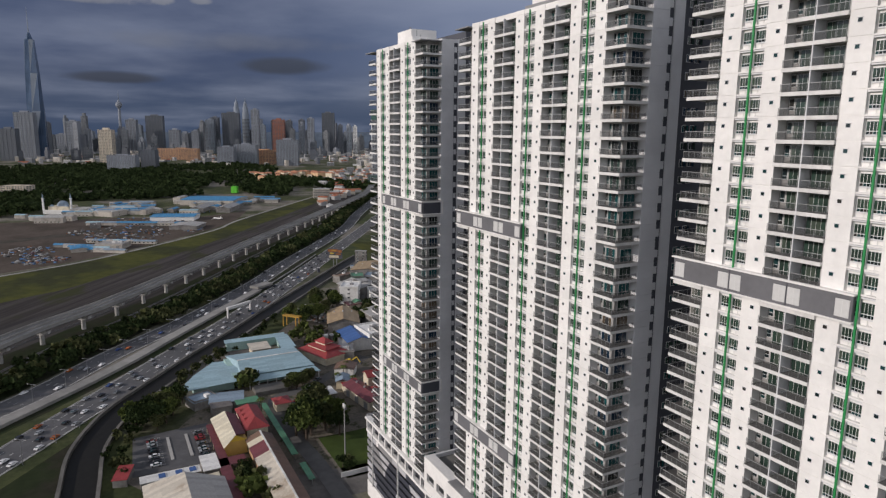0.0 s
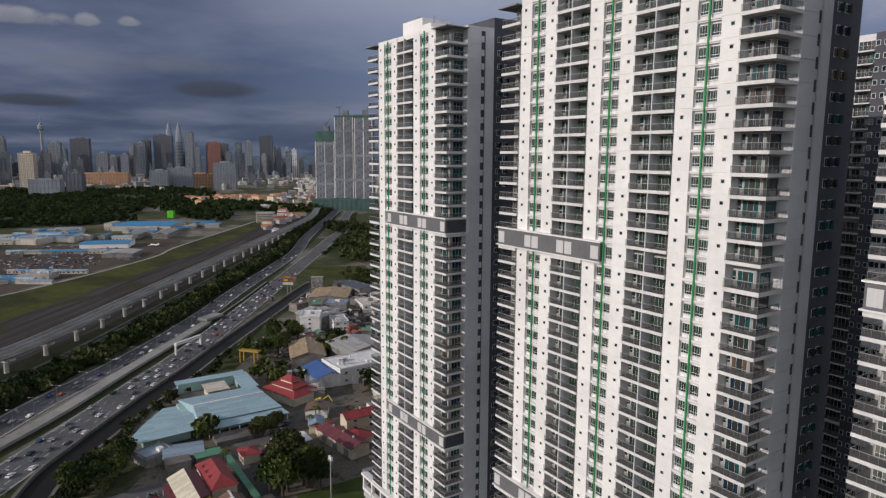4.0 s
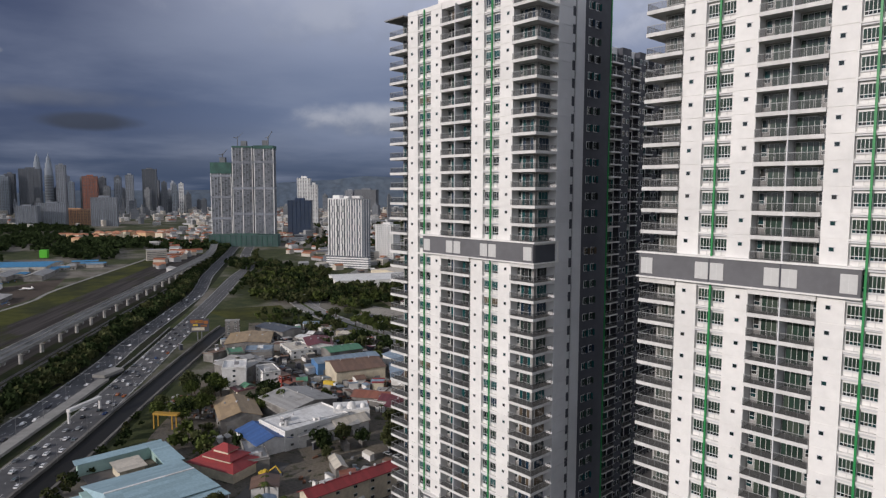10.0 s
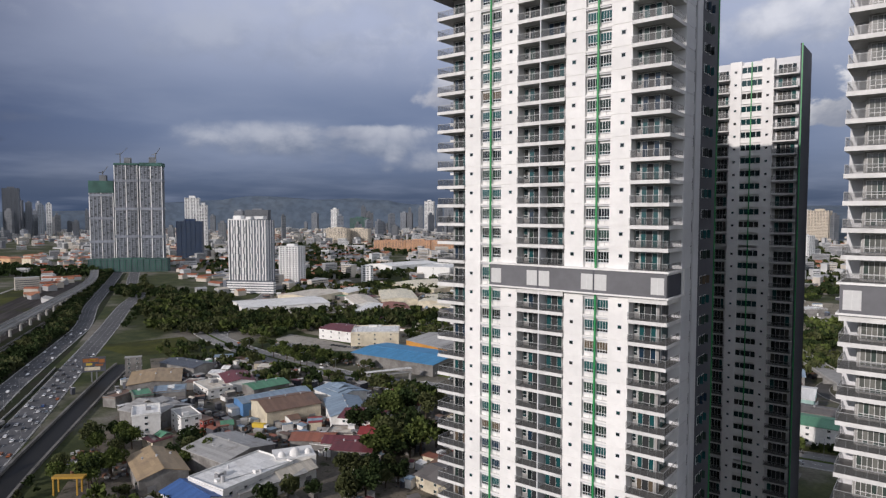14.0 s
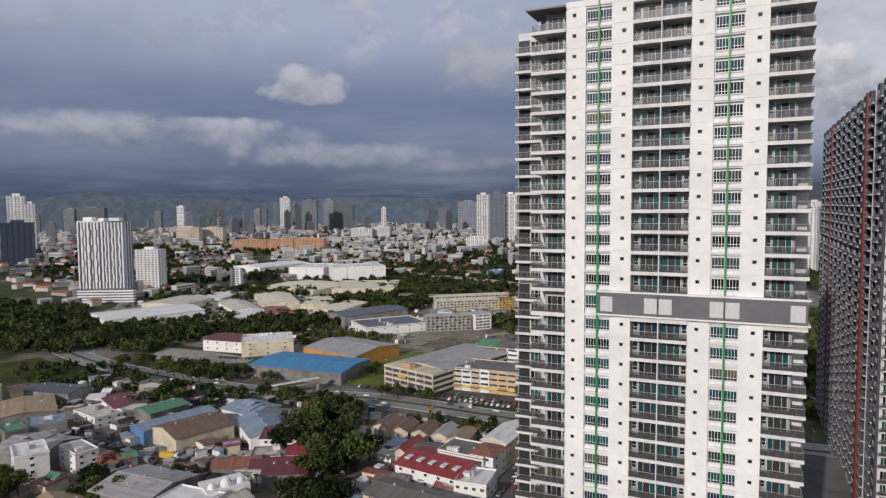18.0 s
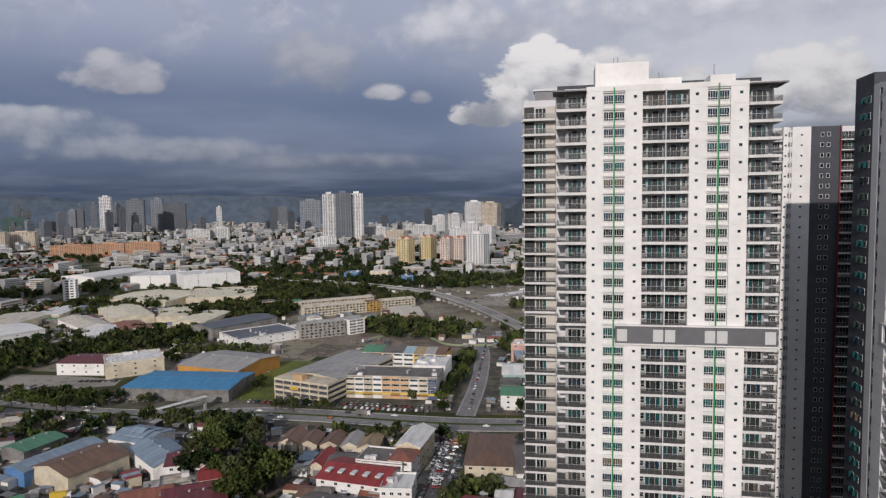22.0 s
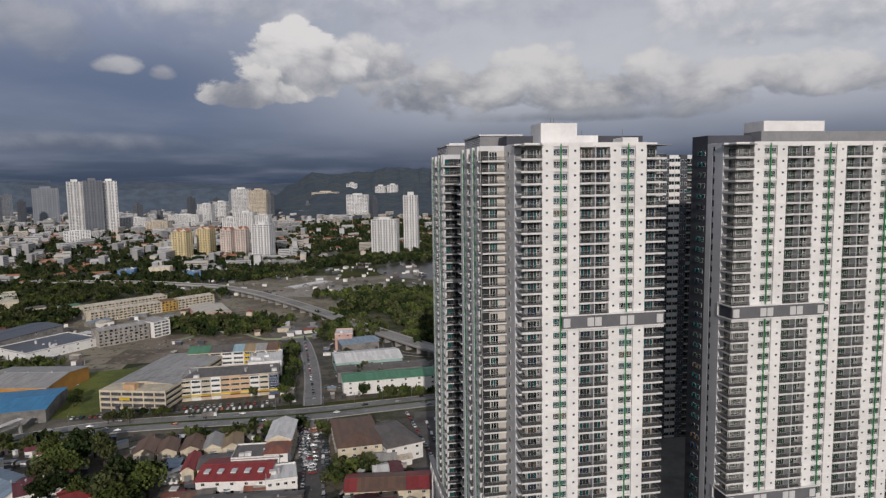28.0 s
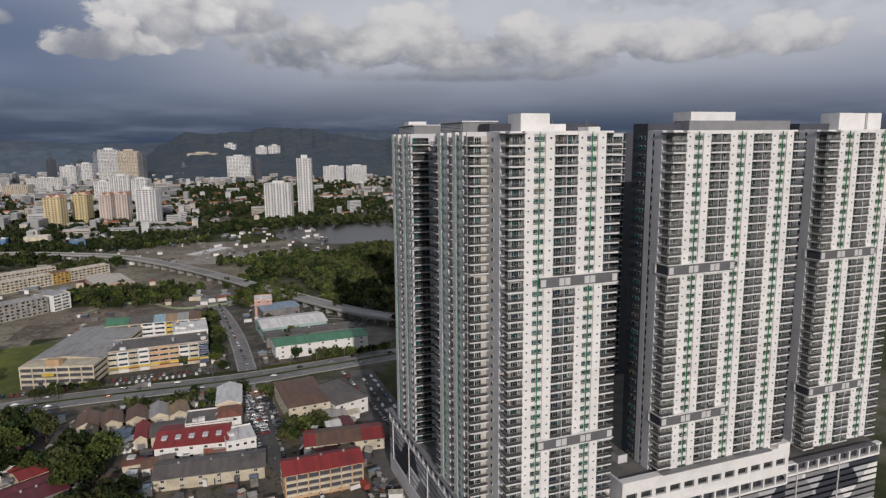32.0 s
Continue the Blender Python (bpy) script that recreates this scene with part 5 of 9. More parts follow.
def house(label, x, y, w, d, turn, h, roof, rm, wm, floors=1, rise=2.0, tier=0, maxwin=18, open_sides=0, shops=0, skylights=0):
    """A building on its own plot: walls, roof, windows, doors and what stands on the roof. Its front looks to local -y."""
    t = thing("building", label, "building", (x, y, 0), turn)
    near = math.hypot(x + 190, y + 20) < 720
    maxwin = maxwin if near else maxwin // 2
    a, b, c, e = -w / 2, -d / 2, w / 2, d / 2
    fh = h / floors
    if open_sides:
        g = Geo()
        # charcoal core painted as the shade between the open decks
        g.box(a + 1.2, b + 1.2, 0, c - 1.2, e - 1.2, h - 0.4, DARK)
        part("core", g, t)
        for k in range(1, floors + 1):
            part("deck", Geo().box(a, b, k * fh - 1.5, c, e, k * fh - 0.05, wm), t)
        n = int(w / 7)
        for i in range(n + 1):
            part("pillar", Geo().box(a + i * (w - 0.7) / n, b + 0.05, 0, a + i * (w - 0.7) / n + 0.7, b + 0.75, h - 0.1, wm), t)
        part("stair_head", Geo().box(-6, b - 0.1, h, 2, b + 5, h + 4.0, WALL_PEACH), t)
        part("sign", Geo().box(a + w * 0.3, b - 0.15, h * 0.55, a + w * 0.46, b - 0.01, h * 0.68, WALL_YELLOW), t, "yellow sign board")
        g = Geo()
        g.gable(a + 0.5, b + 14, h + 0.05, c - 0.5, e, 2.0, rm, wm, 0.3, "y")
        part("roof", g, t)
        return t
    part("wall", Geo().box(a, b, 0, c, e, h - 0.02, wm), t)
    g = Geo()
    if roof == "gable":
        g.gable(a, b, h, c, e, rise, rm, wm, 0.7, "x" if w >= d else "y")
    elif roof == "hip":
        g.hip(a, b, h, c, e, rise, rm)
    else:
        g.box(a - 0.3, b - 0.3, h - 0.02, c + 0.3, e + 0.3, h + 0.25, rm)
    r = part("roof", g, t)
    if tier:
        for k, f in ((1, 0.62), (2, 0.32)):
            g = Geo()
            zz = h + rise * (0.55 + 0.55 * (k - 1))
            g.box(a * f, b * f, zz - 1.0, c * f, e * f, zz + 0.4, wm)
            (g.hip if roof == "hip" else g.gable)(a * f, b * f, zz + 0.4, c * f, e * f, rise * 0.55, rm)
            part("upper_roof", g, t)
    if roof == "flat" and w > 9 and d > 9:
        g = Geo()
        for q in ((a, b, c, b + 0.25), (a, e - 0.25, c, e), (a, b + 0.25, a + 0.25, e - 0.25), (c - 0.25, b + 0.25, c, e - 0.25)):
            g.box(q[0], q[1], h + 0.25, q[2], q[3], h + 1.0, wm)
        part("parapet", g, t)
        for i in range(min(7, int(w * d / 110))):
            px, py, s = dice.uniform(a + 2, c - 2), dice.uniform(b + 2, e - 2), dice.uniform(0.8, 1.9)
            q = Geo()
            if i % 2:
                q.ring(px, py, h + 0.25, h + 0.25 + 1.5 * s, 0.55 * s, 0.5 * s, TANK, 10)
                part("water_tank", q, t)
            else:
                part("roof_unit", q.box(px - s, py - s * 0.8, h + 0.25, px + s, py + s * 0.8, h + 0.3 + s, dice.choice((SLAB, GREY, ROOF_PALE))), t)
    if roof == "gable":
        g = Geo()
        if w >= d:
            g.box(a - 0.7, -0.25, h + rise + 0.12, c + 0.7, 0.25, h + rise + 0.36, rm)
        else:
            g.box(-0.25, b - 0.7, h + rise + 0.12, 0.25, e + 0.7, h + rise + 0.36, rm)
        part("ridge_cap", g, t)
        for i in range(skylights):
            q = Geo()
            px = a + w * (i + 0.6) / (skylights + 0.3)
            q.box(px - 1.1, b * 0.66, h + rise * 0.42, px + 1.1, b * 0.36, h + rise * 0.74 + 0.4, ROOF_DIRTY)
            q.box(px - 1.3, b * 0.68, h + rise * 0.72, px + 1.3, b * 0.34, h + rise * 0.72 + 0.55, FRAME)
            part("skylight", q, t)
        if near and w > 14 and not tier and not skylights and dice.random() < 0.5:
            for i in range(3):
                px = a + w * (i + 0.7) / 3.4
                q = Geo()
                q.ring(px, 0, h + rise + 0.2, h + rise + 1.1, 0.45, 0.5, TANK, 8)
                part("roof_vent", q, r)
    paints = (WALL_WHITE, WALL_NAVY, WALL_CREAM, WALL_GREY, WALL_CREAM, WALL_WHITE, WALL_OCHRE, WALL_WHITE, WALL_PEACH)
    if shops:
        n = int(w / 6.5)
        for i in range(n):
            x0, x1 = a + w * i / n, a + w * (i + 1) / n
            part("shop_front", Geo().box(x0 + 0.1, b - 0.35, 0, x1 - 0.1, b + 0.02, h + dice.uniform(-0.6, 0.9), dice.choice(paints)), t)
            for k in range(1, floors):
                q = Geo()
                q.box(x0 + 0.5, b - 0.42, k * fh + fh * 0.35, x1 - 0.5, b - 0.34, k * fh + fh * 0.80, FRAME)
                for j in range(4):
                    q.box(x0 + 0.58 + (x1 - x0 - 1.1) * j / 4, b - 0.45, k * fh + fh * 0.39, x0 + 0.48 + (x1 - x0 - 1.1) * (j + 1) / 4, b - 0.40, k * fh + fh * 0.76, PANE)
                part("window_band", q, t)
            part("sign", Geo().box(x0 + 0.3, b - 1.2, 3.2, x1 - 0.3, b - 0.36, 4.3, SIGN), t, "shop sign board")
            part("awning", Geo().box(x0, b - 2.4, 2.9, x1, b - 0.36, 3.1, dice.choice((ROOF_RED, ROOF_PALE, ROOF_BLUEGREY))), t)
    mesh = shared("house_window", house_window)
    made = 0
    off = 0.36 if shops else 0.0
    if floors >= 2:
        step = max(2.6, 2 * (w + d) * floors / maxwin * 0.5)
        for k in range(1 if shops else 0, floors):
            z = k * fh + fh * 0.58
            n = 0 if shops else max(1, int(w / step))
            for i in range(n):
                part("window", mesh, t, place=(a + w * (i + 0.5) / n, b - off, z))
                made += 1
            n = max(1, int(d / step / 1.3))
            for i in range(n):
                if made < maxwin:
                    part("window", mesh, t, place=(c, b + d * (i + 0.5) / n, z), turn=90)
                    part("window", mesh, t, place=(a, b + d * (i + 0.5) / n, z), turn=-90)
                    made += 2
    else:
        n = max(1, min(4, int(w / 9)))
        for i in range(n):
            if h >= 4.5 and near:
                part("roller_door", shared("roller_door", roller_door), t, place=(a + w * (i + 0.5) / n, b, 0))
    return t


house("small shed with a red metal roof", -262, 1, 11.2, 5.0, -15, 3, "flat", ROOF_RED, WALL_GREY, 1, 2.0)
house("temple with tiered red roofs", -362, 113, 18.1, 26.5, -70, 4.5, "hip", ROOF_RED, WALL_CREAM, 1, 4.5, tier=1)
house("workshop with a grey sheet roof", -363, 127, 9.1, 25.9, 71, 5, "flat", ROOF_GREY, WALL_GREY, 1, 2.0)
house("house with a deep blue metal roof", -376, 138, 25.2, 16.8, -4, 6, "gable", ROOF_BLUE, WALL_WHITE, 1, 2.5)
house("open shed with a tan sheet roof", -417, 144, 20.4, 32.4, 72, 7, "gable", ROOF_TAN, WALL_GREY, 1, 3.0)
house("long white temple hall with a flat roof", -375, 160, 37.2, 23.5, 93, 9, "flat", ROOF_PALE, WALL_WHITE, 2, 2.0)
house("big workshop with a grey sheet roof", -405, 174, 29.7, 30.8, 92, 9, "gable", ROOF_GREY, WALL_GREY, 1, 2.5)
house("house with a grey gable roof", -368, 166, 31.6, 17.8, 82, 6, "gable", ROOF_GREY, WALL_WHITE, 1, 3.0)
house("low house with a weathered roof", -363, 178, 18.2, 10.0, 87, 6, "gable", ROOF_BEIGE, WALL_WHITE, 1, 2.5)
house("white four-storey office with ribbon windows", -479, 172, 14.0, 19.1, 62, 13, "flat", ROOF_PALE, WALL_WHITE, 4, 2.0)
house("white three-storey shophouse with a grey roof", -468, 189, 10.9, 19.1, 76, 9.5, "flat", ROOF_GREY, WALL_WHITE, 3, 2.0)
house("small red-painted shophouse", -461, 194, 6.2, 13.6, 90, 7, "flat", ROOF_BROWN, WALL_RED, 2, 2.0)
house("factory with a stepped grey roof", -496, 187, 26.3, 29.8, 100, 8, "gable", ROOF_GREY, WALL_GREY, 1, 3.0, tier=1)
house("workshop with a blue-grey roof", -531, 215, 19.5, 18.5, 57, 7, "flat", ROOF_BLUEGREY, WALL_GREY, 1, 2.0)
house("lean-to with a green sheet roof", -536, 199, 11.0, 17.2, 72, 7, "flat", ROOF_GREEN, WALL_GREY, 1, 2.0)
house("shed with a brown rusted roof", -547, 191, 18.6, 9.8, 110, 6, "flat", ROOF_BROWN, WALL_GREY, 1, 2.0)
house("cluster workshop with a patched tan roof", -572, 228, 33.2, 38.9, 58, 6, "gable", ROOF_TAN, WALL_GREY, 1, 1.5)
house("warehouse with rows of solar panels on the roof", -589, 262, 36.8, 19.5, 9, 7, "gable", ROOF_SOLAR, WALL_GREY, 1, 1.5)
house("tall bare concrete block beside the canal", -605, 229, 10.9, 5.0, 58, 15, "flat", ROOF_GREY, WALL_GREY, 5, 2.0)
house("shophouse with white and brown walls", -521, 240, 16.6, 25.9, 79, 6, "flat", ROOF_BEIGE, WALL_WHITE, 2, 2.0)
house("workshop with a dark maroon roof", -523, 260, 18.6, 28.5, 66, 7, "gable", ROOF_MAROON, WALL_WHITE, 1, 1.5)
house("long shed with a green sheet roof", -492, 261, 25.0, 17.8, 79, 7, "gable", ROOF_GREEN, WALL_GREY, 1, 1.5)
house("long shed with a blue striped roof", -464, 245, 43.7, 14.9, 76, 8, "gable", ROOF_BLUEGREY, WALL_BLUE, 1, 1.5)
house("warehouse with a brown roof and cream walls", -443, 238, 32.4, 28.7, 72, 9, "gable", ROOF_BROWN, WALL_CREAM, 1, 3.0)
house("factory with blue-grey saw-tooth skylights", -436, 276, 25.9, 22.4, -10, 9, "gable", ROOF_BLUEGREY, WALL_WHITE, 1, 2.0, tier=1)
house("long warehouse with curved blue-grey roof", -411, 256, 35.9, 20.6, -36, 8, "gable", ROOF_BLUEGREY, WALL_WHITE, 1, 2.5)
house("white two-storey factory with a maroon roof", -389, 251, 24.0, 21.0, 24, 9, "gable", ROOF_MAROON, WALL_WHITE, 2, 2.0)
house("shed with a red rusted roof", -389, 224, 11.6, 13.3, 33, 5, "flat", ROOF_RUST, WALL_GREY, 1, 2.0)
house("shed with a cream sheet roof", -380, 231, 11.9, 13.2, 30, 5, "flat", ROOF_BEIGE, WALL_GREY, 1, 2.0)
house("shed with a maroon sheet roof", -364, 218, 20.3, 15.7, 27, 6, "gable", ROOF_MAROON, WALL_GREY, 1, 1.5)
house("shed with a bright red roof", -373, 239, 8.3, 14.3, 30, 6, "gable", ROOF_RED, WALL_GREY, 1, 1.5)
house("shed with a pale patched roof", -381, 214, 12.5, 10.2, 20, 5, "flat", ROOF_PALE, WALL_GREY, 1, 2.0)
house("supermarket warehouse with a vivid blue roof", -472, 383, 78.8, 45.2, 4, 9, "gable", ROOF_BLUEBIG, WALL_GREY, 1, 1.5)
house("warehouse with grey roof and orange gables", -471, 439, 59.1, 53.0, -11, 10, "gable", ROOF_GREY, WALL_ORANGE, 1, 3.0)
house("factory with a maroon roof and glazed front", -590, 429, 40.2, 32.7, 6, 10, "gable", ROOF_MAROON, WALL_WHITE, 2, 2.0)
house("pale factory office with a flat roof", -553, 431, 43.1, 34.7, 40, 12, "flat", ROOF_PALE, WALL_CREAM, 3, 2.0)
house("long factory with a white sheet roof", -785, 505, 67, 104, -25, 10, "gable", ROOF_PALE, WALL_WHITE, 2, 2.0)
house("factory with tan roof beside the condominium", -828, 592, 55.6, 74.0, 9, 9, "gable", ROOF_BEIGE, WALL_CREAM, 1, 2.0)
house("office block with dark roof and grey fins", -546, 588, 79.2, 38.4, 64, 13, "gable", ROOF_SOLAR, WALL_GREY, 3, 2.0)
house("low annex with a dark sheet roof", -504, 560, 65.5, 46.9, 51, 8, "flat", ROOF_SOLAR, WALL_WHITE, 2, 2.0)
house("white hospital slab with vertical fins", -774, 926, 86.4, 64.9, 42, 26, "flat", ROOF_PALE, WALL_WHITE, 7, 2.0, maxwin=60)
house("white office slab with ribbon windows", -880, 951, 63.3, 83.5, 16, 20, "flat", ROOF_PALE, WALL_WHITE, 6, 2.0, maxwin=50)
house("low cream podium hall", -684, 813, 90.6, 100.5, 25, 10, "flat", ROOF_CREAM, WALL_CREAM, 2, 2.0)
house("cream warehouse with a shallow roof", -764, 785, 105.6, 98.9, -10, 9, "gable", ROOF_CREAM, WALL_CREAM, 1, 2.0)
house("cream factory with a shallow roof", -726, 654, 46.3, 103.7, 46, 9, "gable", ROOF_CREAM, WALL_CREAM, 1, 2.0)
house("factory with pale tiled roof", -731, 592, 31.7, 79.5, 56, 8, "gable", ROOF_BEIGE, WALL_WHITE, 1, 2.5)
house("workshop with a faded red roof", -660, 574, 33.4, 51.7, 51, 8, "gable", ROOF_RUST, WALL_WHITE, 1, 2.0)
house("workshop with a white roof", -670, 546, 26.7, 58.6, 32, 8, "gable", ROOF_PALE, WALL_WHITE, 1, 2.0)
house("cream factory with a long roof", -820, 653, 33.6, 62.8, 18, 8, "gable", ROOF_PALE, WALL_CREAM, 2, 1.5)
house("cream factory shed", -662, 661, 70.6, 32.9, -66, 8, "gable", ROOF_CREAM, WALL_CREAM, 1, 2.0)
house("cream workshop among the trees", -612, 635, 35.8, 69.4, 5, 8, "gable", ROOF_CREAM, WALL_CREAM, 1, 2.0)
house("pale warehouse with arched roof", -1021, 1006, 75.9, 126.2, -9, 14, "gable", ROOF_PALE, WALL_WHITE, 1, 3.0)
house("multi-storey car park with pale parapets", -369, 413, 46.0, 89.2, -16, 15, "flat", ROOF_GREY, WALL_CREAM, 4, 2.0, open_sides=1)
house("row of four-storey shops with stained fronts", -322, 401, 65, 28, 2, 15, "flat", ROOF_DIRTY, WALL_STAINED, 4, 2.0, shops=1, maxwin=70)
house("white four-storey wing of the shop block", -301, 432, 24, 34, 2, 16, "flat", ROOF_PALE, WALL_WHITE, 4, 2.0, maxwin=60)


house("workshop with a patched rust roof", -390, 214, 22, 13, 35, 6, "gable", ROOF_RUST, WALL_GREY, 1, 1.6)
house("long shed with a maroon sheet roof", -371, 222, 27, 12, 32, 6, "gable", ROOF_MAROON, WALL_CREAM, 1, 1.8)
house("workshop with a faded red roof", -370, 237, 13, 12, 32, 7, "gable", ROOF_RED, WALL_CREAM, 1, 1.6)
house("shed with a beige sheet roof", -385, 229, 14, 12, 32, 6, "flat", ROOF_BEIGE, WALL_GREY)


t = thing("school_gallery", "cream corridor parapets along the orange school front", "gallery", (-245, 187, 0))
for z in (1.9, 5.0, 8.1):
    part("parapet", Geo().box(-17.2, -8.6, z, 17.2, -7.78, z + 1.15, WALL_CREAM), t)
    # charcoal panel painted as the shade of the corridor behind the parapet
    part("opening", Geo().box(-17.0, -7.9, z + 1.15, 17.0, -7.77, z + 2.9, DARK), t)
for i in range(8):
    part("pier", Geo().box(-17.4 + i * 4.9, -8.7, 0.0, -16.9 + i * 4.9, -7.8, 11.6, WALL_PEACH), t)
t = thing("terrace_roof", "maroon roof bays at both ends of the brown terrace", "roof", (-227, 223, 0), -7)
for x0, x1 in ((-20.7, -14.5), (8.5, 20.7)):
    for side in (-1, 1):
        g = Geo()
        slope(g, (x0, side * 9.9, 6.06), (x1, side * 9.9, 6.06), (x1, 0, 8.3), (x0, 0, 8.3), ROOF_RED, 0.1)
        part("roof_bay", g, t)


def walk_up(label, x, y, w, d, turn, floors, wall, parapet, roof):
    """Walk-up flats: open galleries behind parapets, party walls, a low roof with tanks."""
    t = thing("apartment_block", label, "apartment block", (x, y, 0), turn)
    h = floors * 3.0
    part("core", Geo().box(-w / 2 + 0.8, -d / 2 + 1.2, 0, w / 2 - 0.8, d / 2 - 1.2, h, wall), t)
    n = max(2, int(w / 4.2))
    g = Geo()
    for k in range(floors):
        for i in range(n):
            a = -w / 2 + w * (i + 0.18) / n
            b = a + w / n * (0.34 if (i + k) % 3 else 0.6)
            for yy in (-d / 2 + 1.1, d / 2 - 1.3):
                g.box(a, yy, k * 3.0 + 0.9, b, yy + 0.2, k * 3.0 + 2.5, PANE if (i * 7 + k) % 4 else DARK)
    part("windows", g, t, kind="stuff")
    for k in range(floors + 1):
        part("parapet", Geo().box(-w / 2, -d / 2, k * 3.0 - (0.25 if k else 0.0), w / 2, d / 2, k * 3.0 + (0.1 if k == floors else 0.18), parapet), t)
        if k < floors:
            rail = Geo().box(-w / 2, -d / 2, k * 3.0 + 0.18, w / 2, -d / 2 + 0.15, k * 3.0 + 1.05, parapet)
            part("balustrade", rail, t)
    for i in range(0, n + 1, 2):
        xx = -w / 2 + w * i / n
        part("party_wall", Geo().box(xx - 0.2, -d / 2 - 0.1, 0, xx + 0.2, d / 2 + 0.1, h + 0.5, parapet), t)
    g = Geo()
    g.gable(-w / 2 + 1, -d / 2 + 2.5, h + 0.1, w / 2 - 1, d / 2 - 0.5, 1.5, roof, wall, 0.3)
    part("roof", g, t)


FLAT_GREY = surface("raw_render", (0.42, 0.395, 0.36), 0.9, grain=0.6, amount=0.3, big=0.25, second=(0.30, 0.28, 0.25))
for x, y, w in ((-480, 709, 78), (-415, 760, 46), (-492, 752, 96)):
    walk_up("stained walk-up flats with balconies and beige roofs", x, y, w, 15, 38, 4, WALL_STAINED, WALL_CREAM, ROOF_BEIGE)
walk_up("ochre block between the rows of flats", -442, 739, 18, 16, 38, 4, WALL_OCHRE, WALL_OCHRE, ROOF_BROWN)
walk_up("unfinished grey apartment block", -449, 584, 46, 18, 38, 5, FLAT_GREY, FLAT_GREY, ROOF_GREY)
walk_up("unfinished grey apartment block", -424, 606, 18, 24, 51, 5, FLAT_GREY, WALL_WHITE, ROOF_GREY)


def painted_flats():
    """Five-storey flats, each bay with its own paint and its own lean-to roof."""
    t = thing("building", "row of painted flats, orange, white and yellow, with patched roofs", "building", (-362, 448, 0), -2)
    paints = (WALL_PEACH, WALL_PEACH, WALL_PEACH, WALL_WHITE, WALL_WHITE, WALL_YELLOW, WALL_WHITE, WALL_OCHRE)
    roofs = (ROOF_GREEN, ROOF_GREEN, ROOF_DIRTY, ROOF_DIRTY, ROOF_SKY, ROOF_TAN, ROOF_GREY, ROOF_BROWN)
    for i in range(8):
        a, b = i * 8.6, (i + 1) * 8.6
        part("bay_wall", Geo().box(a + 0.05, 0, 0, b - 0.05, 22, 18.0, paints[i]), t)
        g = Geo()
        slope(g, (a + 0.1, -0.6, 18.1), (b - 0.1, -0.6, 18.1), (b - 0.1, 12, 21.0), (a + 0.1, 12, 21.0), roofs[i])
        slope(g, (a + 0.1, 12, 21.0), (b - 0.1, 12, 21.0), (b - 0.1, 22.4, 18.1), (a + 0.1, 22.4, 18.1), roofs[i])
        part("roof_bay", g, t)
        for k in range(5):
            q = Geo()
            z = 3.6 * k + 1.2
            q.box(a + 0.8, -0.12, z, b - 0.8, 0.02, z + 1.5, FRAME)
            for m in range(4):
                q.box(a + 0.95 + m * 1.72, -0.18, z + 0.12, a + 2.45 + m * 1.72, -0.10, z + 1.38, PANE)
            q.box(a + 0.5, -0.9, z + 1.7, b - 0.5, 0.0, z + 1.85, SLAB)
            part("window_band", q, t)


painted_flats()
house("terrace house with a cream gable", -354, 295, 10.3, 18.4, 4, 5, "gable", ROOF_BROWN, WALL_CREAM, 1, 2.5)
house("terrace house with a cream gable", -342, 293, 9.9, 17.4, 6, 5, "gable", ROOF_BROWN, WALL_CREAM, 1, 2.5)
house("terrace house with a cream gable", -329, 294, 10.8, 18.2, 1, 5, "gable", ROOF_BROWN, WALL_CREAM, 1, 2.5)
house("terrace house with a cream gable", -318, 294, 9.4, 18.5, 4, 5, "gable", ROOF_GREY, WALL_CREAM, 1, 2.5)
house("terrace house with a tan roof", -308, 294, 10.7, 19.7, 6, 5, "gable", ROOF_TAN, WALL_CREAM, 1, 2.5)
house("long shophouse with red roof and skylights", -299, 248, 34.3, 25.8, -8, 8, "gable", ROOF_RED, WALL_WHITE, 2, 2.5, skylights=5)
house("house with a red sheet roof", -325, 266, 5.8, 20.0, 0, 6, "gable", ROOF_RED, WALL_CREAM, 1, 2.0)
house("dark-roofed terrace", -311, 265, 18.9, 17.1, 1, 6, "gable", ROOF_DIRTY, WALL_CREAM, 1, 1.5)
house("white three-storey corner building with a cluttered flat roof", -291, 262, 24, 18, -4, 10.5, "flat", ROOF_DIRTY, WALL_WHITE, 3, 2.0, maxwin=40)
house("narrow white hall with a pale gable roof", -280, 283, 13, 28, -4, 13, "gable", ROOF_PALE, WALL_CREAM, 3, 2.5)
house("corner shophouse with a dark red hipped roof", -281, 262.5, 12, 16, -4, 11.5, "hip", ROOF_RUST, WALL_WHITE, 3, 2.5)
house("three-storey flats with a brown hipped roof", -240, 280, 23.3, 43.1, 4, 10, "hip", ROOF_BROWN, WALL_CREAM, 3, 3.0, maxwin=40)
house("house with a dark brown hipped roof", -220, 274, 20.9, 35.2, 18, 9, "hip", ROOF_DIRTY, WALL_WHITE, 2, 3.0)
house("terrace with brown and maroon roofs", -227, 223, 40.1, 18.5, -7, 6, "gable", ROOF_BROWN, WALL_CREAM, 2, 2.0)
house("school block with a red roof and orange fronts", -245, 187, 35.2, 15.5, -0, 12, "gable", ROOF_RED, WALL_PEACH, 4, 2.5, maxwin=50)
house("terrace with a dark weathered roof", -292, 215, 48.6, 18.2, -6, 6, "gable", ROOF_DIRTY, WALL_CREAM, 2, 2.0)
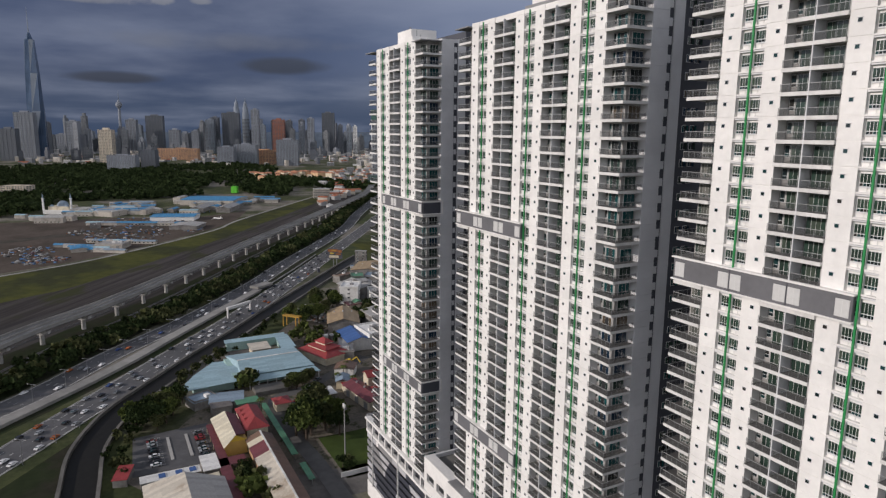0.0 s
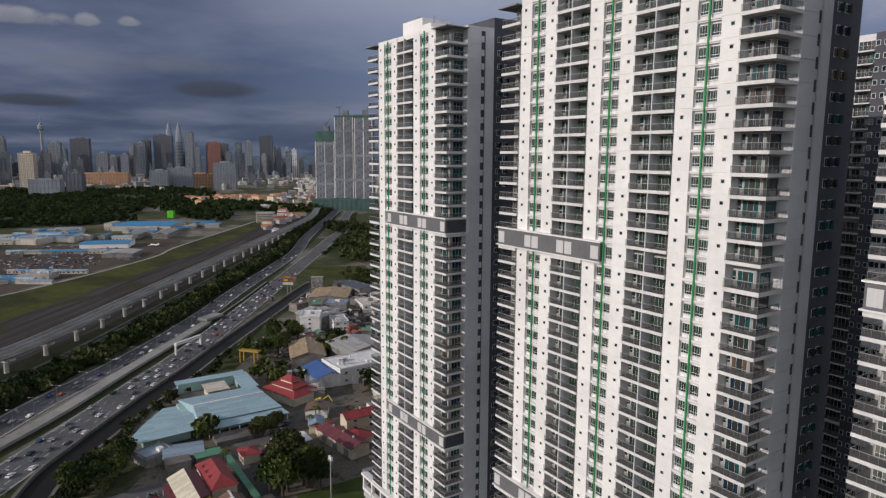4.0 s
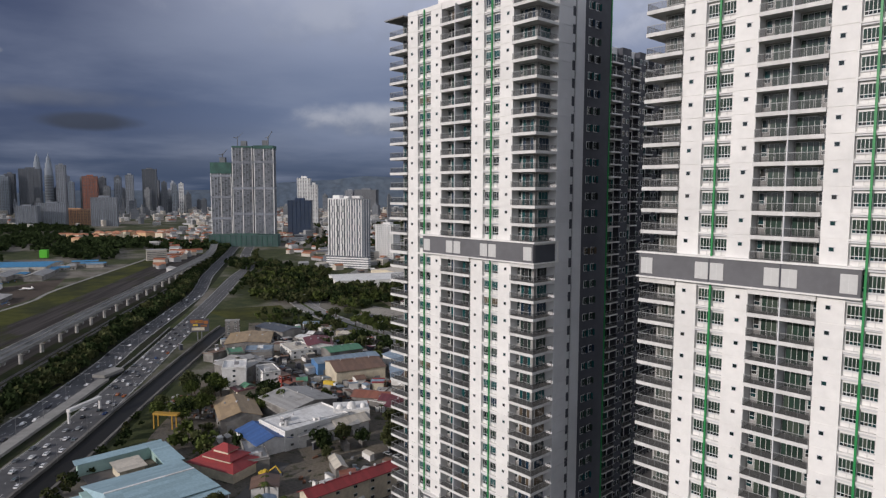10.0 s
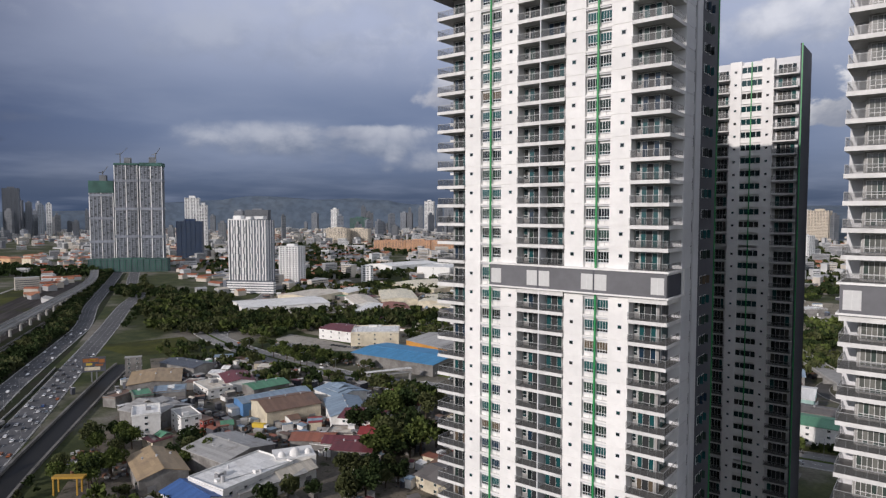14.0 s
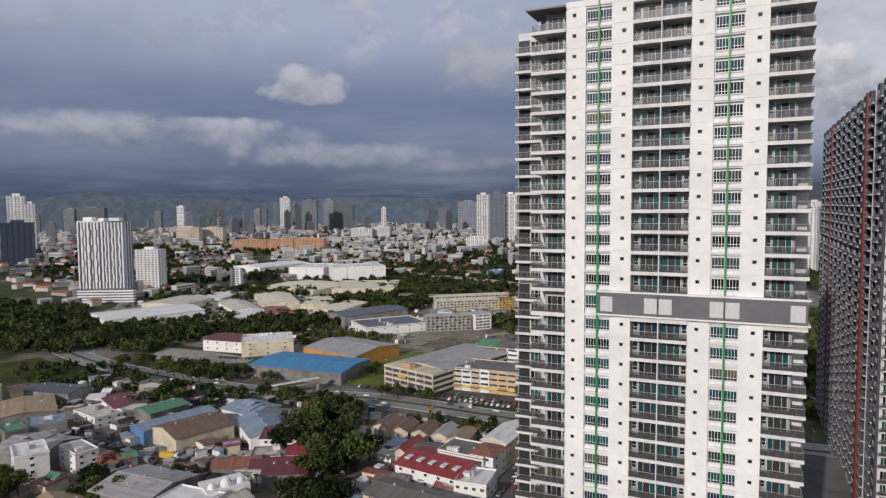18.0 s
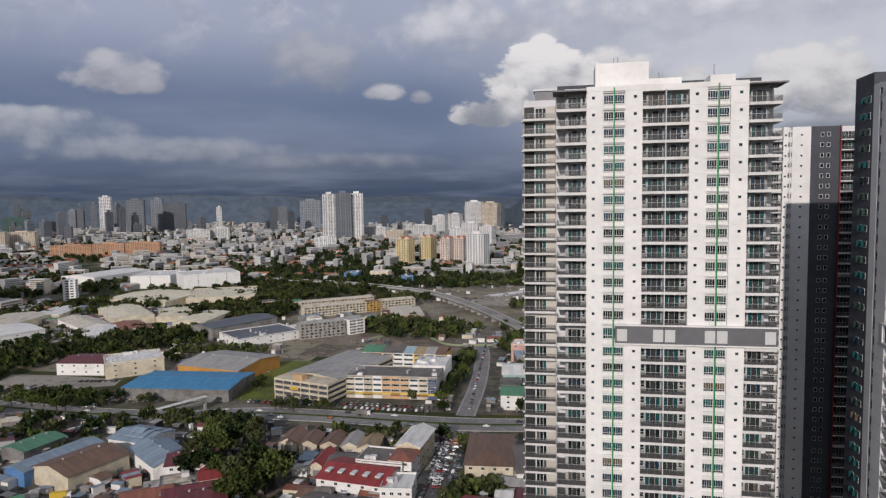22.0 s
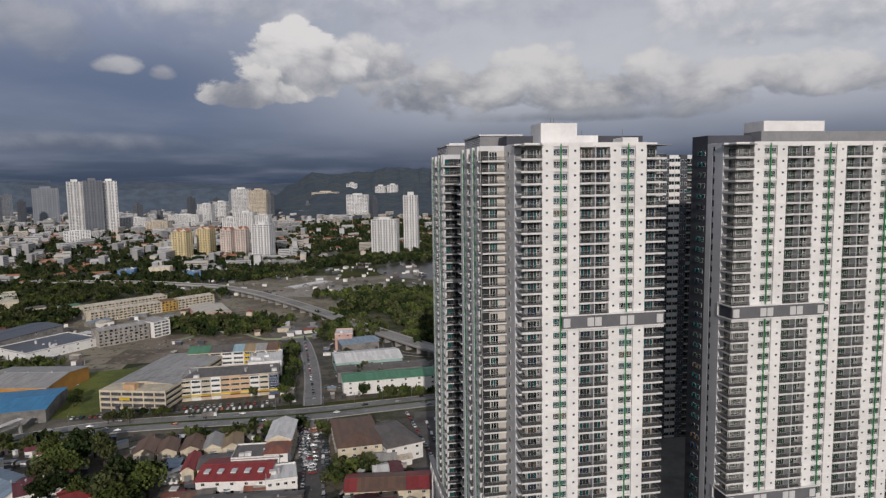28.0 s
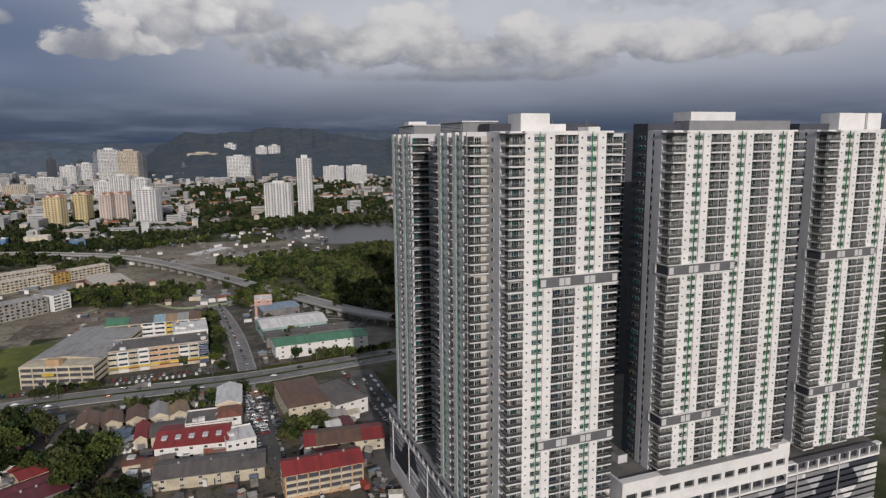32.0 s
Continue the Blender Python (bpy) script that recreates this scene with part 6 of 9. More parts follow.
house("white shophouse with awnings", -278, 239, 14.6, 17.5, 5, 8, "flat", ROOF_PALE, WALL_WHITE, 2, 2.0)
house("garage with a terracotta roof", -315, 227, 6.5, 12.9, 4, 4, "flat", ROOF_TERRA, WALL_GREY, 1, 2.0)
house("white shops with a green roof", -210, 385, 68.6, 21.5, 2, 10, "gable", ROOF_GREEN, WALL_WHITE, 3, 1.5, maxwin=30)
house("long shed with a brown roof", -213, 415, 69.0, 17.6, 3, 8, "gable", ROOF_DIRTY, WALL_GREY, 1, 1.0)
house("pale warehouse with a ribbed roof", -223, 446, 52.5, 32.8, 5, 9, "gable", ROOF_PALE, WALL_TEAL, 1, 2.5)
house("shed with a blue-grey roof", -228, 499, 33.4, 23.8, 12, 9, "gable", ROOF_BLUEGREY, WALL_GREY, 1, 1.5)
house("small pink tower building", -239, 509, 15.3, 18.9, -5, 15, "flat", ROOF_PALE, WALL_PINK, 4, 2.0)
house("pink warehouse with a beige roof", -384, 687, 63.6, 35.6, -72, 9, "gable", ROOF_BEIGE, WALL_PINK, 1, 2.0)
house("block wrapped in blue sheeting", -579, 1080, 24.4, 37.5, 6, 10, "flat", ROOF_BLUEGREY, WALL_BLUE, 1, 2.0)
house("pale windowless block", -523, 1066, 32.8, 22.8, -1, 14, "flat", ROOF_PALE, WALL_CREAM, 1, 2.0)
house("block wrapped in blue sheeting", -460, 1005, 19.7, 27.5, 13, 12, "flat", ROOF_BLUEGREY, WALL_BLUE, 1, 2.0)
house("grey company building", -332, 1129, 72.5, 38.2, -23, 10, "flat", ROOF_GREY, WALL_GREY, 2, 2.0)
house("toll canopy with a white roof", -278, 859, 71.4, 20.9, 45, 6, "flat", ROOF_PALE, WALL_GREY, 1, 2.0)
house("red-roofed school block with balconies", -299, 135, 40.0, 7.4, 89, 10, "gable", ROOF_RED, WALL_CREAM, 3, 2.0)
house("low pavilion with a red roof", -292, 118, 10.0, 11.7, -68, 4, "hip", ROOF_RED, WALL_CREAM, 1, 2.0)
house("hangar with a blue roof", -1257, 192, 96.7, 78.0, 60, 9, "gable", ROOF_BLUEBIG, WALL_STAINED, 1, 2.0)
house("hangar with an arched pale roof", -1149, 156, 21.1, 65.8, 65, 7, "gable", ROOF_GREY, WALL_GREY, 1, 3.0)
house("hangar with an arched pale roof", -1132, 194, 22.1, 66.0, 65, 7, "gable", ROOF_GREY, WALL_GREY, 1, 3.0)
house("site office with a blue roof", -1156, 59, 40.6, 39.8, 132, 6, "gable", ROOF_BLUEBIG, WALL_STAINED, 2, 1.5)
house("site office with a blue roof", -1167, -5, 33.7, 50.6, 89, 6, "gable", ROOF_BLUEBIG, WALL_STAINED, 2, 1.5)
house("long shed with a blue roof", -1050, 103, 61.7, 41.2, 70, 6, "gable", ROOF_BLUEBIG, WALL_WHITE, 1, 1.5)
house("white site office", -1154, 20, 60.8, 52.7, 138, 7, "flat", ROOF_GREY, WALL_STAINED, 2, 2.0)
house("long site hut with a pale roof", -824, 13, 30.2, 22.2, 63, 5, "flat", ROOF_GREY, WALL_STAINED, 1, 2.0)
house("site hut with a blue roof", -817, -19, 20.8, 24.9, 92, 4, "gable", ROOF_BLUEBIG, WALL_STAINED, 1, 1.0)
house("grey shed on the airfield", -949, 108, 36.4, 38.0, 64, 5, "gable", ROOF_GREY, WALL_GREY, 1, 1.5)
house("small dark shed", -1006, -4, 13.0, 24.4, 87, 4, "flat", ROOF_DIRTY, WALL_GREY, 1, 2.0)

# ---- school and community hall, with roofs of their own shapes ----
SCHOOL_WALL = WALL_OCHRE
# block with one cream and one maroon slope
t = thing("school_block", "school block with a cream and a maroon slope", "school", (-275, 43.3, 0), 0)
part("wall", Geo().box(-13.5, -4.6, 0, 12.0, 4.6, 6.2, SCHOOL_WALL), t)
g = Geo()
slope(g, (-15, -6.0, 6.0), (16.5, -5.4, 6.0), (11.5, 0.3, 8.6), (-15, 0.3, 8.6), ROOF_CREAM)
part("cream_slope", g, t, "cream sheet roof slope")
g = Geo()
slope(g, (-15, 0.35, 8.6), (11.5, 0.35, 8.6), (6.5, 5.2, 6.2), (-14, 5.2, 6.2), ROOF_MAROON)
part("maroon_slope", g, t, "maroon sheet roof slope")
part("gable_wall", (lambda q: (q.poly([(12.05, -4.6, 6.0), (12.05, 4.6, 6.0), (12.05, 0.3, 8.4)], WALL_YELLOW), q)[1])(Geo()), t, "yellow gable wall")
for i in range(6):
    part("window", shared("house_window", house_window), t, place=(-11 + i * 4.2, -4.6, 3.8))
# red tiled block with dormers
t = thing("school_block", "school block with a red tiled hipped roof", "school", (-284, 54.0, 0), 0)
part("wall", Geo().box(-11, -4.5, 0, 13, 4.5, 6.2, WALL_CREAM), t)
g = Geo()
g.hip(-11, -4.5, 6.2, 13, 4.5, 3.6, ROOF_RED)
part("roof", g, t)
for i in range(3):
    g = Geo()
    g.gable(-6 + i * 5, -3.6, 7.4, -4.2 + i * 5, -1.2, 0.8, ROOF_RED, WALL_WHITE, 0.2, "y", 0.12)
    part("dormer", g, t)
# long wing: a stained beige slope with mauve and cream ends, and a brown slope
t = thing("school_wing", "long school wing with beige and brown slopes", "school", (-235, 52.5, 0), 0)
part("wall", Geo().box(-27.5, -4.2, 0, 31, 4.6, 6.0, WALL_PEACH), t)
for x0, x1, m, nm in ((-29, -24.5, ROOF_BROWN, "brown end slope"), (-24.5, -20, ROOF_CREAM, "cream roof bay"), (-20, -10, ROOF_MAROON, "mauve roof bay"), (-10, 33, ROOF_BEIGE, "rust-stained beige slope")):
    g = Geo()
    slope(g, (x0, -5.4, 5.8), (x1, -5.4, 5.8), (x1, 0.9, 8.2), (x0, 0.9, 8.2), m)
    part("roof_bay", g, t, nm)
g = Geo()
slope(g, (-29, 0.95, 8.2), (33, 0.95, 8.2), (33, 6.0, 5.8), (-29, 6.0, 5.8), ROOF_BROWN)
part("brown_slope", g, t, "dark brown sheet slope")
part("ridge_cap", Geo().box(-29, 0.6, 8.2, 33, 1.3, 8.42, ROOF_PALE), t)
for i in range(12):
    part("window", shared("house_window", house_window), t, place=(-25 + i * 4.8, -4.2, 3.6))
for x0, y0, x1, y1 in ((-289, 35.2, -254, 38.6), (-254.6, 35.0, -248.0, 45.0), (-254, 34.2, -215, 38.4)):
    t = thing("covered_walkway", "covered walkway with a maroon sheet roof", "walkway", (0, 0, 0))
    part("roof", Geo().box(x0, y0, 3.8, x1, y1, 4.0, ROOF_MAROON), t)
    for i in range(5):
        for y in (y0 + 0.4, y1 - 0.4):
            part("post", Geo().box(x0 + 0.6 + (x1 - x0 - 1.2) * i / 4 - 0.12, y - 0.12, 0, x0 + 0.6 + (x1 - x0 - 1.2) * i / 4 + 0.12, y + 0.12, 3.8, WALL_CREAM), t)
# assembly hall
t = thing("assembly_hall", "assembly hall with a pale grey-beige hipped roof", "hall", (-222, 20.5, 0), 0)
part("wall", Geo().box(-15, -12.5, 0, 18, 12.0, 8.0, WALL_CREAM), t)
g = Geo()
slope(g, (-17, -14, 7.8), (20, -14, 7.8), (20, 0, 12.0), (-13, 0, 12.0), ROOF_BEIGE)
slope(g, (-13, 0, 12.0), (20, 0, 12.0), (20, 13.4, 7.8), (-11, 13.4, 7.8), ROOF_GREY)
slope(g, (-17, -14, 7.8), (-13, 0, 12.0), (-11, 13.4, 7.8), (-16, 4, 7.8), ROOF_GREY)
part("roof", g, t)
house("row of white parked vans under a sheet roof", -252, 17, 5.0, 21.0, 0, 3.2, "flat", ROOF_PALE, WALL_GREY)
house("low grey canopy beside the school yard", -253.6, 31.5, 13.0, 5.8, 0, 4, "flat", ROOF_PALE, WALL_GREY)
for y in (14, 20, 25):
    whole("awning", Geo().box(-1.6, -1.2, 0, 1.6, 1.2, 0.25, ROOF_BLUE), "small blue awning on the shed roof", "awning", (-252, y, 3.5))

# community hall: two light blue bars round a court, a lean-to, a wing
t = thing("community_hall", "community hall with light blue roofs round a court", "hall", (0, 0, 0))
part("wall", Geo().box(-366, 56, 0, -338, 96, 6.5, WALL_TEAL), t)
g = Geo()
slope(g, (-336, 60, 6.2), (-336, 99, 6.2), (-352, 95, 9.4), (-352, 61, 9.4), ROOF_SKY)
slope(g, (-352, 61, 9.4), (-352, 95, 9.4), (-372, 97, 6.2), (-372, 58, 6.2), ROOF_SKY)
slope(g, (-336, 99, 6.2), (-372, 97, 6.2), (-352, 95, 9.4), (-352, 95, 9.4), ROOF_SKY)
slope(g, (-372, 58, 6.2), (-336, 60, 6.2), (-352, 61, 9.4), (-352, 61, 9.4), ROOF_SKY)
part("main_roof", g, t)
part("ridge_cap", Geo().box(-352.5, 61, 9.3, -351.5, 95, 9.6, ROOF_PALE), t)
g = Geo()
slope(g, (-331, 62, 4.2), (-331, 101, 4.2), (-336.2, 99, 5.6), (-336.2, 60, 5.6), ROOF_SKY)
part("lean_to", g, t)
for i in range(9):
    part("post", Geo().box(-331.6, 63 + i * 4.6, 0, -331.2, 63.4 + i * 4.6, 4.0, WALL_WHITE), t)
g = Geo()
slope(g, (-330, 27, 5.2), (-333, 62, 5.2), (-347, 60, 7.2), (-346, 38, 7.2), ROOF_SKY)
slope(g, (-346, 38, 7.2), (-347, 60, 7.2), (-366, 61, 5.2), (-367, 50, 5.2), ROOF_SKY)
slope(g, (-330, 27, 5.2), (-346, 38, 7.2), (-367, 50, 5.2), (-352, 40, 5.2), ROOF_SKY)
part("wing_roof", g, t)
part("wing_wall", Geo().box(-362, 47, 0, -336, 56, 5.0, WALL_TEAL), t)
part("wing_wall", Geo().box(-347, 36, 0, -334, 47, 5.0, WALL_TEAL), t)
part("court_wall", Geo().box(-396, 64, 0, -372.2, 84, 0.3, ROOF_DIRTY), t)
g = Geo()
slope(g, (-397, 62, 5.4), (-397, 99, 5.4), (-401, 99, 6.4), (-401, 62, 6.4), ROOF_SKY)
slope(g, (-372, 90, 6.0), (-372, 99, 6.0), (-398, 100, 6.0), (-398, 92, 6.0), ROOF_SKY)
slope(g, (-380, 74, 4.4), (-380, 86, 4.4), (-392, 86, 5.2), (-392, 74, 5.2), ROOF_BEIGE)
part("rear_roof", g, t)
part("rear_wall", Geo().box(-400, 63, 0, -397.4, 98, 5.4, WALL_TEAL), t)
part("rear_wall", Geo().box(-398, 93, 0, -372.5, 98, 5.6, WALL_TEAL), t)
part("court_shed", Geo().box(-391, 75, 0, -381, 85, 4.4, WALL_CREAM), t)
whole("gate_pavilion", Geo().box(-5, -8, 0, 5, 8, 2.2, OLDCONC), "grey stone gate pavilion with steps", "pavilion", (-325, 72, 0))
house("canopy with a bright green sheet roof", -308, 57, 6.4, 10.4, 0, 4, "flat", ROOF_GREEN, WALL_GREY)
house("shed with a faded blue sheet roof", -317, 49, 12, 15, -10, 4, "gable", ROOF_BLUEGREY, WALL_GREY, 1, 1.2)
house("shed with a faded blue-grey sheet roof", -322, 38, 10, 12, 20, 4, "flat", ROOF_BLUEGREY, WALL_GREY)
house("low shed with a dark weathered roof", -309, 45, 8, 9, 0, 4, "flat", ROOF_DIRTY, WALL_GREY)
house("house with a maroon metal roof", -291, 111, 27, 9, 8, 5, "gable", ROOF_MAROON, WALL_CREAM, 1, 1.6)
house("small house with a red tiled roof", -301, 72, 8, 7, 0, 4, "hip", ROOF_RED, WALL_CREAM, 1, 1.6)
house("small house with a pale sheet roof", -302, 95, 10, 7, 0, 4, "flat", ROOF_PALE, WALL_GREY)
t = thing("covered_walkway", "long green-roofed covered walkway beside the lane", "walkway", (0, 0, 0))
part("roof", Geo().box(-303, 62.2, 3.2, -246, 64.8, 3.4, ROOF_GREEN), t)
for i in range(10):
    part("post", Geo().box(-302 + i * 6.1, 63.3, 0, -301.8 + i * 6.1, 63.5, 3.2, STEEL), t)
whole("shelter", Geo().box(-7, -1.2, 2.6, 7, 1.2, 2.9, ROOF_GREEN).box(-6.8, -0.2, 0, -6.5, 0.2, 2.6, STEEL).box(6.5, -0.2, 0, 6.8, 0.2, 2.6, STEEL), "green-roofed shelter beside the lane", "shelter", (-232, 64.4, 0))
LOTLINE = Geo()
for i in range(14):
    LOTLINE.box(-294 + i * 2.0, 30.0, 0.06, -293.88 + i * 2.0, 34.6, 0.072, PAINTLINE)
    LOTLINE.box(-294 + i * 2.0, 12.0, 0.06, -293.88 + i * 2.0, 16.6, 0.072, PAINTLINE)
whole("bay_lines", LOTLINE, "faded white parking bay lines", "road marking", kind="stuff")
for y in (19.5, 27.0):
    whole("planting_kerb", Geo().box(-292, y - 0.6, 0.0, -270, y + 0.6, 0.35, KERB), "long concrete kerb in the parking yard", "kerb", kind="structure")
boundary = Geo()
for q in ((-226, 76, -225.6, 128), (-258, 128, -226, 128.4)):
    boundary.box(q[0], q[1], 0, q[2], q[3], 2.0, WALL_WHITE)
whole("boundary_wall", boundary, "white boundary wall of the sports lawn", "wall", kind="structure")

# ---- yards, lots, small sheds ----
def yard_material(name, a, b, c, scale):
    m = bpy.data.materials.new(name)
    m.use_nodes = True
    n = Tree(m.node_tree)
    p = n.add("ShaderNodeNewGeometry").outputs["Position"]
    big, mid, fine = n.noise(p, scale, 5.0, 0.6), n.noise(p, scale * 6, 5.0, 0.65), n.noise(p, 0.8, 3.0, 0.6)
    col = n.mix(n.step(big, 0.42, 0.58), rgb(*a), rgb(*b))
    col = n.mix(n.step(mid, 0.52, 0.66), col, rgb(*c))
    col = n.mix(n.step(fine, 0.3, 0.7), n.mix(1.0, col, rgb(0.7, 0.7, 0.7), "MULTIPLY"), col)
    s = n.add("ShaderNodeBsdfPrincipled", {"Base Color": col, "Roughness": 0.92, "Specular IOR Level": 0.25})
    n.link(s.outputs[0], n.add("ShaderNodeOutputMaterial").inputs[0])
    return m


YARD2 = yard_material("shop_yard", (0.19, 0.165, 0.13), (0.10, 0.095, 0.085), (0.075, 0.09, 0.035), 0.06)
YARD = yard_material("yard_dirt", (0.205, 0.175, 0.135), (0.14, 0.125, 0.105), (0.055, 0.060, 0.028), 0.03)
SITE = yard_material("churned_soil", (0.26, 0.22, 0.17), (0.15, 0.122, 0.095), (0.33, 0.28, 0.21), 0.022)
MEADOW = yard_material("rough_meadow", (0.175, 0.205, 0.042), (0.11, 0.14, 0.034), (0.19, 0.175, 0.07), 0.04)
DRY = yard_material("dry_ground", (0.33, 0.29, 0.22), (0.23, 0.20, 0.155), (0.085, 0.105, 0.036), 0.025)
LOT = yard_material("concrete_lot", (0.40, 0.37, 0.32), (0.32, 0.295, 0.26), (0.22, 0.20, 0.17), 0.02)
JUNK = [surface("junk_" + k, c, 0.8, grain=1.5, amount=0.4) for k, c in (("rust", (0.20, 0.09, 0.05)), ("grey", (0.22, 0.22, 0.22)), ("pale", (0.45, 0.44, 0.42)), ("dark", (0.06, 0.06, 0.06)))]

patch("yards", "worn yards of dirt and concrete between the workshops", [(-655, 268), (-612, 246), (-540, 190), (-470, 136), (-425, 102), (-370, 70), (-330, 45), (-262, 0), (-212, 30), (-212, 150), (-200, 320), (-380, 332), (-470, 318), (-600, 330)], YARD, 0.02)
patch("yards", "worn yards around the shop rows", [(-420, 362), (-212, 362), (-190, 470), (-225, 560), (-300, 560), (-420, 480)], YARD2, 0.025)
patch("yards", "dirt yards of the factory quarter", [(-900, 520), (-640, 420), (-520, 420), (-420, 480), (-420, 620), (-560, 760), (-900, 780)], DRY, 0.015)
patch("yards", "dry ground and grass between the flats and the toll plaza", [(-420, 621), (-300, 610), (-180, 800), (-150, 960), (-330, 1000), (-559, 800), (-559, 761)], DRY, 0.012)
patch("lot", "empty concrete lot with stains", [(-648, 408), (-612, 410), (-570, 408), (-545, 404), (-540, 390), (-596, 362), (-640, 384)], LOT, 0.035)
patch("lot", "bare site behind a green fence", [(-440, 500), (-330, 490), (-296, 540), (-320, 610), (-430, 600)], SITE, 0.04)
patch("lot", "bare parking lot of pale earth", [(-274, 256), (-256, 256), (-252, 335), (-272, 335)], LOT, 0.05)
patch("lot", "grey school parking yard", [(-298, 6), (-262, 4), (-262, 37), (-300, 37)], ASPHALT, 0.05)
patch("lot", "asphalt apron beside the podium", [(-212, 60), (-235, 60), (-225, 150), (-200, 330), (-185, 330), (-185, 190), (-212, 190)], PAVING, 0.045)
patch("lawn", "dark green sports lawn", [(-262, 78), (-224, 78), (-224, 128), (-262, 128)], GRASS, 0.045)
patch("lawn", "bright grass slope by the highway", [(-745, 262), (-668, 262), (-660, 318), (-720, 336)], FIELD, 0.045)
patch("lawn", "overgrown grass beside the car park", [(-456, 368), (-404, 368), (-398, 484), (-446, 478)], MEADOW, 0.045)
patch("lawn", "grass strip under the power line", [(-235, 940), (-170, 960), (-150, 1700), (-215, 1700)], FIELD, 0.045)
patch("lot", "toll plaza apron", [(-340, 800), (-150, 770), (-90, 830), (-300, 900)], LOT, 0.035)

fence = Geo()
FENCE_LINE = smooth_line(v3([(-400, 565), (-373, 596), (-340, 590), (-310, 556), (-262, 560)]))
ribbon(fence, FENCE_LINE, -0.1, 0.1, 0.0, 1.9, surface("pale_green_hoarding", (0.26, 0.31, 0.20), 0.8, grain=0.3, amount=0.2))
whole("site_fence", fence, "pale green hoarding round a bare site", "fence")

scatter = random.Random(17)
SHED_ROOFS = (ROOF_GREY, ROOF_DIRTY, ROOF_RUST, ROOF_BEIGE, ROOF_BLUEGREY, ROOF_BROWN, ROOF_MAROON, ROOF_PALE, ROOF_GREEN, ROOF_RED)
SHED_WORDS = ("grey", "weathered", "rusted", "beige", "blue-grey", "brown", "maroon", "pale", "green", "red")


def sheds(x0, y0, x1, y1, n, lo=5, hi=14, turn=0):
    for _ in range(n):
        i = scatter.randrange(len(SHED_ROOFS))
        w, d, h = scatter.uniform(lo, hi), scatter.uniform(lo, hi) * 0.8, scatter.uniform(3, 5.5)
        x, y = scatter.uniform(x0, x1), scatter.uniform(y0, y1)
        t = thing("shed", "small shed with a %s sheet roof" % SHED_WORDS[i], "shed", (x, y, 0), turn + scatter.choice((0, 90, 12, -10)), "small sheds")
        part("wall", Geo().box(-w / 2, -d / 2, 0, w / 2, d / 2, h, scatter.choice((WALL_GREY, WALL_WHITE, WALL_CREAM))), t)
        g = Geo()
        if scatter.random() < 0.6:
            g.gable(-w / 2, -d / 2, h, w / 2, d / 2, 1.3, SHED_ROOFS[i], WALL_GREY, 0.5)
        else:
            g.box(-w / 2 - 0.5, -d / 2 - 0.5, h, w / 2 + 0.5, d / 2 + 0.5, h + 0.2, SHED_ROOFS[i])
        part("roof", g, t)


sheds(-600, 215, -500, 300, 16, turn=40)
sheds(-470, 195, -400, 235, 9, turn=60)
sheds(-430, 275, -385, 312, 7, turn=20)
sheds(-345, 258, -280, 285, 9)
sheds(-330, 222, -270, 238, 5)
sheds(-250, 200, -215, 262, 6)
sheds(-395, 205, -350, 245, 7, turn=20)
sheds(-330, 560, -250, 620, 9)
sheds(-460, 640, -330, 720, 10, 6, 14)
sheds(-250, 420, -195, 480, 5)
sheds(-340, 100, -300, 150, 6, turn=-20)
sheds(-470, 150, -430, 170, 3)
sheds(-900, 600, -560, 760, 26, 10, 26, 20)
sheds(-640, 600, -480, 780, 14, 10, 24, 40)

junk = Geo()
for cx, cy, rx, ry, k in ((-455, 135, 26, 12, 140), (-410, 215, 26, 12, 150), (-440, 205, 14, 10, 80), (-480, 210, 16, 10, 80), (-580, 355, 26, 10, 120), (-420, 240, 8, 14, 50), (-262, 290, 5, 22, 40), (-530, 370, 16, 8, 70), (-218, 168, 8, 16, 60)):
    for _ in range(k):
        a, r = scatter.uniform(0, 6.28), math.sqrt(scatter.random())
        s = scatter.uniform(0.4, 1.6)
        Geo().box(-s, -s * 0.6, 0, s, s * 0.6, s * scatter.uniform(0.3, 1.1), scatter.choice(JUNK)).into(junk, pose(cx + rx * r * math.cos(a), cy + ry * r * math.sin(a), 0.02, 0, 0, scatter.uniform(0, 180)))
whole("scrap_heaps", junk, "heaps of rusty scrap and yard clutter", "scrap", kind="stuff")

# ---- site huts and sheds on the airfield ----
HUT_ROOFS = (ROOF_BLUEBIG, ROOF_GREY, ROOF_BLUEGREY, ROOF_BLUEBIG, ROOF_GREY, ROOF_SKY)
HUT_WORDS = ("blue", "white", "blue-grey", "blue", "white", "light blue")


def hut(x, y, w, d, h, turn, i):
    t = thing("site_hut", "long site hut with a %s sheet roof" % HUT_WORDS[i % 6], "hut", (x, y, 0), turn, "site huts")
    part("wall", Geo().box(-w / 2, -d / 2, 0, w / 2, d / 2, h, WALL_STAINED if i % 3 else WALL_GREY), t)
    g = Geo()
    g.gable(-w / 2, -d / 2, h, w / 2, d / 2, 1.2, HUT_ROOFS[i % 6], WALL_STAINED, 0.5)
    part("roof", g, t)
    g = Geo() if w > 25 else None
    for k in range(int(w / 5) if g else 0):
        g.box(-w / 2 + 1.5 + k * 5, -d / 2 - 0.06, 1.0, -w / 2 + 3.3 + k * 5, -d / 2 + 0.05, 2.3, PANE)
    if g:
        part("window_row", g, t, kind="stuff")


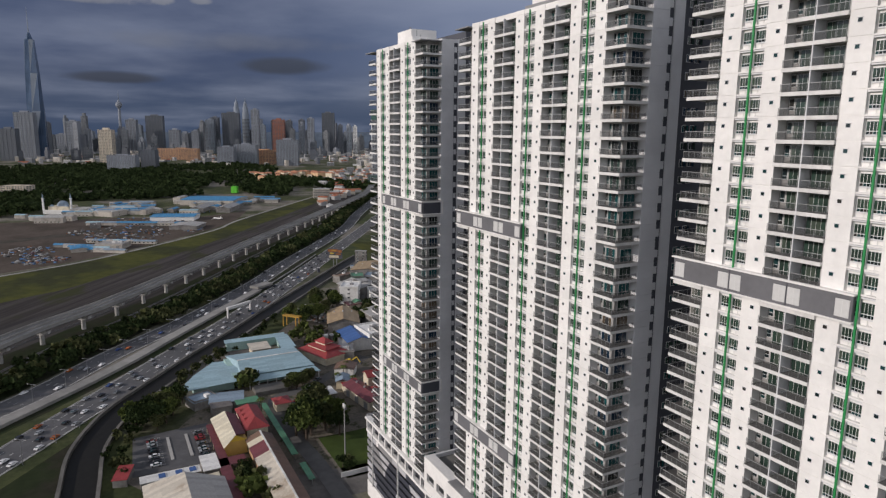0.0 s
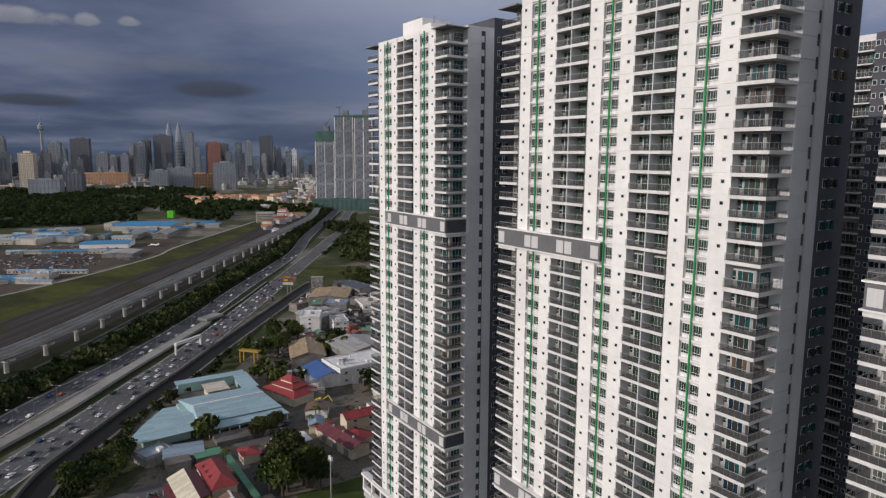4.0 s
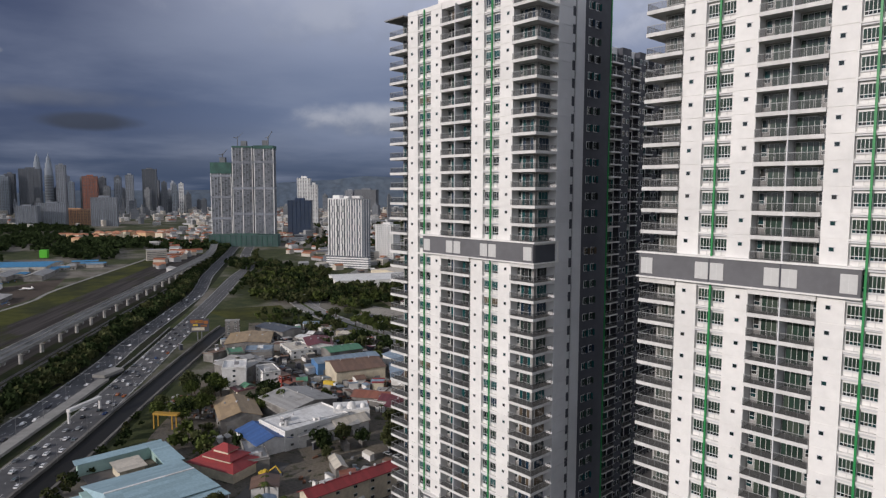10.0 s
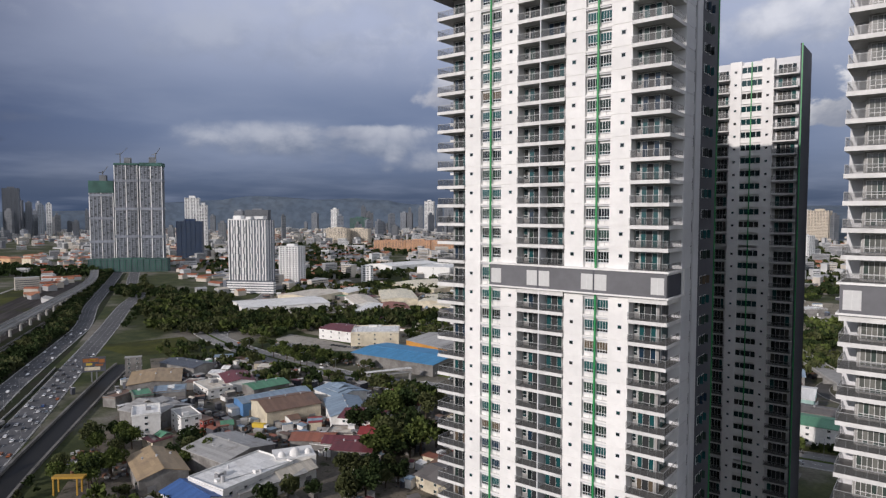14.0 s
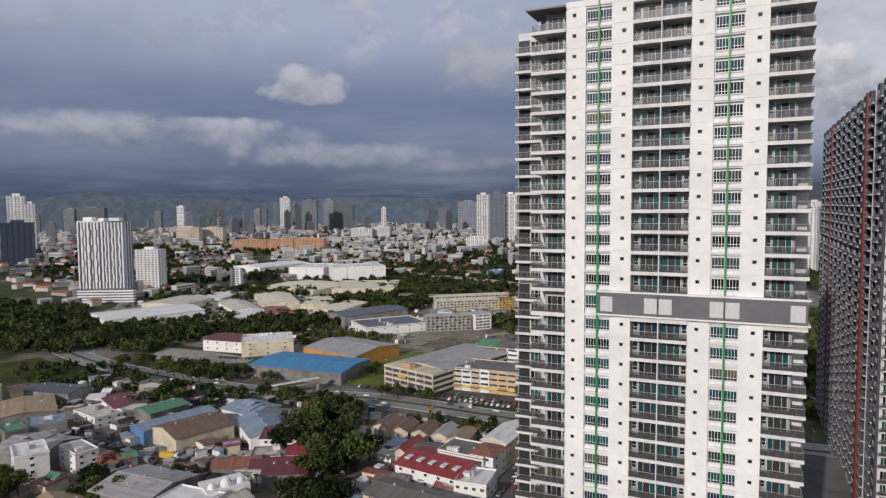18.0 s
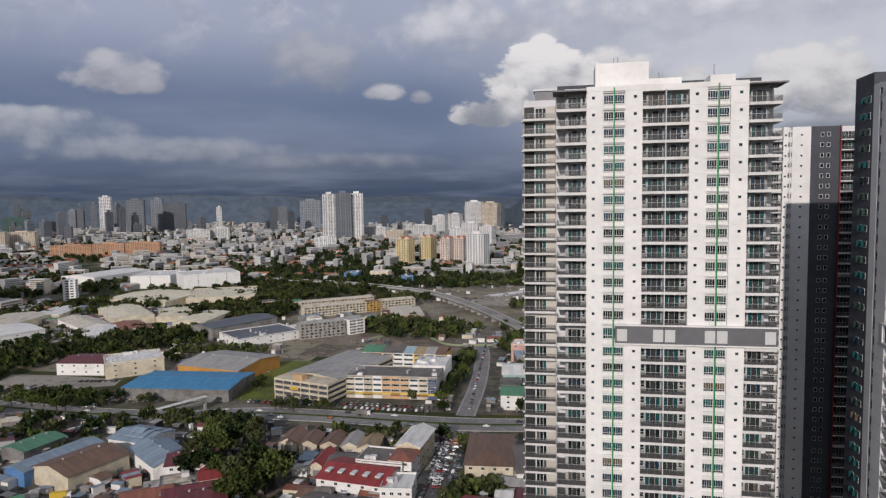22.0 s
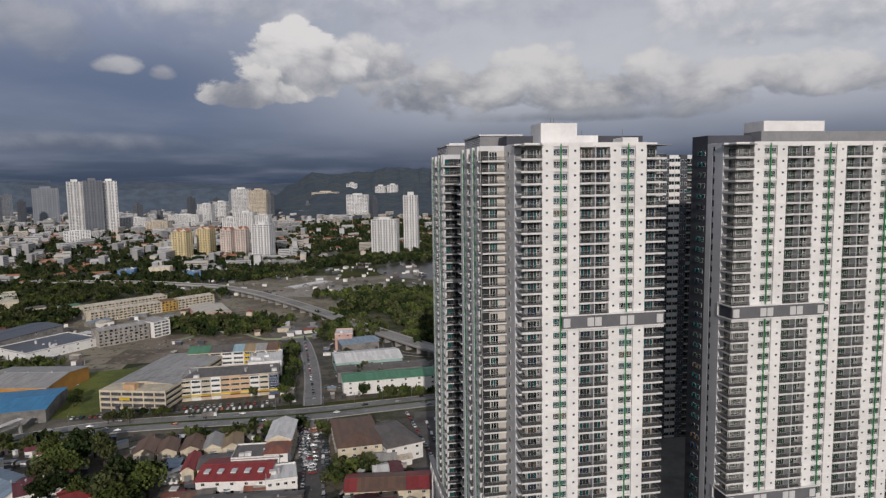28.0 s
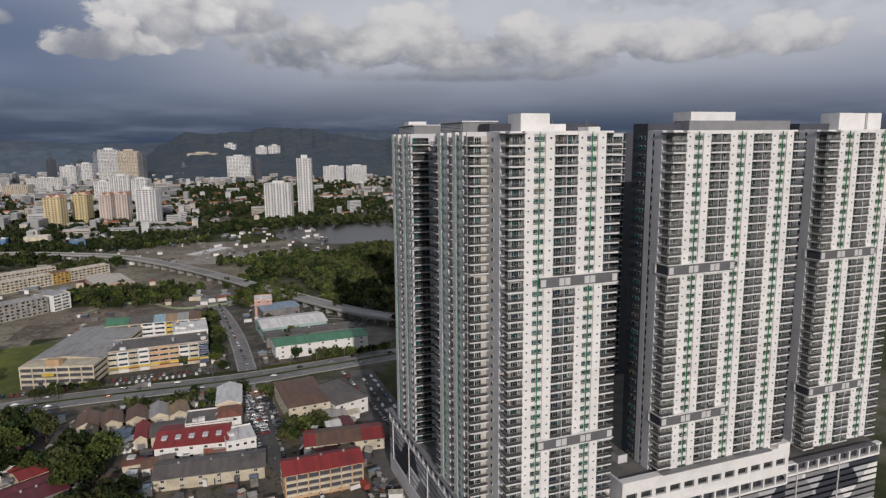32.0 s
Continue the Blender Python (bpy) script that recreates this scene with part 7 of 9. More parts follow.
site = random.Random(12)
for i in range(9):
    hut(-848 + i * 7.5, -36 + i * 5.0 + (i % 3) * 5, 24, 5, 3.0, 58, i)
for i in range(8):
    hut(-868 + i * 4.5, -2 + i * 7.0, 26, 5, 3.0, 62, i + 1)
for i in range(7):
    hut(-1030 + i * 9, -4 + i * 18, site.uniform(16, 30), 8, 4.0, 66, site.randrange(6))
for x0, y0, n in ((-1190, 10, 12), (-1230, 60, 9), (-1150, 90, 8), (-1230, 270, 7), (-1290, 170, 6), (-1120, -60, 6), (-1190, 190, 5)):
    for i in range(n):
        hut(x0 + site.uniform(-45, 45), y0 + site.uniform(-50, 50), site.uniform(14, 42), site.uniform(8, 14), site.uniform(4, 8), 62 + site.choice((0, 0, 90, 10)), site.randrange(6))

stack = Geo()
for cx, cy, rx, ry, k in ((-770, -55, 22, 26, 140), (-830, -70, 40, 26, 110), (-900, 30, 40, 50, 130), (-960, 20, 50, 60, 120), (-1050, 60, 60, 60, 120), (-930, 110, 22, 18, 50), (-1130, 130, 60, 60, 90)):
    for _ in range(k):
        a, r = site.uniform(0, 6.28), math.sqrt(site.random())
        s = site.uniform(0.5, 2.0)
        Geo().box(-s, -s * 0.5, 0, s, s * 0.5, s * site.uniform(0.3, 0.9), site.choice(JUNK + [WALL_BLUE, JUNK[3], JUNK[1]])).into(stack, pose(cx + rx * r * math.cos(a), cy + ry * r * math.sin(a), 0.04, 0, 0, site.uniform(0, 180)))
whole("site_stores", stack, "stacked building stores and vehicles on the bare lot", "stores", kind="stuff")

whole("green_cube", Geo().box(-6, -6, 0, 6, 6, 14, surface("vivid_green_sheet", (0.10, 0.50, 0.03), 0.7)), "vivid green cube-shaped building by the forest", "building", (-1447, 263, 0), 62)


def mosque():
    t = thing("mosque", "pale mosque with domes and two minarets", "mosque", (-1205, -48, 0), 62)
    part("hall", Geo().box(-16, -14, 0, 16, 14, 11, WALL_CREAM), t)
    part("porch", Geo().box(-20, -20, 0, 20, -14, 6, WALL_WHITE), t)
    for x, y, r in ((0, 0, 8.5), (-12, -10, 3), (12, -10, 3)):
        g = Geo()
        z = 11.0
        for k in range(5):
            a0, a1 = k * math.pi / 10, (k + 1) * math.pi / 10
            g.ring(x, y, z + r * math.sin(a0), z + r * math.sin(a1), r * math.cos(a0), max(0.1, r * math.cos(a1)), ROOF_BLUEGREY, 14, k == 4)
        part("dome", g, t)
    for x in (-22, 22):
        g = Geo()
        g.ring(x, -16, 0, 24, 1.6, 1.4, WALL_WHITE, 10)
        g.ring(x, -16, 24, 25, 2.2, 2.2, WALL_WHITE, 10)
        g.ring(x, -16, 25, 33, 1.2, 0.1, ROOF_BLUEGREY, 10)
        part("minaret", g, t)


def aeroplane():
    t = thing("aeroplane", "small white parked aeroplane on the airfield", "aeroplane", (-1020, 158, 0.1), 30)
    g = Geo()
    for x0, x1, r0, r1 in ((-8, -6, 0.3, 1.0), (-6, 4, 1.0, 1.0), (4, 9, 1.0, 0.3)):
        a = [(x0, r0 * math.cos(k * math.pi / 5), 1.9 + r0 * math.sin(k * math.pi / 5)) for k in range(10)]
        b = [(x1, r1 * math.cos(k * math.pi / 5), 1.9 + r1 * math.sin(k * math.pi / 5)) for k in range(10)]
        for k in range(10):
            g.poly([a[k], b[k], b[(k + 1) % 10], a[(k + 1) % 10]], WALL_WHITE)
    part("fuselage", g, t)
    part("wing", Geo().box(-2.2, -9, 1.6, 0.4, 9, 1.85, WALL_WHITE), t)
    part("tailplane", Geo().box(7, -3.2, 2.3, 8.6, 3.2, 2.45, WALL_WHITE), t)
    part("fin", Geo().box(7, -0.12, 2.4, 8.8, 0.12, 5.0, WALL_WHITE), t)
    for x, y in ((-5, 0), (0, -1.6), (0, 1.6)):
        part("wheel", Geo().box(x - 0.3, y - 0.12, -0.1, x + 0.3, y + 0.12, 1.0, DARK), t)


mosque(), aeroplane()

# red-roofed flats and a white quarter below the centre
for i in range(26):
    x, y = -1830 - site.uniform(-60, 90), 390 + i * 8 + site.uniform(-16, 16)
    t = thing("flats", "cream walk-up flats with a red tiled roof", "apartment block", (x, y, 0), site.choice((62, 20, 80)), "red-roofed flats")
    w, d, h = site.uniform(18, 34), 12, site.uniform(9, 16)
    part("wall", Geo().box(-w / 2, -d / 2, 0, w / 2, d / 2, h, WALL_CREAM if i % 3 else WALL_PEACH), t)
    g = Geo()
    g.hip(-w / 2, -d / 2, h, w / 2, d / 2, 3.5, ROOF_TERRA)
    part("roof", g, t)

# white gurdwara beside the temple
t = thing("shrine", "white shrine with three ribbed domes", "shrine", (-372, 186, 0), 60)
part("hall", Geo().box(-9, -7, 0, 9, 7, 10, WALL_WHITE), t)
for x in (-6, 0, 6):
    g = Geo()
    for k in range(5):
        a0, a1 = k * math.pi / 10, (k + 1) * math.pi / 10
        r = 2.6 if x == 0 else 1.8
        g.ring(x, -3, 10 + r * math.sin(a0) * 1.3, 10 + r * math.sin(a1) * 1.3, r * math.cos(a0), max(0.08, r * math.cos(a1)), WALL_WHITE, 12, k == 4)
    part("dome", g, t)
pole = Geo()
pole.ring(0, 0, 0, 24, 0.32, 0.18, CONCRETE, 8)
pole.box(-1.6, -0.4, 22.5, 1.6, 0.4, 23.2, STEEL)
pole.box(-1.2, -0.3, 23.2, 1.2, 0.3, 24.4, SLAB)
whole("floodlight_mast", pole, "tall grey floodlight mast beside the lawn", "mast", (-238, 82, 0))

# ---- high-rises and the skyline ----
T_WHITE = surface("far_white", (0.74, 0.735, 0.72), 0.8, grain=0.3, amount=0.15, big=0.03, vary=0.08)
# These greys are lowered to hold the cloud shade over the city centre.
T_PALE = surface("far_pale_shaded", (0.24, 0.26, 0.295), 0.7, grain=0.3, amount=0.15, big=0.03, vary=0.15)
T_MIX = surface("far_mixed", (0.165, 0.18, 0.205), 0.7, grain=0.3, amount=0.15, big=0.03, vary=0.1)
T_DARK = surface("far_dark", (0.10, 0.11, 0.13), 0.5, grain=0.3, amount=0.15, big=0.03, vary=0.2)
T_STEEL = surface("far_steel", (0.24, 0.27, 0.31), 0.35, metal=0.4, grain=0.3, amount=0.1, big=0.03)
T_GLASS = surface("far_glass", (0.06, 0.10, 0.17), 0.2, metal=0.3, grain=0.2, amount=0.2, big=0.02)
T_BRICK = surface("far_brick", (0.30, 0.12, 0.08), 0.8, grain=0.3, amount=0.15, big=0.03)
T_TAN = surface("far_tan", (0.60, 0.52, 0.41), 0.8, grain=0.3, amount=0.15, big=0.03, vary=0.1)
T_PINK = surface("far_pink", (0.72, 0.61, 0.54), 0.8, grain=0.3, amount=0.15, big=0.03, vary=0.06)
T_YELLOW = surface("far_yellow", (0.74, 0.61, 0.34), 0.8, grain=0.3, amount=0.15, big=0.03, vary=0.05)
T_ORANGE = surface("far_orange", (0.56, 0.32, 0.18), 0.8, grain=0.3, amount=0.15, big=0.03, vary=0.1)
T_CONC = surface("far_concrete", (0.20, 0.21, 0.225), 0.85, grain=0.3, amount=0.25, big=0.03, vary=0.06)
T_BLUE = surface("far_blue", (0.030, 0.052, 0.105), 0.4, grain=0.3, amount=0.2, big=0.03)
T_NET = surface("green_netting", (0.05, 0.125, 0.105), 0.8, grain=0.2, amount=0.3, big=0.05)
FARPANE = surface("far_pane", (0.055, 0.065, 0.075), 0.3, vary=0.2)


def high_rise(label, x, y, w, d, h, turn, mat):
    """A tower of bays: piers and parapet of one part, window strips storey by storey, plant rooms on the roof."""
    t = thing("high_rise", label, "high-rise", (x, y, 0), turn)
    wall = Geo().box(-w / 2, -d / 2, 0, w / 2, d / 2, h, mat)
    storey = 3.4 if h < 130 else 4.6
    if math.hypot(x, y) > 2700:
        storey *= 1.6
    n = max(2, int(h / storey))
    bays = max(2, int(w / (5.5 if h < 130 else 8)))
    g = Geo()
    for k in range(n):
        z = h * (k + 0.3) / n
        z1 = z + h / n * 0.52
        for i in range(bays):
            x0 = -w / 2 + w * (i + (0.14 if i % 2 else 0.30)) / bays
            x1 = -w / 2 + w * (i + (0.70 if i % 2 else 0.86)) / bays
            g.box(x0, -d / 2 - 0.12, z, x1, -d / 2 + 0.1, z1, FARPANE)
        m = max(1, int(d / 8))
        for s in (-1, 1):
            for i in range(m):
                y0 = -d / 2 + d * (i + 0.25) / m
                g.box(s * w / 2 - 0.12, y0, z, s * w / 2 + 0.12, y0 + d / m * 0.5, z1, FARPANE)
    for i in range(0, bays + 1, 2):
        xx = -w / 2 + w * i / bays
        g.box(xx - 0.5, -d / 2 - 0.9, 0, xx + 0.5, -d / 2, h + 0.8, mat)
    part("wall", wall, t)
    part("facade_grid", g, t, kind="stuff")
    part("roof_room", Geo().box(-w * 0.22, -d * 0.2, h, w * 0.2, d * 0.25, h + min(7, h * 0.06), mat), t)
    return t


def supertall(label, x, y, w, d, h, turn, mat):
    t = thing("skyscraper", label, "skyscraper", (x, y, 0), turn)
    g = Geo()
    r = w * 0.42
    zs = ((0, 1.1, 0.0), (0.40, 1.05, 0.2), (0.72, 0.92, 0.35), (1.0, 0.62, 0.5))
    n = 8
    rings = [[(r * s * math.cos(2 * math.pi * i / n + a) * (1 if i % 2 else 0.86), r * s * math.sin(2 * math.pi * i / n + a), h * f) for i in range(n)] for f, s, a in zs]
    for p, q in zip(rings, rings[1:]):
        for i in range(n):
            j = (i + 1) % n
            g.poly([p[i], p[j], q[j]], mat)
            g.poly([p[i], q[j], q[i]], T_STEEL if i % 3 == 0 else mat)
    g.poly(rings[-1], mat)
    part("shaft", g, t)
    s = Geo()
    s.ring(0, 0, h, h * 1.06, r * 0.45, r * 0.12, mat, 8)
    s.ring(0, 0, h * 1.06, h * 1.27, r * 0.07, r * 0.015, T_STEEL, 6)
    part("spire", s, t)


def telecom(label, x, y, w, d, h, turn, mat):
    t = thing("telecom_tower", label, "tower", (x, y, 0), turn)
    g = Geo()
    g.ring(0, 0, 0, h * 0.76, 10, 6.5, mat, 14)
    part("shaft", g, t)
    g = Geo()
    for f0, f1, r0, r1 in ((0.74, 0.78, 7, 17), (0.78, 0.82, 17, 18), (0.82, 0.85, 18, 10), (0.85, 0.88, 10, 5)):
        g.ring(0, 0, h * f0, h * f1, r0, r1, mat, 16)
    part("pod", g, t)
    g = Geo()
    g.ring(0, 0, h * 0.88, h * 1.06, 3.0, 0.6, T_STEEL, 6)
    part("mast", g, t)


def twin_spire(label, x, y, w, d, h, turn, mat):
    t = thing("skyscraper", label, "skyscraper", (x, y, 0), turn)
    g = Geo()
    r = w * 0.5
    for f0, f1, s in ((0, 0.62, 1.0), (0.62, 0.74, 0.9), (0.74, 0.83, 0.72), (0.83, 0.90, 0.5)):
        g.ring(0, 0, h * f0, h * f1, r * s, r * s * 0.97, mat, 16)
    part("shaft", g, t)
    g = Geo()
    g.ring(0, 0, h * 0.90, h * 0.95, r * 0.42, r * 0.12, mat, 10)
    g.ring(0, 0, h * 0.95, h, r * 0.1, r * 0.03, T_STEEL, 6)
    part("spire", g, t)
    g = Geo()
    for k in range(24):
        z = h * 0.62 * (k + 0.4) / 24
        g.ring(0, 0, z, z + h * 0.012, r * 1.02, r * 1.02, FARPANE, 16, False)
    part("windows", g, t, kind="stuff")


def staggered_condo():
    """Condominium slab whose dark window strips jog from side to side every few storeys; the far half has dark walls with white bars."""
    t = thing("high_rise", "white and dark condominium tower with staggered window strips", "high-rise", (-962, 592, 0), 27)
    h, w, d = 110.0, 62.0, 26.0
    part("white_wall", Geo().box(-w / 2, -d / 2, 0, 2, d / 2, h, T_WHITE), t, "white painted half with dark strips")
    part("dark_wall", Geo().box(2, -d / 2 + 2, 0, w / 2, d / 2, h - 2, T_MIX), t, "dark grey half with white bars")
    g = Geo()
    for k in range(27):
        z = 18 + k * 3.35
        jog = 0.9 * ((k // 3) % 2)
        for i in range(7):
            x = -w / 2 + 2.0 + i * 4.4 + (jog if i % 2 else -jog * 0.4)
            g.box(x, -d / 2 - 0.2, z, x + (1.9 if i % 3 else 2.7), -d / 2, z + 3.3, FARPANE if i % 3 != 1 else T_DARK)
        for i in range(6):
            x = 3.4 + i * 4.6 + (0.0 if i % 2 else jog)
            g.box(x, -d / 2 + 1.6, z, x + 1.5, -d / 2 + 2, z + 3.3, T_WHITE)
            g.box(x + 2.3, -d / 2 + 1.7, z + 0.9, x + 3.9, -d / 2 + 2, z + 2.7, FARPANE)
        for i in range(3):
            y = -d / 2 + 3 + i * 8
            g.box(-w / 2 - 0.2, y, z, -w / 2, y + 3, z + 3.3, FARPANE)
            g.box(w / 2, y, z, w / 2 + 0.2, y + 1.5, z + 3.3, T_WHITE)
    part("facade_grid", g, t, kind="stuff")
    g = Geo()
    for k in range(5):
        g.box(-w / 2 - 0.6, -d / 2 - 6, 1 + k * 3.6, w / 2 + 12, -d / 2 + 2, 3.0 + k * 3.6, T_WHITE)
        g.box(-w / 2, -d / 2 - 5.4, 3.0 + k * 3.6, w / 2 + 11.5, -d / 2 + 2, 4.6 + k * 3.6, T_DARK)
    part("parking_deck", g, t, "white and black car park decks")
    part("podium_end", Geo().box(-w / 2 - 6, -d / 2 - 6.5, 0, -w / 2 - 0.7, d / 2, 19, T_DARK), t, "black painted podium end")
    for x0, x1, z1 in ((-26, -14, 5), (-6, 2, 3.5), (8, 22, 4)):
        part("roof_room", Geo().box(x0, -6, h, x1, 6, h + z1, T_WHITE), t)


def site_tower(label, x, y, w, d, h, turn, net):
    """Tower under construction: raw frame with floor edges, pale ribs, white belts, netting at the top, cranes."""
    t = thing("high_rise", label, "high-rise", (x, y, 0), turn)
    part("core", Geo().box(-w / 2 + 1, -d / 2 + 1, 0, w / 2 - 1, d / 2 - 1, h - 6, T_DARK), t)
    g = Geo()
    n = int(h / 4.4)
    for k in range(n):
        z = 6 + (h - 8) * k / n
        g.box(-w / 2, -d / 2, z, w / 2, d / 2, z + 1.5, T_CONC)
        for i in range(6):
            g.box(-w / 2 + w * (i + 0.25) / 6, -d / 2 + 0.7, z + 1.5, -w / 2 + w * (i + 0.70) / 6, -d / 2 + 1.1, z + 3.4, T_PALE if (i * 5 + k * 3) % 4 else FARPANE)
    part("floors", g, t, kind="stuff")
    for i in range(7):
        xx = -w / 2 + w * i / 6
        part("rib", Geo().box(xx - 0.8, -d / 2 - 0.7, 0, xx + 0.8, -d / 2, h - 2, T_PALE if i % 3 else T_WHITE), t)
    for f in (0.30, 0.56, 0.82):
        part("belt", Geo().box(-w / 2 - 0.5, -d / 2 - 1.0, h * f, w / 2 + 0.5, d / 2, h * f + 5.0, T_PALE), t, "pale screen belt round the floors")
    part("net", Geo().box(-w / 2 - 0.9, -d / 2 - 1.3, h - net, w / 2 + 0.9, d / 2 + 0.5, h - 1.0, T_NET), t, "green safety netting round the top floors")
    part("lift_core", Geo().box(-w * 0.12, -5, h - 6, w * 0.16, 6, h + 11, T_CONC), t)


def tower_crane(x, y, z, reach, turn):
    t = thing("tower_crane", "slim tower crane on top of the building site", "crane", (x, y, 0), turn)
    part("mast", Geo().box(-0.9, -0.9, z - 12, 0.9, 0.9, z + 16, T_CONC), t)
    g = Geo()
    slope(g, (0.8, -0.7, z + 13), (reach, -0.7, z + 27), (reach, 0.7, z + 27), (0.8, 0.7, z + 13), T_CONC, 1.2)
    part("jib", g, t)
    part("counter_jib", Geo().box(-9, -0.8, z + 12, 0, 0.8, z + 13.4, T_CONC), t)


staggered_condo()
high_rise("white hotel block with orange stripes", -1008, 706, 35, 25, 63, 21, T_WHITE)
high_rise("small white tower with a blue top", -909, 784, 16, 12, 30, 21, T_WHITE)
site_tower("tall concrete tower under construction with pale belts", -1498, 676, 44, 30, 222, 49, 5)
site_tower("tall concrete tower under construction with pale belts", -1449, 703, 42, 30, 222, 49, 8)
site_tower("concrete tower under construction with green netting on top", -1548, 648, 46, 30, 186, 49, 26)
tower_crane(-1512, 668, 228, 14, 70)
tower_crane(-1440, 706, 226, 12, 20)
tower_crane(-1548, 648, 190, 12, 100)
high_rise("podium wrapped in green netting", -1442, 648, 147, 30, 26, 49, T_NET)
high_rise("blue glass block under construction", -1679, 925, 62, 30, 96, 49, T_BLUE)
high_rise("white slab block", -2108, 1194, 44, 30, 165, 49, T_WHITE)
high_rise("white slab block", -2081, 1216, 26, 18, 142, 49, T_WHITE)
supertall("glass supertall tower with a spire", -3527, -211, 87, 30, 518, 62, T_GLASS)
telecom("slender telecom tower with a round pod", -4350, 157, 57, 30, 337, 62, T_PALE)
twin_spire("twin tower with a stepped spire", -4080, 773, 44, 30, 323, 62, T_STEEL)
twin_spire("twin tower with a stepped spire", -4055, 820, 44, 30, 317, 62, T_STEEL)
# White blocks of the centre take the pale grey darkened for cloud shade.
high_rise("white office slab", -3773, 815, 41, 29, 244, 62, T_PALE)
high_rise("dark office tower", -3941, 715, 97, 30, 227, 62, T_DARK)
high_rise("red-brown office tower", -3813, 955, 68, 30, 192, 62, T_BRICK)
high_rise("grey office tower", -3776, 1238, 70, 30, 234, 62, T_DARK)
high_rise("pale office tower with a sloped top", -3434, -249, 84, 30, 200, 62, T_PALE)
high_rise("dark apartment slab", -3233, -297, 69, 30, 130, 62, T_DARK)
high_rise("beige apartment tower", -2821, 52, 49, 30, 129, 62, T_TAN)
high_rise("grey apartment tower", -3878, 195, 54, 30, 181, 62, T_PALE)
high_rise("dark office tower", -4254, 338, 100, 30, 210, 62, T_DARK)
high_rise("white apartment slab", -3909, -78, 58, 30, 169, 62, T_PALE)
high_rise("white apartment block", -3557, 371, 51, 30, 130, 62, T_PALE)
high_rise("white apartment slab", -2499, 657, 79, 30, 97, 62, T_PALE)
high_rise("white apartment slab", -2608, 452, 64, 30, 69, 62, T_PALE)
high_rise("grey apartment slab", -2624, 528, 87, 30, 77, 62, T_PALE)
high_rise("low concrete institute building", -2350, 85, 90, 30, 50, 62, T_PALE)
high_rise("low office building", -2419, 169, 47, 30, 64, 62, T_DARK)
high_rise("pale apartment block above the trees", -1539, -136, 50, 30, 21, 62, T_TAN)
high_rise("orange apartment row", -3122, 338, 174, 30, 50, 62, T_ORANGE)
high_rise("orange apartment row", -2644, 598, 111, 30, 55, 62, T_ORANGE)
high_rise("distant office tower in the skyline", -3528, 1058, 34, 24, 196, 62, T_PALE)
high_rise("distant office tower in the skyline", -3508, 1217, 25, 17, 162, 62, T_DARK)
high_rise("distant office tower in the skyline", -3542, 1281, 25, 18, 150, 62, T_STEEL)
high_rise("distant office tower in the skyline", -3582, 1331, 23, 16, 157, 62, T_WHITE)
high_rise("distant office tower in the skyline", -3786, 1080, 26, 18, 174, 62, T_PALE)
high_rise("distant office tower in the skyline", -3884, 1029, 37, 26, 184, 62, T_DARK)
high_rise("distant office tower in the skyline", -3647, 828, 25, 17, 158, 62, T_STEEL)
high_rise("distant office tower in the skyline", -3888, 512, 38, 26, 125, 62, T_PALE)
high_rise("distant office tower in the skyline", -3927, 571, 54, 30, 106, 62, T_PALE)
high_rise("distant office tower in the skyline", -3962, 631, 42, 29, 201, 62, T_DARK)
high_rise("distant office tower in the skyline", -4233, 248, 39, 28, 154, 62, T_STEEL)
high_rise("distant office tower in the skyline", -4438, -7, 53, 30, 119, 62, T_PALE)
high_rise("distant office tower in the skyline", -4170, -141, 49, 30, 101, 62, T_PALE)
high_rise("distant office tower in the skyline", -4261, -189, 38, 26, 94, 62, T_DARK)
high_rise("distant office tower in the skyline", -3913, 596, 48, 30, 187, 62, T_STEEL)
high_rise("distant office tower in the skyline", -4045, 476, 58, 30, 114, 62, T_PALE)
high_rise("distant apartment tower", -3142, 2101, 53, 30, 123, 21, T_PALE)
high_rise("distant apartment tower", -3018, 2123, 136, 30, 128, 21, T_DARK)
high_rise("distant apartment tower", -3075, 2723, 40, 28, 134, 21, T_WHITE)
high_rise("distant apartment tower", -3198, 2674, 37, 26, 108, 21, T_MIX)
high_rise("distant apartment tower", -2663, 2882, 34, 24, 112, 21, T_PALE)
high_rise("distant apartment tower", -2626, 2895, 31, 22, 111, 21, T_DARK)
high_rise("distant apartment tower", -2517, 2942, 53, 30, 178, 21, T_WHITE)
high_rise("distant apartment tower", -2152, 2672, 75, 30, 158, 21, T_MIX)
high_rise("distant apartment tower", -2177, 2872, 53, 30, 162, 21, T_PALE)
high_rise("distant apartment tower", -2091, 2884, 105, 30, 137, 21, T_DARK)
high_rise("distant apartment tower", -1998, 3139, 25, 17, 117, 21, T_WHITE)
high_rise("distant apartment tower", -1696, 3263, 44, 30, 114, 21, T_MIX)
high_rise("distant apartment tower", -1372, 2850, 94, 30, 144, 21, T_PALE)
high_rise("large cluster tower with pale bays", -1014, 2134, 44, 30, 164, 21, T_WHITE)
high_rise("large cluster tower with pale bays", -963, 2133, 51, 30, 167, 21, T_MIX)
high_rise("large cluster tower with pale bays", -925, 2169, 44, 30, 165, 21, T_WHITE)
high_rise("cream flats with many windows", -1970, 1712, 82, 30, 57, 21, T_TAN)
high_rise("cream flats with many windows", -1931, 1786, 86, 30, 54, 21, T_TAN)
high_rise("orange apartment row", -1502, 1495, 101, 30, 31, 21, T_ORANGE)
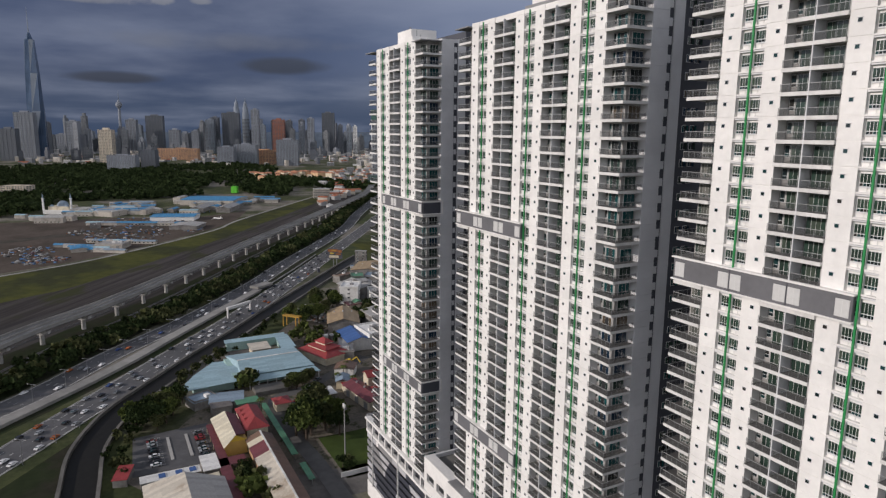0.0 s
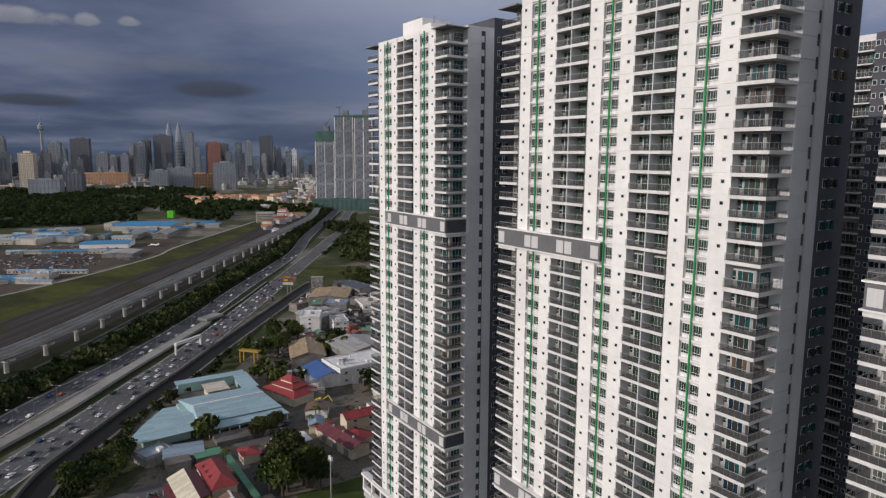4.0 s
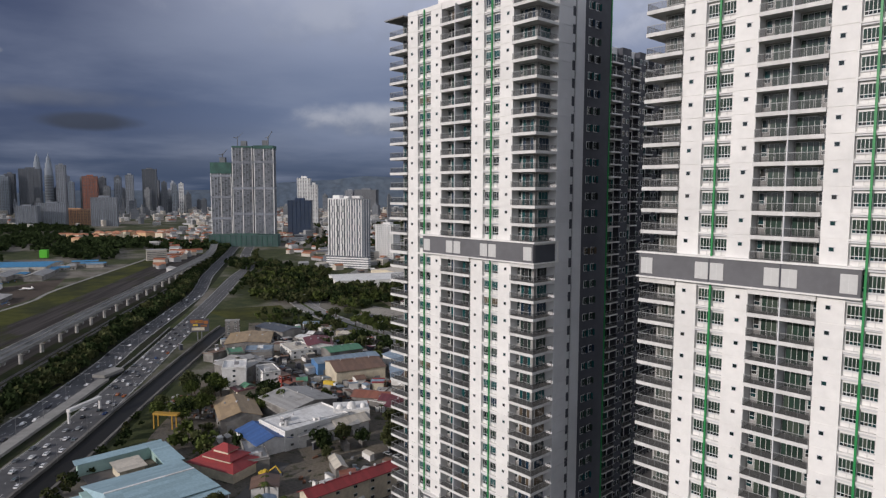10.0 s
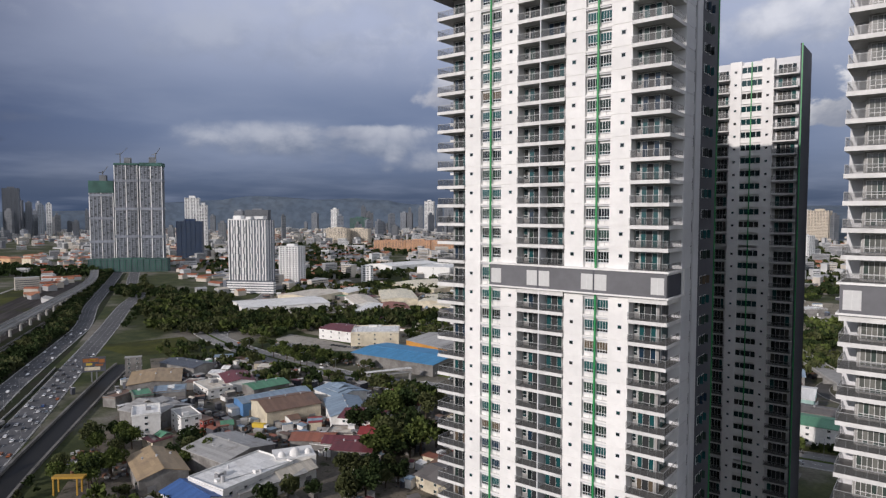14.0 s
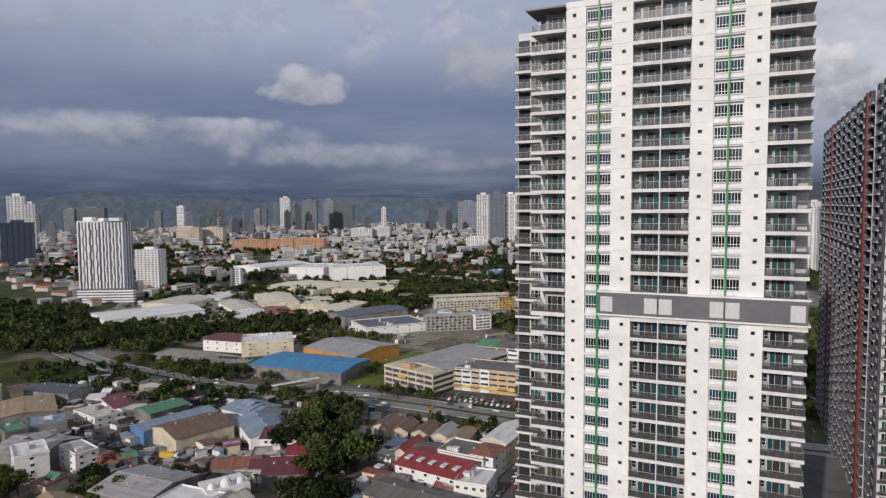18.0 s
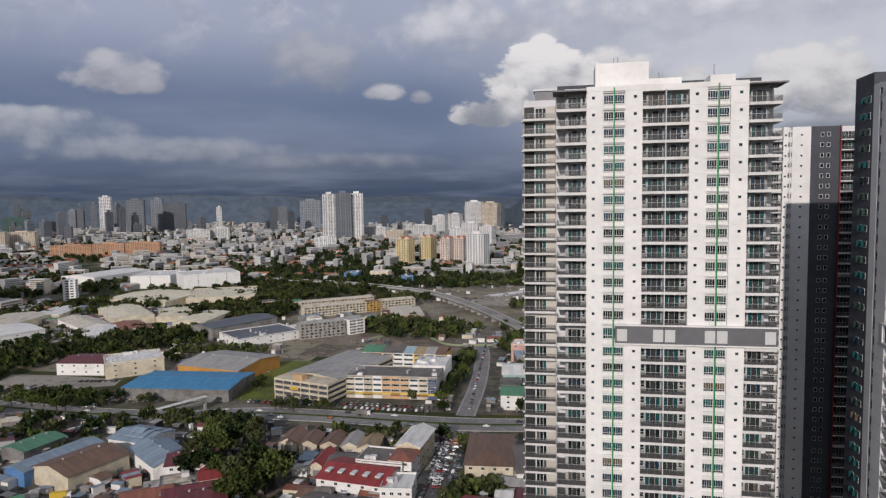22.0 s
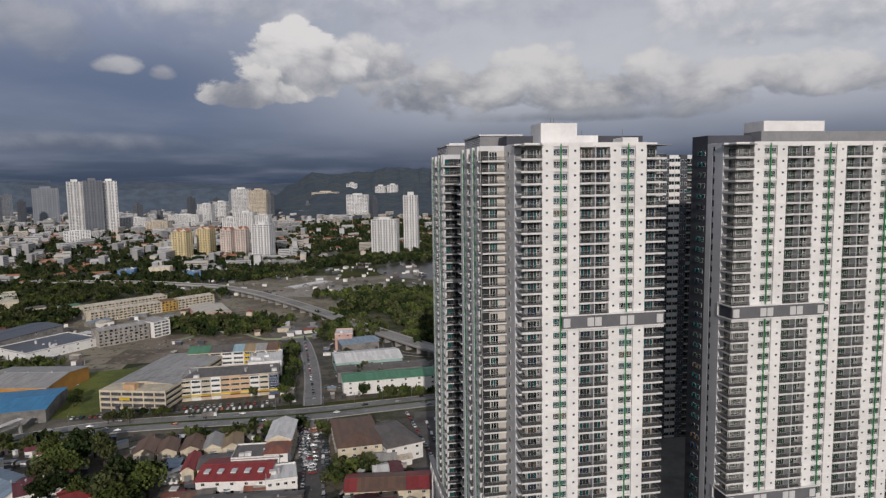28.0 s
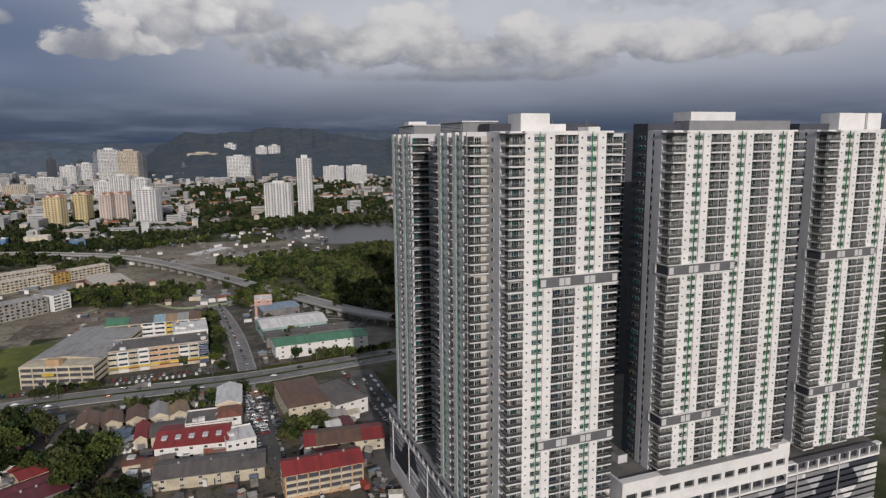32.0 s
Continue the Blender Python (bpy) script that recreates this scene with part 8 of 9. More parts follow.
high_rise("orange apartment row", -1407, 1518, 78, 30, 34, 21, T_ORANGE)
high_rise("orange apartment row", -1320, 1539, 85, 30, 35, 21, T_ORANGE)
high_rise("white apartment slab", -1511, 2128, 79, 30, 43, 21, T_WHITE)
high_rise("white apartment slab", -1454, 2179, 65, 30, 48, 21, T_WHITE)
high_rise("pale hall block", -880, 1738, 60, 30, 36, 21, T_WHITE)
high_rise("block with green netting", -2461, 2320, 96, 30, 88, 21, T_NET)
high_rise("grey twin slab tower", -940, 4154, 52, 30, 132, -18, T_DARK)
high_rise("grey twin slab tower", -887, 4136, 52, 30, 132, -18, T_DARK)
high_rise("white twin apartment tower", -608, 2906, 77, 30, 128, -18, T_WHITE)
high_rise("white twin apartment tower", -531, 2865, 77, 30, 122, -18, T_TAN)
high_rise("white apartment block", -703, 2583, 55, 30, 74, -18, T_WHITE)
high_rise("white apartment block", -689, 2866, 57, 30, 75, -18, T_WHITE)
high_rise("white apartment block", -520, 1899, 40, 28, 53, -18, T_WHITE)
high_rise("white apartment block", -474, 1878, 53, 30, 68, -18, T_WHITE)
high_rise("white apartment block", -425, 1854, 40, 28, 60, -18, T_WHITE)
high_rise("pink apartment tower", -452, 1340, 22, 24, 54, -18, T_PINK)
high_rise("pink apartment tower", -424, 1350, 22, 23, 54, -18, T_PINK)
high_rise("tall white apartment tower", -372, 1240, 36, 28, 70, -18, T_WHITE)
high_rise("yellow apartment tower", -534, 1296, 30, 26, 56, -18, T_YELLOW)
high_rise("yellow apartment tower", -497, 1350, 28, 26, 57, -18, T_YELLOW)
high_rise("white apartment tower by the hill", -110, 2772, 92, 30, 96, -18, T_WHITE)
high_rise("pale slab under construction", -128, 1293, 53, 30, 71, -18, T_WHITE)
high_rise("slim white tower with dark bays", -71, 1308, 29, 20, 120, -18, T_WHITE)
high_rise("hillside apartment slab", -243, 3393, 141, 30, 101, -18, T_TAN)
high_rise("hilltop apartment block", -99, 3556, 54, 30, 143, -18, T_WHITE)
high_rise("hilltop apartment block", 45, 3403, 55, 30, 128, -18, T_WHITE)
high_rise("hilltop apartment block", 106, 3382, 55, 30, 133, -18, T_WHITE)
high_rise("white apartment slab row", -889, 2285, 106, 30, 42, -18, T_WHITE)
high_rise("white apartment slab row", -779, 2164, 73, 30, 34, -18, T_TAN)
high_rise("white apartment slab row", -750, 2425, 117, 30, 42, -18, T_WHITE)
high_rise("white apartment slab", 269, 2273, 72, 30, 65, -18, T_WHITE)
high_rise("white apartment slab", 210, 2399, 75, 30, 60, -18, T_WHITE)

for x, y, w in ((-534, 1296, 30), (-497, 1350, 28), (-452, 1340, 22), (-424, 1350, 22)):
    for k in (-1, 1):
        g = Geo()
        g.gable(-w * 0.22, -9, 0, w * 0.22, 9, 5.0, ROOF_TERRA, T_PINK, 0.6, "y")
        whole("roof_gable", g, "red tiled gable on an apartment tower roof", "roof", (x + k * w * 0.25, y, 57.4 if w > 25 else 54.9), -18)
# ---- the wide city between: low houses, slabs, hills ----
fill = random.Random(21)
# Distance haze is painted in: both hill colours are lifted towards blue-grey.
HILL = surface("hazed_hill", (0.100, 0.130, 0.172), 0.95, grain=0.02, amount=0.4, big=0.004, second=(0.115, 0.142, 0.176), spec=0.1)
WOODED = surface("hazed_near_hill", (0.078, 0.099, 0.124), 0.95, grain=0.03, amount=0.4, big=0.008, second=(0.093, 0.115, 0.124), spec=0.1)
LOW = []
for nm, c in (("white", (0.58, 0.58, 0.575)), ("cream", (0.56, 0.51, 0.44)), ("grey", (0.36, 0.36, 0.36)), ("rust", (0.33, 0.13, 0.08)), ("clay", (0.42, 0.20, 0.12)), ("slate", (0.20, 0.21, 0.23))):
    LOW.append(surface("low_" + nm, c, 0.85, grain=0.1, amount=0.2, big=0.02))


def bearing(phi, dist):
    """A place at phi degrees from +y towards -x, seen from the middle of the flight."""
    return -150 - dist * math.sin(radians(phi)), -20 + dist * math.cos(radians(phi))


def in_forest(x, y):
    return x < -1250 and y < 330 and x > -2900


def district(label, phi0, phi1, d0, d1, n, tall, under_cloud=False):
    """Low houses of a far quarter, joined."""
    g = Geo()
    for _ in range(n):
        f = fill.random() ** 0.75
        x, y = bearing(fill.uniform(phi0, phi1), d0 + (d1 - d0) * f)
        if in_forest(x, y) or (x > -1760 and abs(y - 401 - (-965 - x) * 0.52) < 95) or (abs(x + 40) < 190 and abs(y - 1010) < 175):
            continue
        high = fill.random() < tall
        w, d = (fill.uniform(14, 40), fill.uniform(9, 14)) if high or fill.random() < 0.35 else (fill.uniform(8, 20), fill.uniform(8, 13))
        h = fill.uniform(11, 24) if high else fill.uniform(4, 8)
        # centre blocks get darker walls, with the cloud shade in their colour
        wall = fill.choice((LOW[2], LOW[5], LOW[1], LOW[2]) if under_cloud else LOW[:3])
        q = Geo()
        q.box(-w / 2, -d / 2, 0, w / 2, d / 2, h, wall)
        if h < 10:
            q.gable(-w / 2, -d / 2, h, w / 2, d / 2, 2.2, fill.choice(LOW[1:] + LOW[2:5]), wall, 0.5)
        else:
            for k in range(int(h / 3.2)):
                q.box(-w / 2 + 1, -d / 2 - 0.15, k * 3.2 + 1.2, w / 2 - 1, -d / 2, k * 3.2 + 2.4, FARPANE)
            q.box(-w / 2 - 0.2, -d / 2 - 0.2, h, w / 2 + 0.2, d / 2 + 0.2, h + 0.6, LOW[0])
        q.into(g, pose(x, y, 0, 0, 0, fill.choice((0, 15, 40, 75, 90))))
    whole("distant_houses", g, label, "houses", kind="stuff")


district("distant low houses and shop rows among trees", 42, 70, 950, 2100, 620, 0.10)
district("distant terraces and apartment slabs", 38, 68, 2000, 4200, 1500, 0.30)
district("distant terraces and pale apartment slabs", 5, 40, 1150, 2400, 1050, 0.28)
district("distant quarter of pale slabs", 0, 40, 2300, 4300, 1500, 0.5)
district("distant hillside houses", -40, 5, 1250, 3200, 850, 0.18)
district("distant centre low blocks", 66, 100, 2300, 4200, 700, 0.45, True)


# Dark choice of tones: the skyline's cloud shade is painted into them.
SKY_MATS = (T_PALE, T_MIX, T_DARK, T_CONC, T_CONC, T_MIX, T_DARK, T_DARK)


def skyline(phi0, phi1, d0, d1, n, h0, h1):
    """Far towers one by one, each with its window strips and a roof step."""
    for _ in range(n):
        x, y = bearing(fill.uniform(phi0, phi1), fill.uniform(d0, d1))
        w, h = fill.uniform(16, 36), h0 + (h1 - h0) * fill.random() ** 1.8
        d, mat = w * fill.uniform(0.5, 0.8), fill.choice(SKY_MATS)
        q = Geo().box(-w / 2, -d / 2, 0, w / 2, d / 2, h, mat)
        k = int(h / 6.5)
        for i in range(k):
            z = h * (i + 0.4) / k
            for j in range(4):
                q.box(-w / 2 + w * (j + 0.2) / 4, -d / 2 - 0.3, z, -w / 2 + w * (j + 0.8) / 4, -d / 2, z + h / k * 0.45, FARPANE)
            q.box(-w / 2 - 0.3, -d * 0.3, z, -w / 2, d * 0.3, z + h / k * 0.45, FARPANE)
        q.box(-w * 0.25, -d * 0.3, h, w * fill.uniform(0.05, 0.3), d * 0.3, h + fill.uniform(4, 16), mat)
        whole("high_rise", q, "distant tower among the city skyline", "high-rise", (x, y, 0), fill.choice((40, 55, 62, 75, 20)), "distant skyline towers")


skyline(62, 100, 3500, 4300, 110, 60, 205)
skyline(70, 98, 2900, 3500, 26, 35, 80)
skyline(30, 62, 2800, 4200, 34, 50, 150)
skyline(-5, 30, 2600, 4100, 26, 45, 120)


def hill_line(name, label, phi0, phi1, dist, heights, deep, mat=None, slow=False):
    """A wooded ridge; heights at even steps along it."""
    g = Geo()
    n = 90
    rows = []
    for j in range(5):
        row = []
        for i in range(n + 1):
            f = i / n
            k = f * (len(heights) - 1)
            a = min(int(k), len(heights) - 2)
            s = k - a
            s = s * s * (3 - 2 * s)
            hh = heights[a] * (1 - s) + heights[a + 1] * s
            hh *= 1 + 0.16 * noise.noise((f * 14, j * 0.7, dist * 0.01)) + 0.06 * noise.noise((f * 55, j * 2.0, 3.0))
            x, y = bearing(phi0 + (phi1 - phi0) * f, dist + deep * j / 4)
            row.append((x, y, max(-1, hh * ((j / 4) ** 1.2 if slow else math.sin(math.pi / 2 * j / 4)))))
        rows.append(row)
    for j in range(4):
        for i in range(n):
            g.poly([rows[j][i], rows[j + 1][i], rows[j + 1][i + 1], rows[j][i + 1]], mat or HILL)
    whole(name, g, label, "hill", kind="structure")


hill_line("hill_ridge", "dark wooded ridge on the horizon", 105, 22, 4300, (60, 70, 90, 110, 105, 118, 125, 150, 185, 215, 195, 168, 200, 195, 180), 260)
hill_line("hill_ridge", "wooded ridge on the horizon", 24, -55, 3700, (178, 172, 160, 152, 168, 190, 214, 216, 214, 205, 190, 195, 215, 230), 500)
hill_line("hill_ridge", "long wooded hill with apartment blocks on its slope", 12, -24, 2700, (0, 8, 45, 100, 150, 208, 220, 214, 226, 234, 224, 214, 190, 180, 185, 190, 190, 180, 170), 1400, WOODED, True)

# ---- trees ----
LEAF = []
for nm, c1, c2 in (("deep", (0.016, 0.026, 0.010), (0.036, 0.052, 0.019)), ("fresh", (0.044, 0.062, 0.018), (0.098, 0.120, 0.036)), ("olive", (0.046, 0.055, 0.024), (0.088, 0.095, 0.040))):
    m = bpy.data.materials.new("leaf_" + nm)
    m.use_nodes = True
    n = Tree(m.node_tree)
    isl = n.add("ShaderNodeNewGeometry").outputs["Random Per Island"]
    rnd = n.add("ShaderNodeObjectInfo").outputs["Random"]
    col = n.mix(isl, rgb(*c1), rgb(*c2))
    f = n.add("ShaderNodeMapRange", {0: rnd, 3: 0.75, 4: 1.3}).outputs[0]
    col = n.mix(1.0, col, n.add("ShaderNodeCombineColor", {0: f, 1: f, 2: f}).outputs[0], "MULTIPLY")
    p = n.add("ShaderNodeBsdfPrincipled", {"Base Color": col, "Roughness": 0.9, "Specular IOR Level": 0.06})
    n.link(p.outputs[0], n.add("ShaderNodeOutputMaterial").inputs[0])
    LEAF.append(m)
BARK = surface("bark", (0.09, 0.07, 0.055), 0.95, grain=3.0, amount=0.4)
grow = random.Random(5)


def leaf_quad(g, c, size, mat):
    a = Vector((grow.gauss(0, 1), grow.gauss(0, 1), grow.gauss(0, 0.7))).normalized()
    b = a.orthogonal().normalized()
    b = (b + a.cross(b) * grow.uniform(-1, 1)).normalized()
    u, v = b * size, a.cross(b).normalized() * size * grow.uniform(0.6, 1.0)
    g.poly([c - u - v, c + u - v * 0.8, c + u * 0.9 + v, c - u * 0.8 + v * 1.1], mat)


def crown_geo(mat, blobs, leaves, size):
    """A crown about 2 m across and 1.5 m high, of clumps with gaps between them."""
    g = Geo()
    for _ in range(blobs):
        r = grow.uniform(0.0, 0.72)
        a = grow.uniform(0, 2 * math.pi)
        c = Vector((r * math.cos(a), r * math.sin(a), grow.uniform(-0.3, 0.45) * (1.1 - r)))
        s = grow.uniform(0.22, 0.40)
        for _ in range(leaves):
            d = Vector((grow.gauss(0, 1), grow.gauss(0, 1), grow.gauss(0.25, 0.9))).normalized()
            leaf_quad(g, c + d * s * grow.uniform(0.75, 1.08), size * grow.uniform(0.7, 1.4), mat)
    return g


def trunk_geo():
    g = Geo()
    g.ring(0, 0, 0.0, 0.55, 0.055, 0.04, BARK, 7, False)
    g.ring(0, 0, 0.55, 0.95, 0.04, 0.015, BARK, 6)
    for i in range(4):
        a = i * 1.6 + 0.4
        for k in range(3):
            f0, f1 = k / 3, (k + 1) / 3
            p = lambda f: (0.32 * f * math.cos(a), 0.32 * f * math.sin(a), 0.42 + 0.36 * f)
            x0, y0, z0 = p(f0)
            x1, y1, z1 = p(f1)
            w = 0.02 * (1.15 - f0)
            g.poly([(x0 - w, y0, z0), (x0 + w, y0, z0), (x1 + w * 0.7, y1, z1), (x1 - w * 0.7, y1, z1)], BARK)
            g.poly([(x0, y0 - w, z0), (x0, y0 + w, z0), (x1, y1 + w * 0.7, z1), (x1, y1 - w * 0.7, z1)], BARK)
    return g


CROWNS = [crown_geo(LEAF[i % 3], 20, 40, 0.07).mesh("crown") for i in range(6)]
TRUNK = trunk_geo().mesh("trunk")
TINY = [crown_geo(LEAF[i % 3], 5, 4, 0.29) for i in range(5)]
SMALL = [crown_geo(LEAF[i % 3], 11, 7, 0.165) for i in range(6)]


def palm_geo():
    g = Geo()
    for i in range(14):
        a = 2 * math.pi * i / 14 + grow.uniform(-0.2, 0.2)
        lift = grow.uniform(0.1, 0.6)
        last = None
        for k in range(6):
            f = k / 5
            r, z = 2.6 * f, lift * 2.2 * f - 2.0 * f * f
            w = 0.45 * math.sin(math.pi * min(1, f + 0.12)) + 0.03
            c = Vector((r * math.cos(a), r * math.sin(a), z))
            s = Vector((-math.sin(a), math.cos(a), 0)) * w
            now = (c - s - Vector((0, 0, 0.12)), c, c + s - Vector((0, 0, 0.12)))
            if last:
                g.poly([last[0], last[1], now[1], now[0]], LEAF[1])
                g.poly([last[1], last[2], now[2], now[1]], LEAF[1])
            last = now
    return g


PALM = palm_geo().mesh("palm_crown")
PALM_TRUNK = (lambda q: (q.ring(0, 0, 0, 7.0, 0.24, 0.15, BARK, 8), q)[1])(Geo()).mesh("palm_trunk")


def tree(x, y, height, wide, kind=None):
    t = thing("tree", "leafy green tree with a spreading crown", "tree", (x, y, 0), grow.uniform(0, 360), "trees of the suburb")
    o = part("trunk", TRUNK, t)
    o.scale = (height * 0.7, height * 0.7, height * 0.85)
    c = part("crown", CROWNS[grow.randrange(6)] if kind is None else CROWNS[kind], t, place=(0, 0, height * 0.62))
    c.scale = (wide, wide * grow.uniform(0.85, 1.15), height * 0.52)


def palm(x, y, s=1.0):
    t = thing("palm", "palm with arching fronds", "palm", (x, y, 0), grow.uniform(0, 360), "palms")
    part("trunk", PALM_TRUNK, t).scale = (s, s, s)
    part("crown", PALM, t, place=(0, 0, 7.0 * s)).scale = (s, s, s)


def grove(x, y, rx, ry, n, lo=8, hi=14, turn=0.0):
    for _ in range(n):
        a, r = grow.uniform(0, 2 * math.pi), math.sqrt(grow.random())
        p = Vector((rx * r * math.cos(a), ry * r * math.sin(a)))
        p.rotate(Matrix.Rotation(radians(turn), 2))
        h = grow.uniform(lo, hi)
        tree(x + p.x, y + p.y, h, h * grow.uniform(0.42, 0.62))


def wood(label, spots, lo=8, hi=15, far=False):
    """Trees that nobody could count, joined: spots of (x, y, rx, ry, n)."""
    g = Geo()
    for x, y, rx, ry, n in spots:
        for _ in range(int(n * (1.15 if far is True else 0.72 if far else 1))):
            a, r = grow.uniform(0, 2 * math.pi), math.sqrt(grow.random())
            h = grow.uniform(lo, hi)
            w = h * grow.uniform(0.45, 0.65) * (1.15 if far == "deep" else 1)
            m = pose(x + rx * r * math.cos(a), y + ry * r * math.sin(a), h * 0.5, 0, 0, grow.uniform(0, 360)) @ Matrix.Diagonal((w, w, h * 0.62, 1))
            # the western forest's cloud shade is put in by deep leaves only
            grow.choice((TINY[0], TINY[3]) if far == "deep" else (TINY[0], TINY[2], TINY[3]) if far else SMALL).into(g, m)
    whole("wood", g, label, "wood", kind="stuff")


def row_of_trees(line, off, step, lo, hi, label, i0=0, i1=None):
    g = Geo()
    run = 0.0
    i1 = i1 or len(line) - 1
    for i in range(i0, i1):
        a, b = line[i], line[i + 1]
        s = side_of(line, i)
        n = max(1, int((b - a).length / step))
        for k in range(n):
            p = a.lerp(b, (k + grow.random()) / n)
            o = off + grow.uniform(-4, 4)
            h = grow.uniform(lo, hi)
            w = h * grow.uniform(0.5, 0.7)
            # mostly deep leaves: the belts' cloud shade is in the leaf colour
            grow.choice(SMALL[:1] + SMALL[3:4] + SMALL[2:3]).into(g, pose(p.x + s.x * o, p.y + s.y * o, h * 0.45, 0, 0, grow.uniform(0, 360)) @ Matrix.Diagonal((w, w, h * 0.6, 1)))
    whole("tree_belt", g, label, "trees", kind="stuff")


row_of_trees(HW_L, -14, 4.0, 6, 10, "dense dark belt of trees beside the highway", 18)
row_of_trees(HW_L, -18, 4.0, 7, 11, "thick dark scrub beside the highway", 18)
row_of_trees(HW_L, -24, 4.5, 6, 11, "dense dark belt of trees beside the viaduct", 18)
row_of_trees(HW_L, -31, 5.0, 5, 9, "dark thicket below the viaduct", 24, 88)
row_of_trees(RIVER, 12, 8.0, 3, 6, "scrub and small trees along the canal", 40, 88)
row_of_trees(HW_R, 18, 7.0, 4, 8, "trees on the far highway bank", 84, 116)

grove(-375, 262, 22, 30, 16, 13, 20, 20)
grove(-348, 236, 11, 24, 12, 12, 19)
grove(-395, 300, 16, 14, 9, 9, 15)
grove(-340, 205, 22, 14, 8, 8, 13)
grove(-310, 14, 12, 9, 12, 8, 13)
grove(-322, 26, 12, 8, 8, 7, 11)
grove(-270, 80, 17, 12, 16, 11, 17)
grove(-292, 88, 10, 8, 6, 9, 13)
grove(-236, 44, 9, 3.4, 7, 6, 9)
grove(-318, 84, 12, 6, 6, 6, 10)
grove(-441, 122, 18, 12, 8, 9, 14)
grove(-470, 150, 20, 12, 8, 9, 15)
grove(-425, 165, 12, 10, 5, 8, 13)
grove(-400, 190, 12, 8, 4, 7, 11)
grove(-345, 160, 12, 14, 6, 7, 12)
grove(-330, 190, 16, 12, 7, 8, 14)
grove(-250, 252, 6, 12, 5, 6, 10)
grove(-282, 395, 4, 40, 10, 7, 11)
grove(-385, 352, 14, 5, 5, 6, 10)
grove(-360, 358, 14, 4, 6, 5, 8)
grove(-545, 338, 40, 12, 12, 7, 12)
grove(-500, 352, 20, 6, 6, 6, 10)
grove(-610, 345, 30, 14, 8, 8, 13)
grove(-430, 400, 18, 14, 6, 6, 10)
grove(-240, 455, 6, 30, 6, 7, 12)
grove(-330, 90, 8, 6, 4, 6, 9)
grove(-232, 80, 5, 3, 3, 4, 6)
for px, py in ((-325, 112), (-332, 116), (-318, 106), (-340, 60), (-310, 112), (-300, 62), (-440, 180), (-372, 206)):
    palm(px, py, grow.uniform(0.8, 1.2))

wood("broad dark wood beside the highway", [(-850, 420, 70, 50, 150), (-730, 420, 60, 40, 120), (-760, 370, 60, 35, 110), (-700, 440, 60, 40, 90), (-925, 470, 50, 50, 90), (-660, 480, 50, 30, 60), (-620, 520, 40, 40, 60)])
wood("trees between the factories", [(-605, 552, 50, 40, 70), (-630, 690, 60, 50, 80), (-700, 945, 90, 110, 190), (-620, 820, 60, 70, 110), (-560, 700, 40, 60, 70), (-800, 720, 80, 60, 90), (-540, 880, 80, 60, 100), (-880, 660, 60, 60, 70)])
wood("trees round the toll plaza and the lake", [(-181, 683, 60, 50, 110), (-116, 736, 60, 50, 110), (-90, 640, 60, 70, 130), (-40, 780, 70, 60, 120), (-383, 637, 40, 30, 60), (-330, 620, 40, 30, 50), (-86, 1175, 120, 40, 110), (-220, 560, 30, 40, 50), (-262, 770, 12, 12, 8), (-350, 1000, 80, 50, 60), (-420, 820, 40, 30, 40)])
wood("dark forest below the city centre", [(-1980, -140, 500, 220, 1500), (-1884, 110, 420, 160, 1300), (-1780, 370, 300, 120, 500), (-2450, 0, 300, 300, 900), (-1300, -150, 130, 80, 260), (-1480, -180, 200, 120, 420), (-1480, 330, 150, 50, 240), (-1600, 480, 160, 60, 200), (-1420, 60, 50, 130, 260), (-2350, 420, 300, 140, 420), (-1500, 560, 120, 40, 90)], 9, 17, "deep")
wood("trees scattered through the far suburbs", [(-1200, 900, 300, 200, 420), (-900, 1300, 300, 250, 420), (-500, 1350, 250, 200, 400), (-200, 1500, 300, 200, 460), (150, 1300, 250, 250, 380), (-1700, 1300, 400, 300, 480), (-1100, 1900, 500, 400, 600), (-300, 2100, 500, 300, 560), (-560, 1150, 120, 60, 140), (-1080, 760, 100, 80, 140), (-700, 1150, 150, 80, 160), (200, 2300, 400, 300, 400), (-1050, 480, 80, 40, 60), (-1800, 2300, 700, 500, 500), (-200, 3000, 700, 300, 400), (-620, 1000, 150, 60, 120), (-330, 1120, 100, 70, 130), (40, 1500, 160, 150, 200), (-150, 1900, 300, 300, 500), (-700, 1700, 300, 250, 360), (-450, 1000, 120, 60, 140), (-150, 1150, 200, 60, 160)], 8, 15, True)
wood("trees behind the estate", [(-145, 620, 40, 110, 150), (-120, 500, 30, 40, 60), (-165, 520, 14, 40, 40), (-190, 760, 60, 60, 90), (-110, 420, 30, 30, 30)], 8, 14)
wood("trees among the workshops and shop rows", [(-236, 248, 14, 5, 16), (-252, 241, 5, 8, 8), (-190, 363, 30, 2, 20), (-620, 300, 60, 30, 60), (-500, 290, 60, 30, 40), (-440, 320, 40, 8, 24), (-300, 305, 50, 14, 26), (-556, 354, 36, 8, 40), (-668, 392, 26, 22, 40), (-345, 595, 50, 18, 46), (-284, 470, 6, 60, 40), (-250, 560, 14, 30, 30), (-492, 500, 26, 30, 30), (-560, 500, 60, 40, 60), (-300, 420, 20, 40, 26), (-225, 400, 10, 40, 24), (-720, 540, 80, 50, 70), (-800, 860, 90, 70, 90), (-480, 780, 60, 60, 60), (-240, 640, 30, 40, 50), (-395, 120, 26, 16, 16), (-330, 60, 10, 8, 8), (-225, 45, 8, 6, 6)], 5, 11)

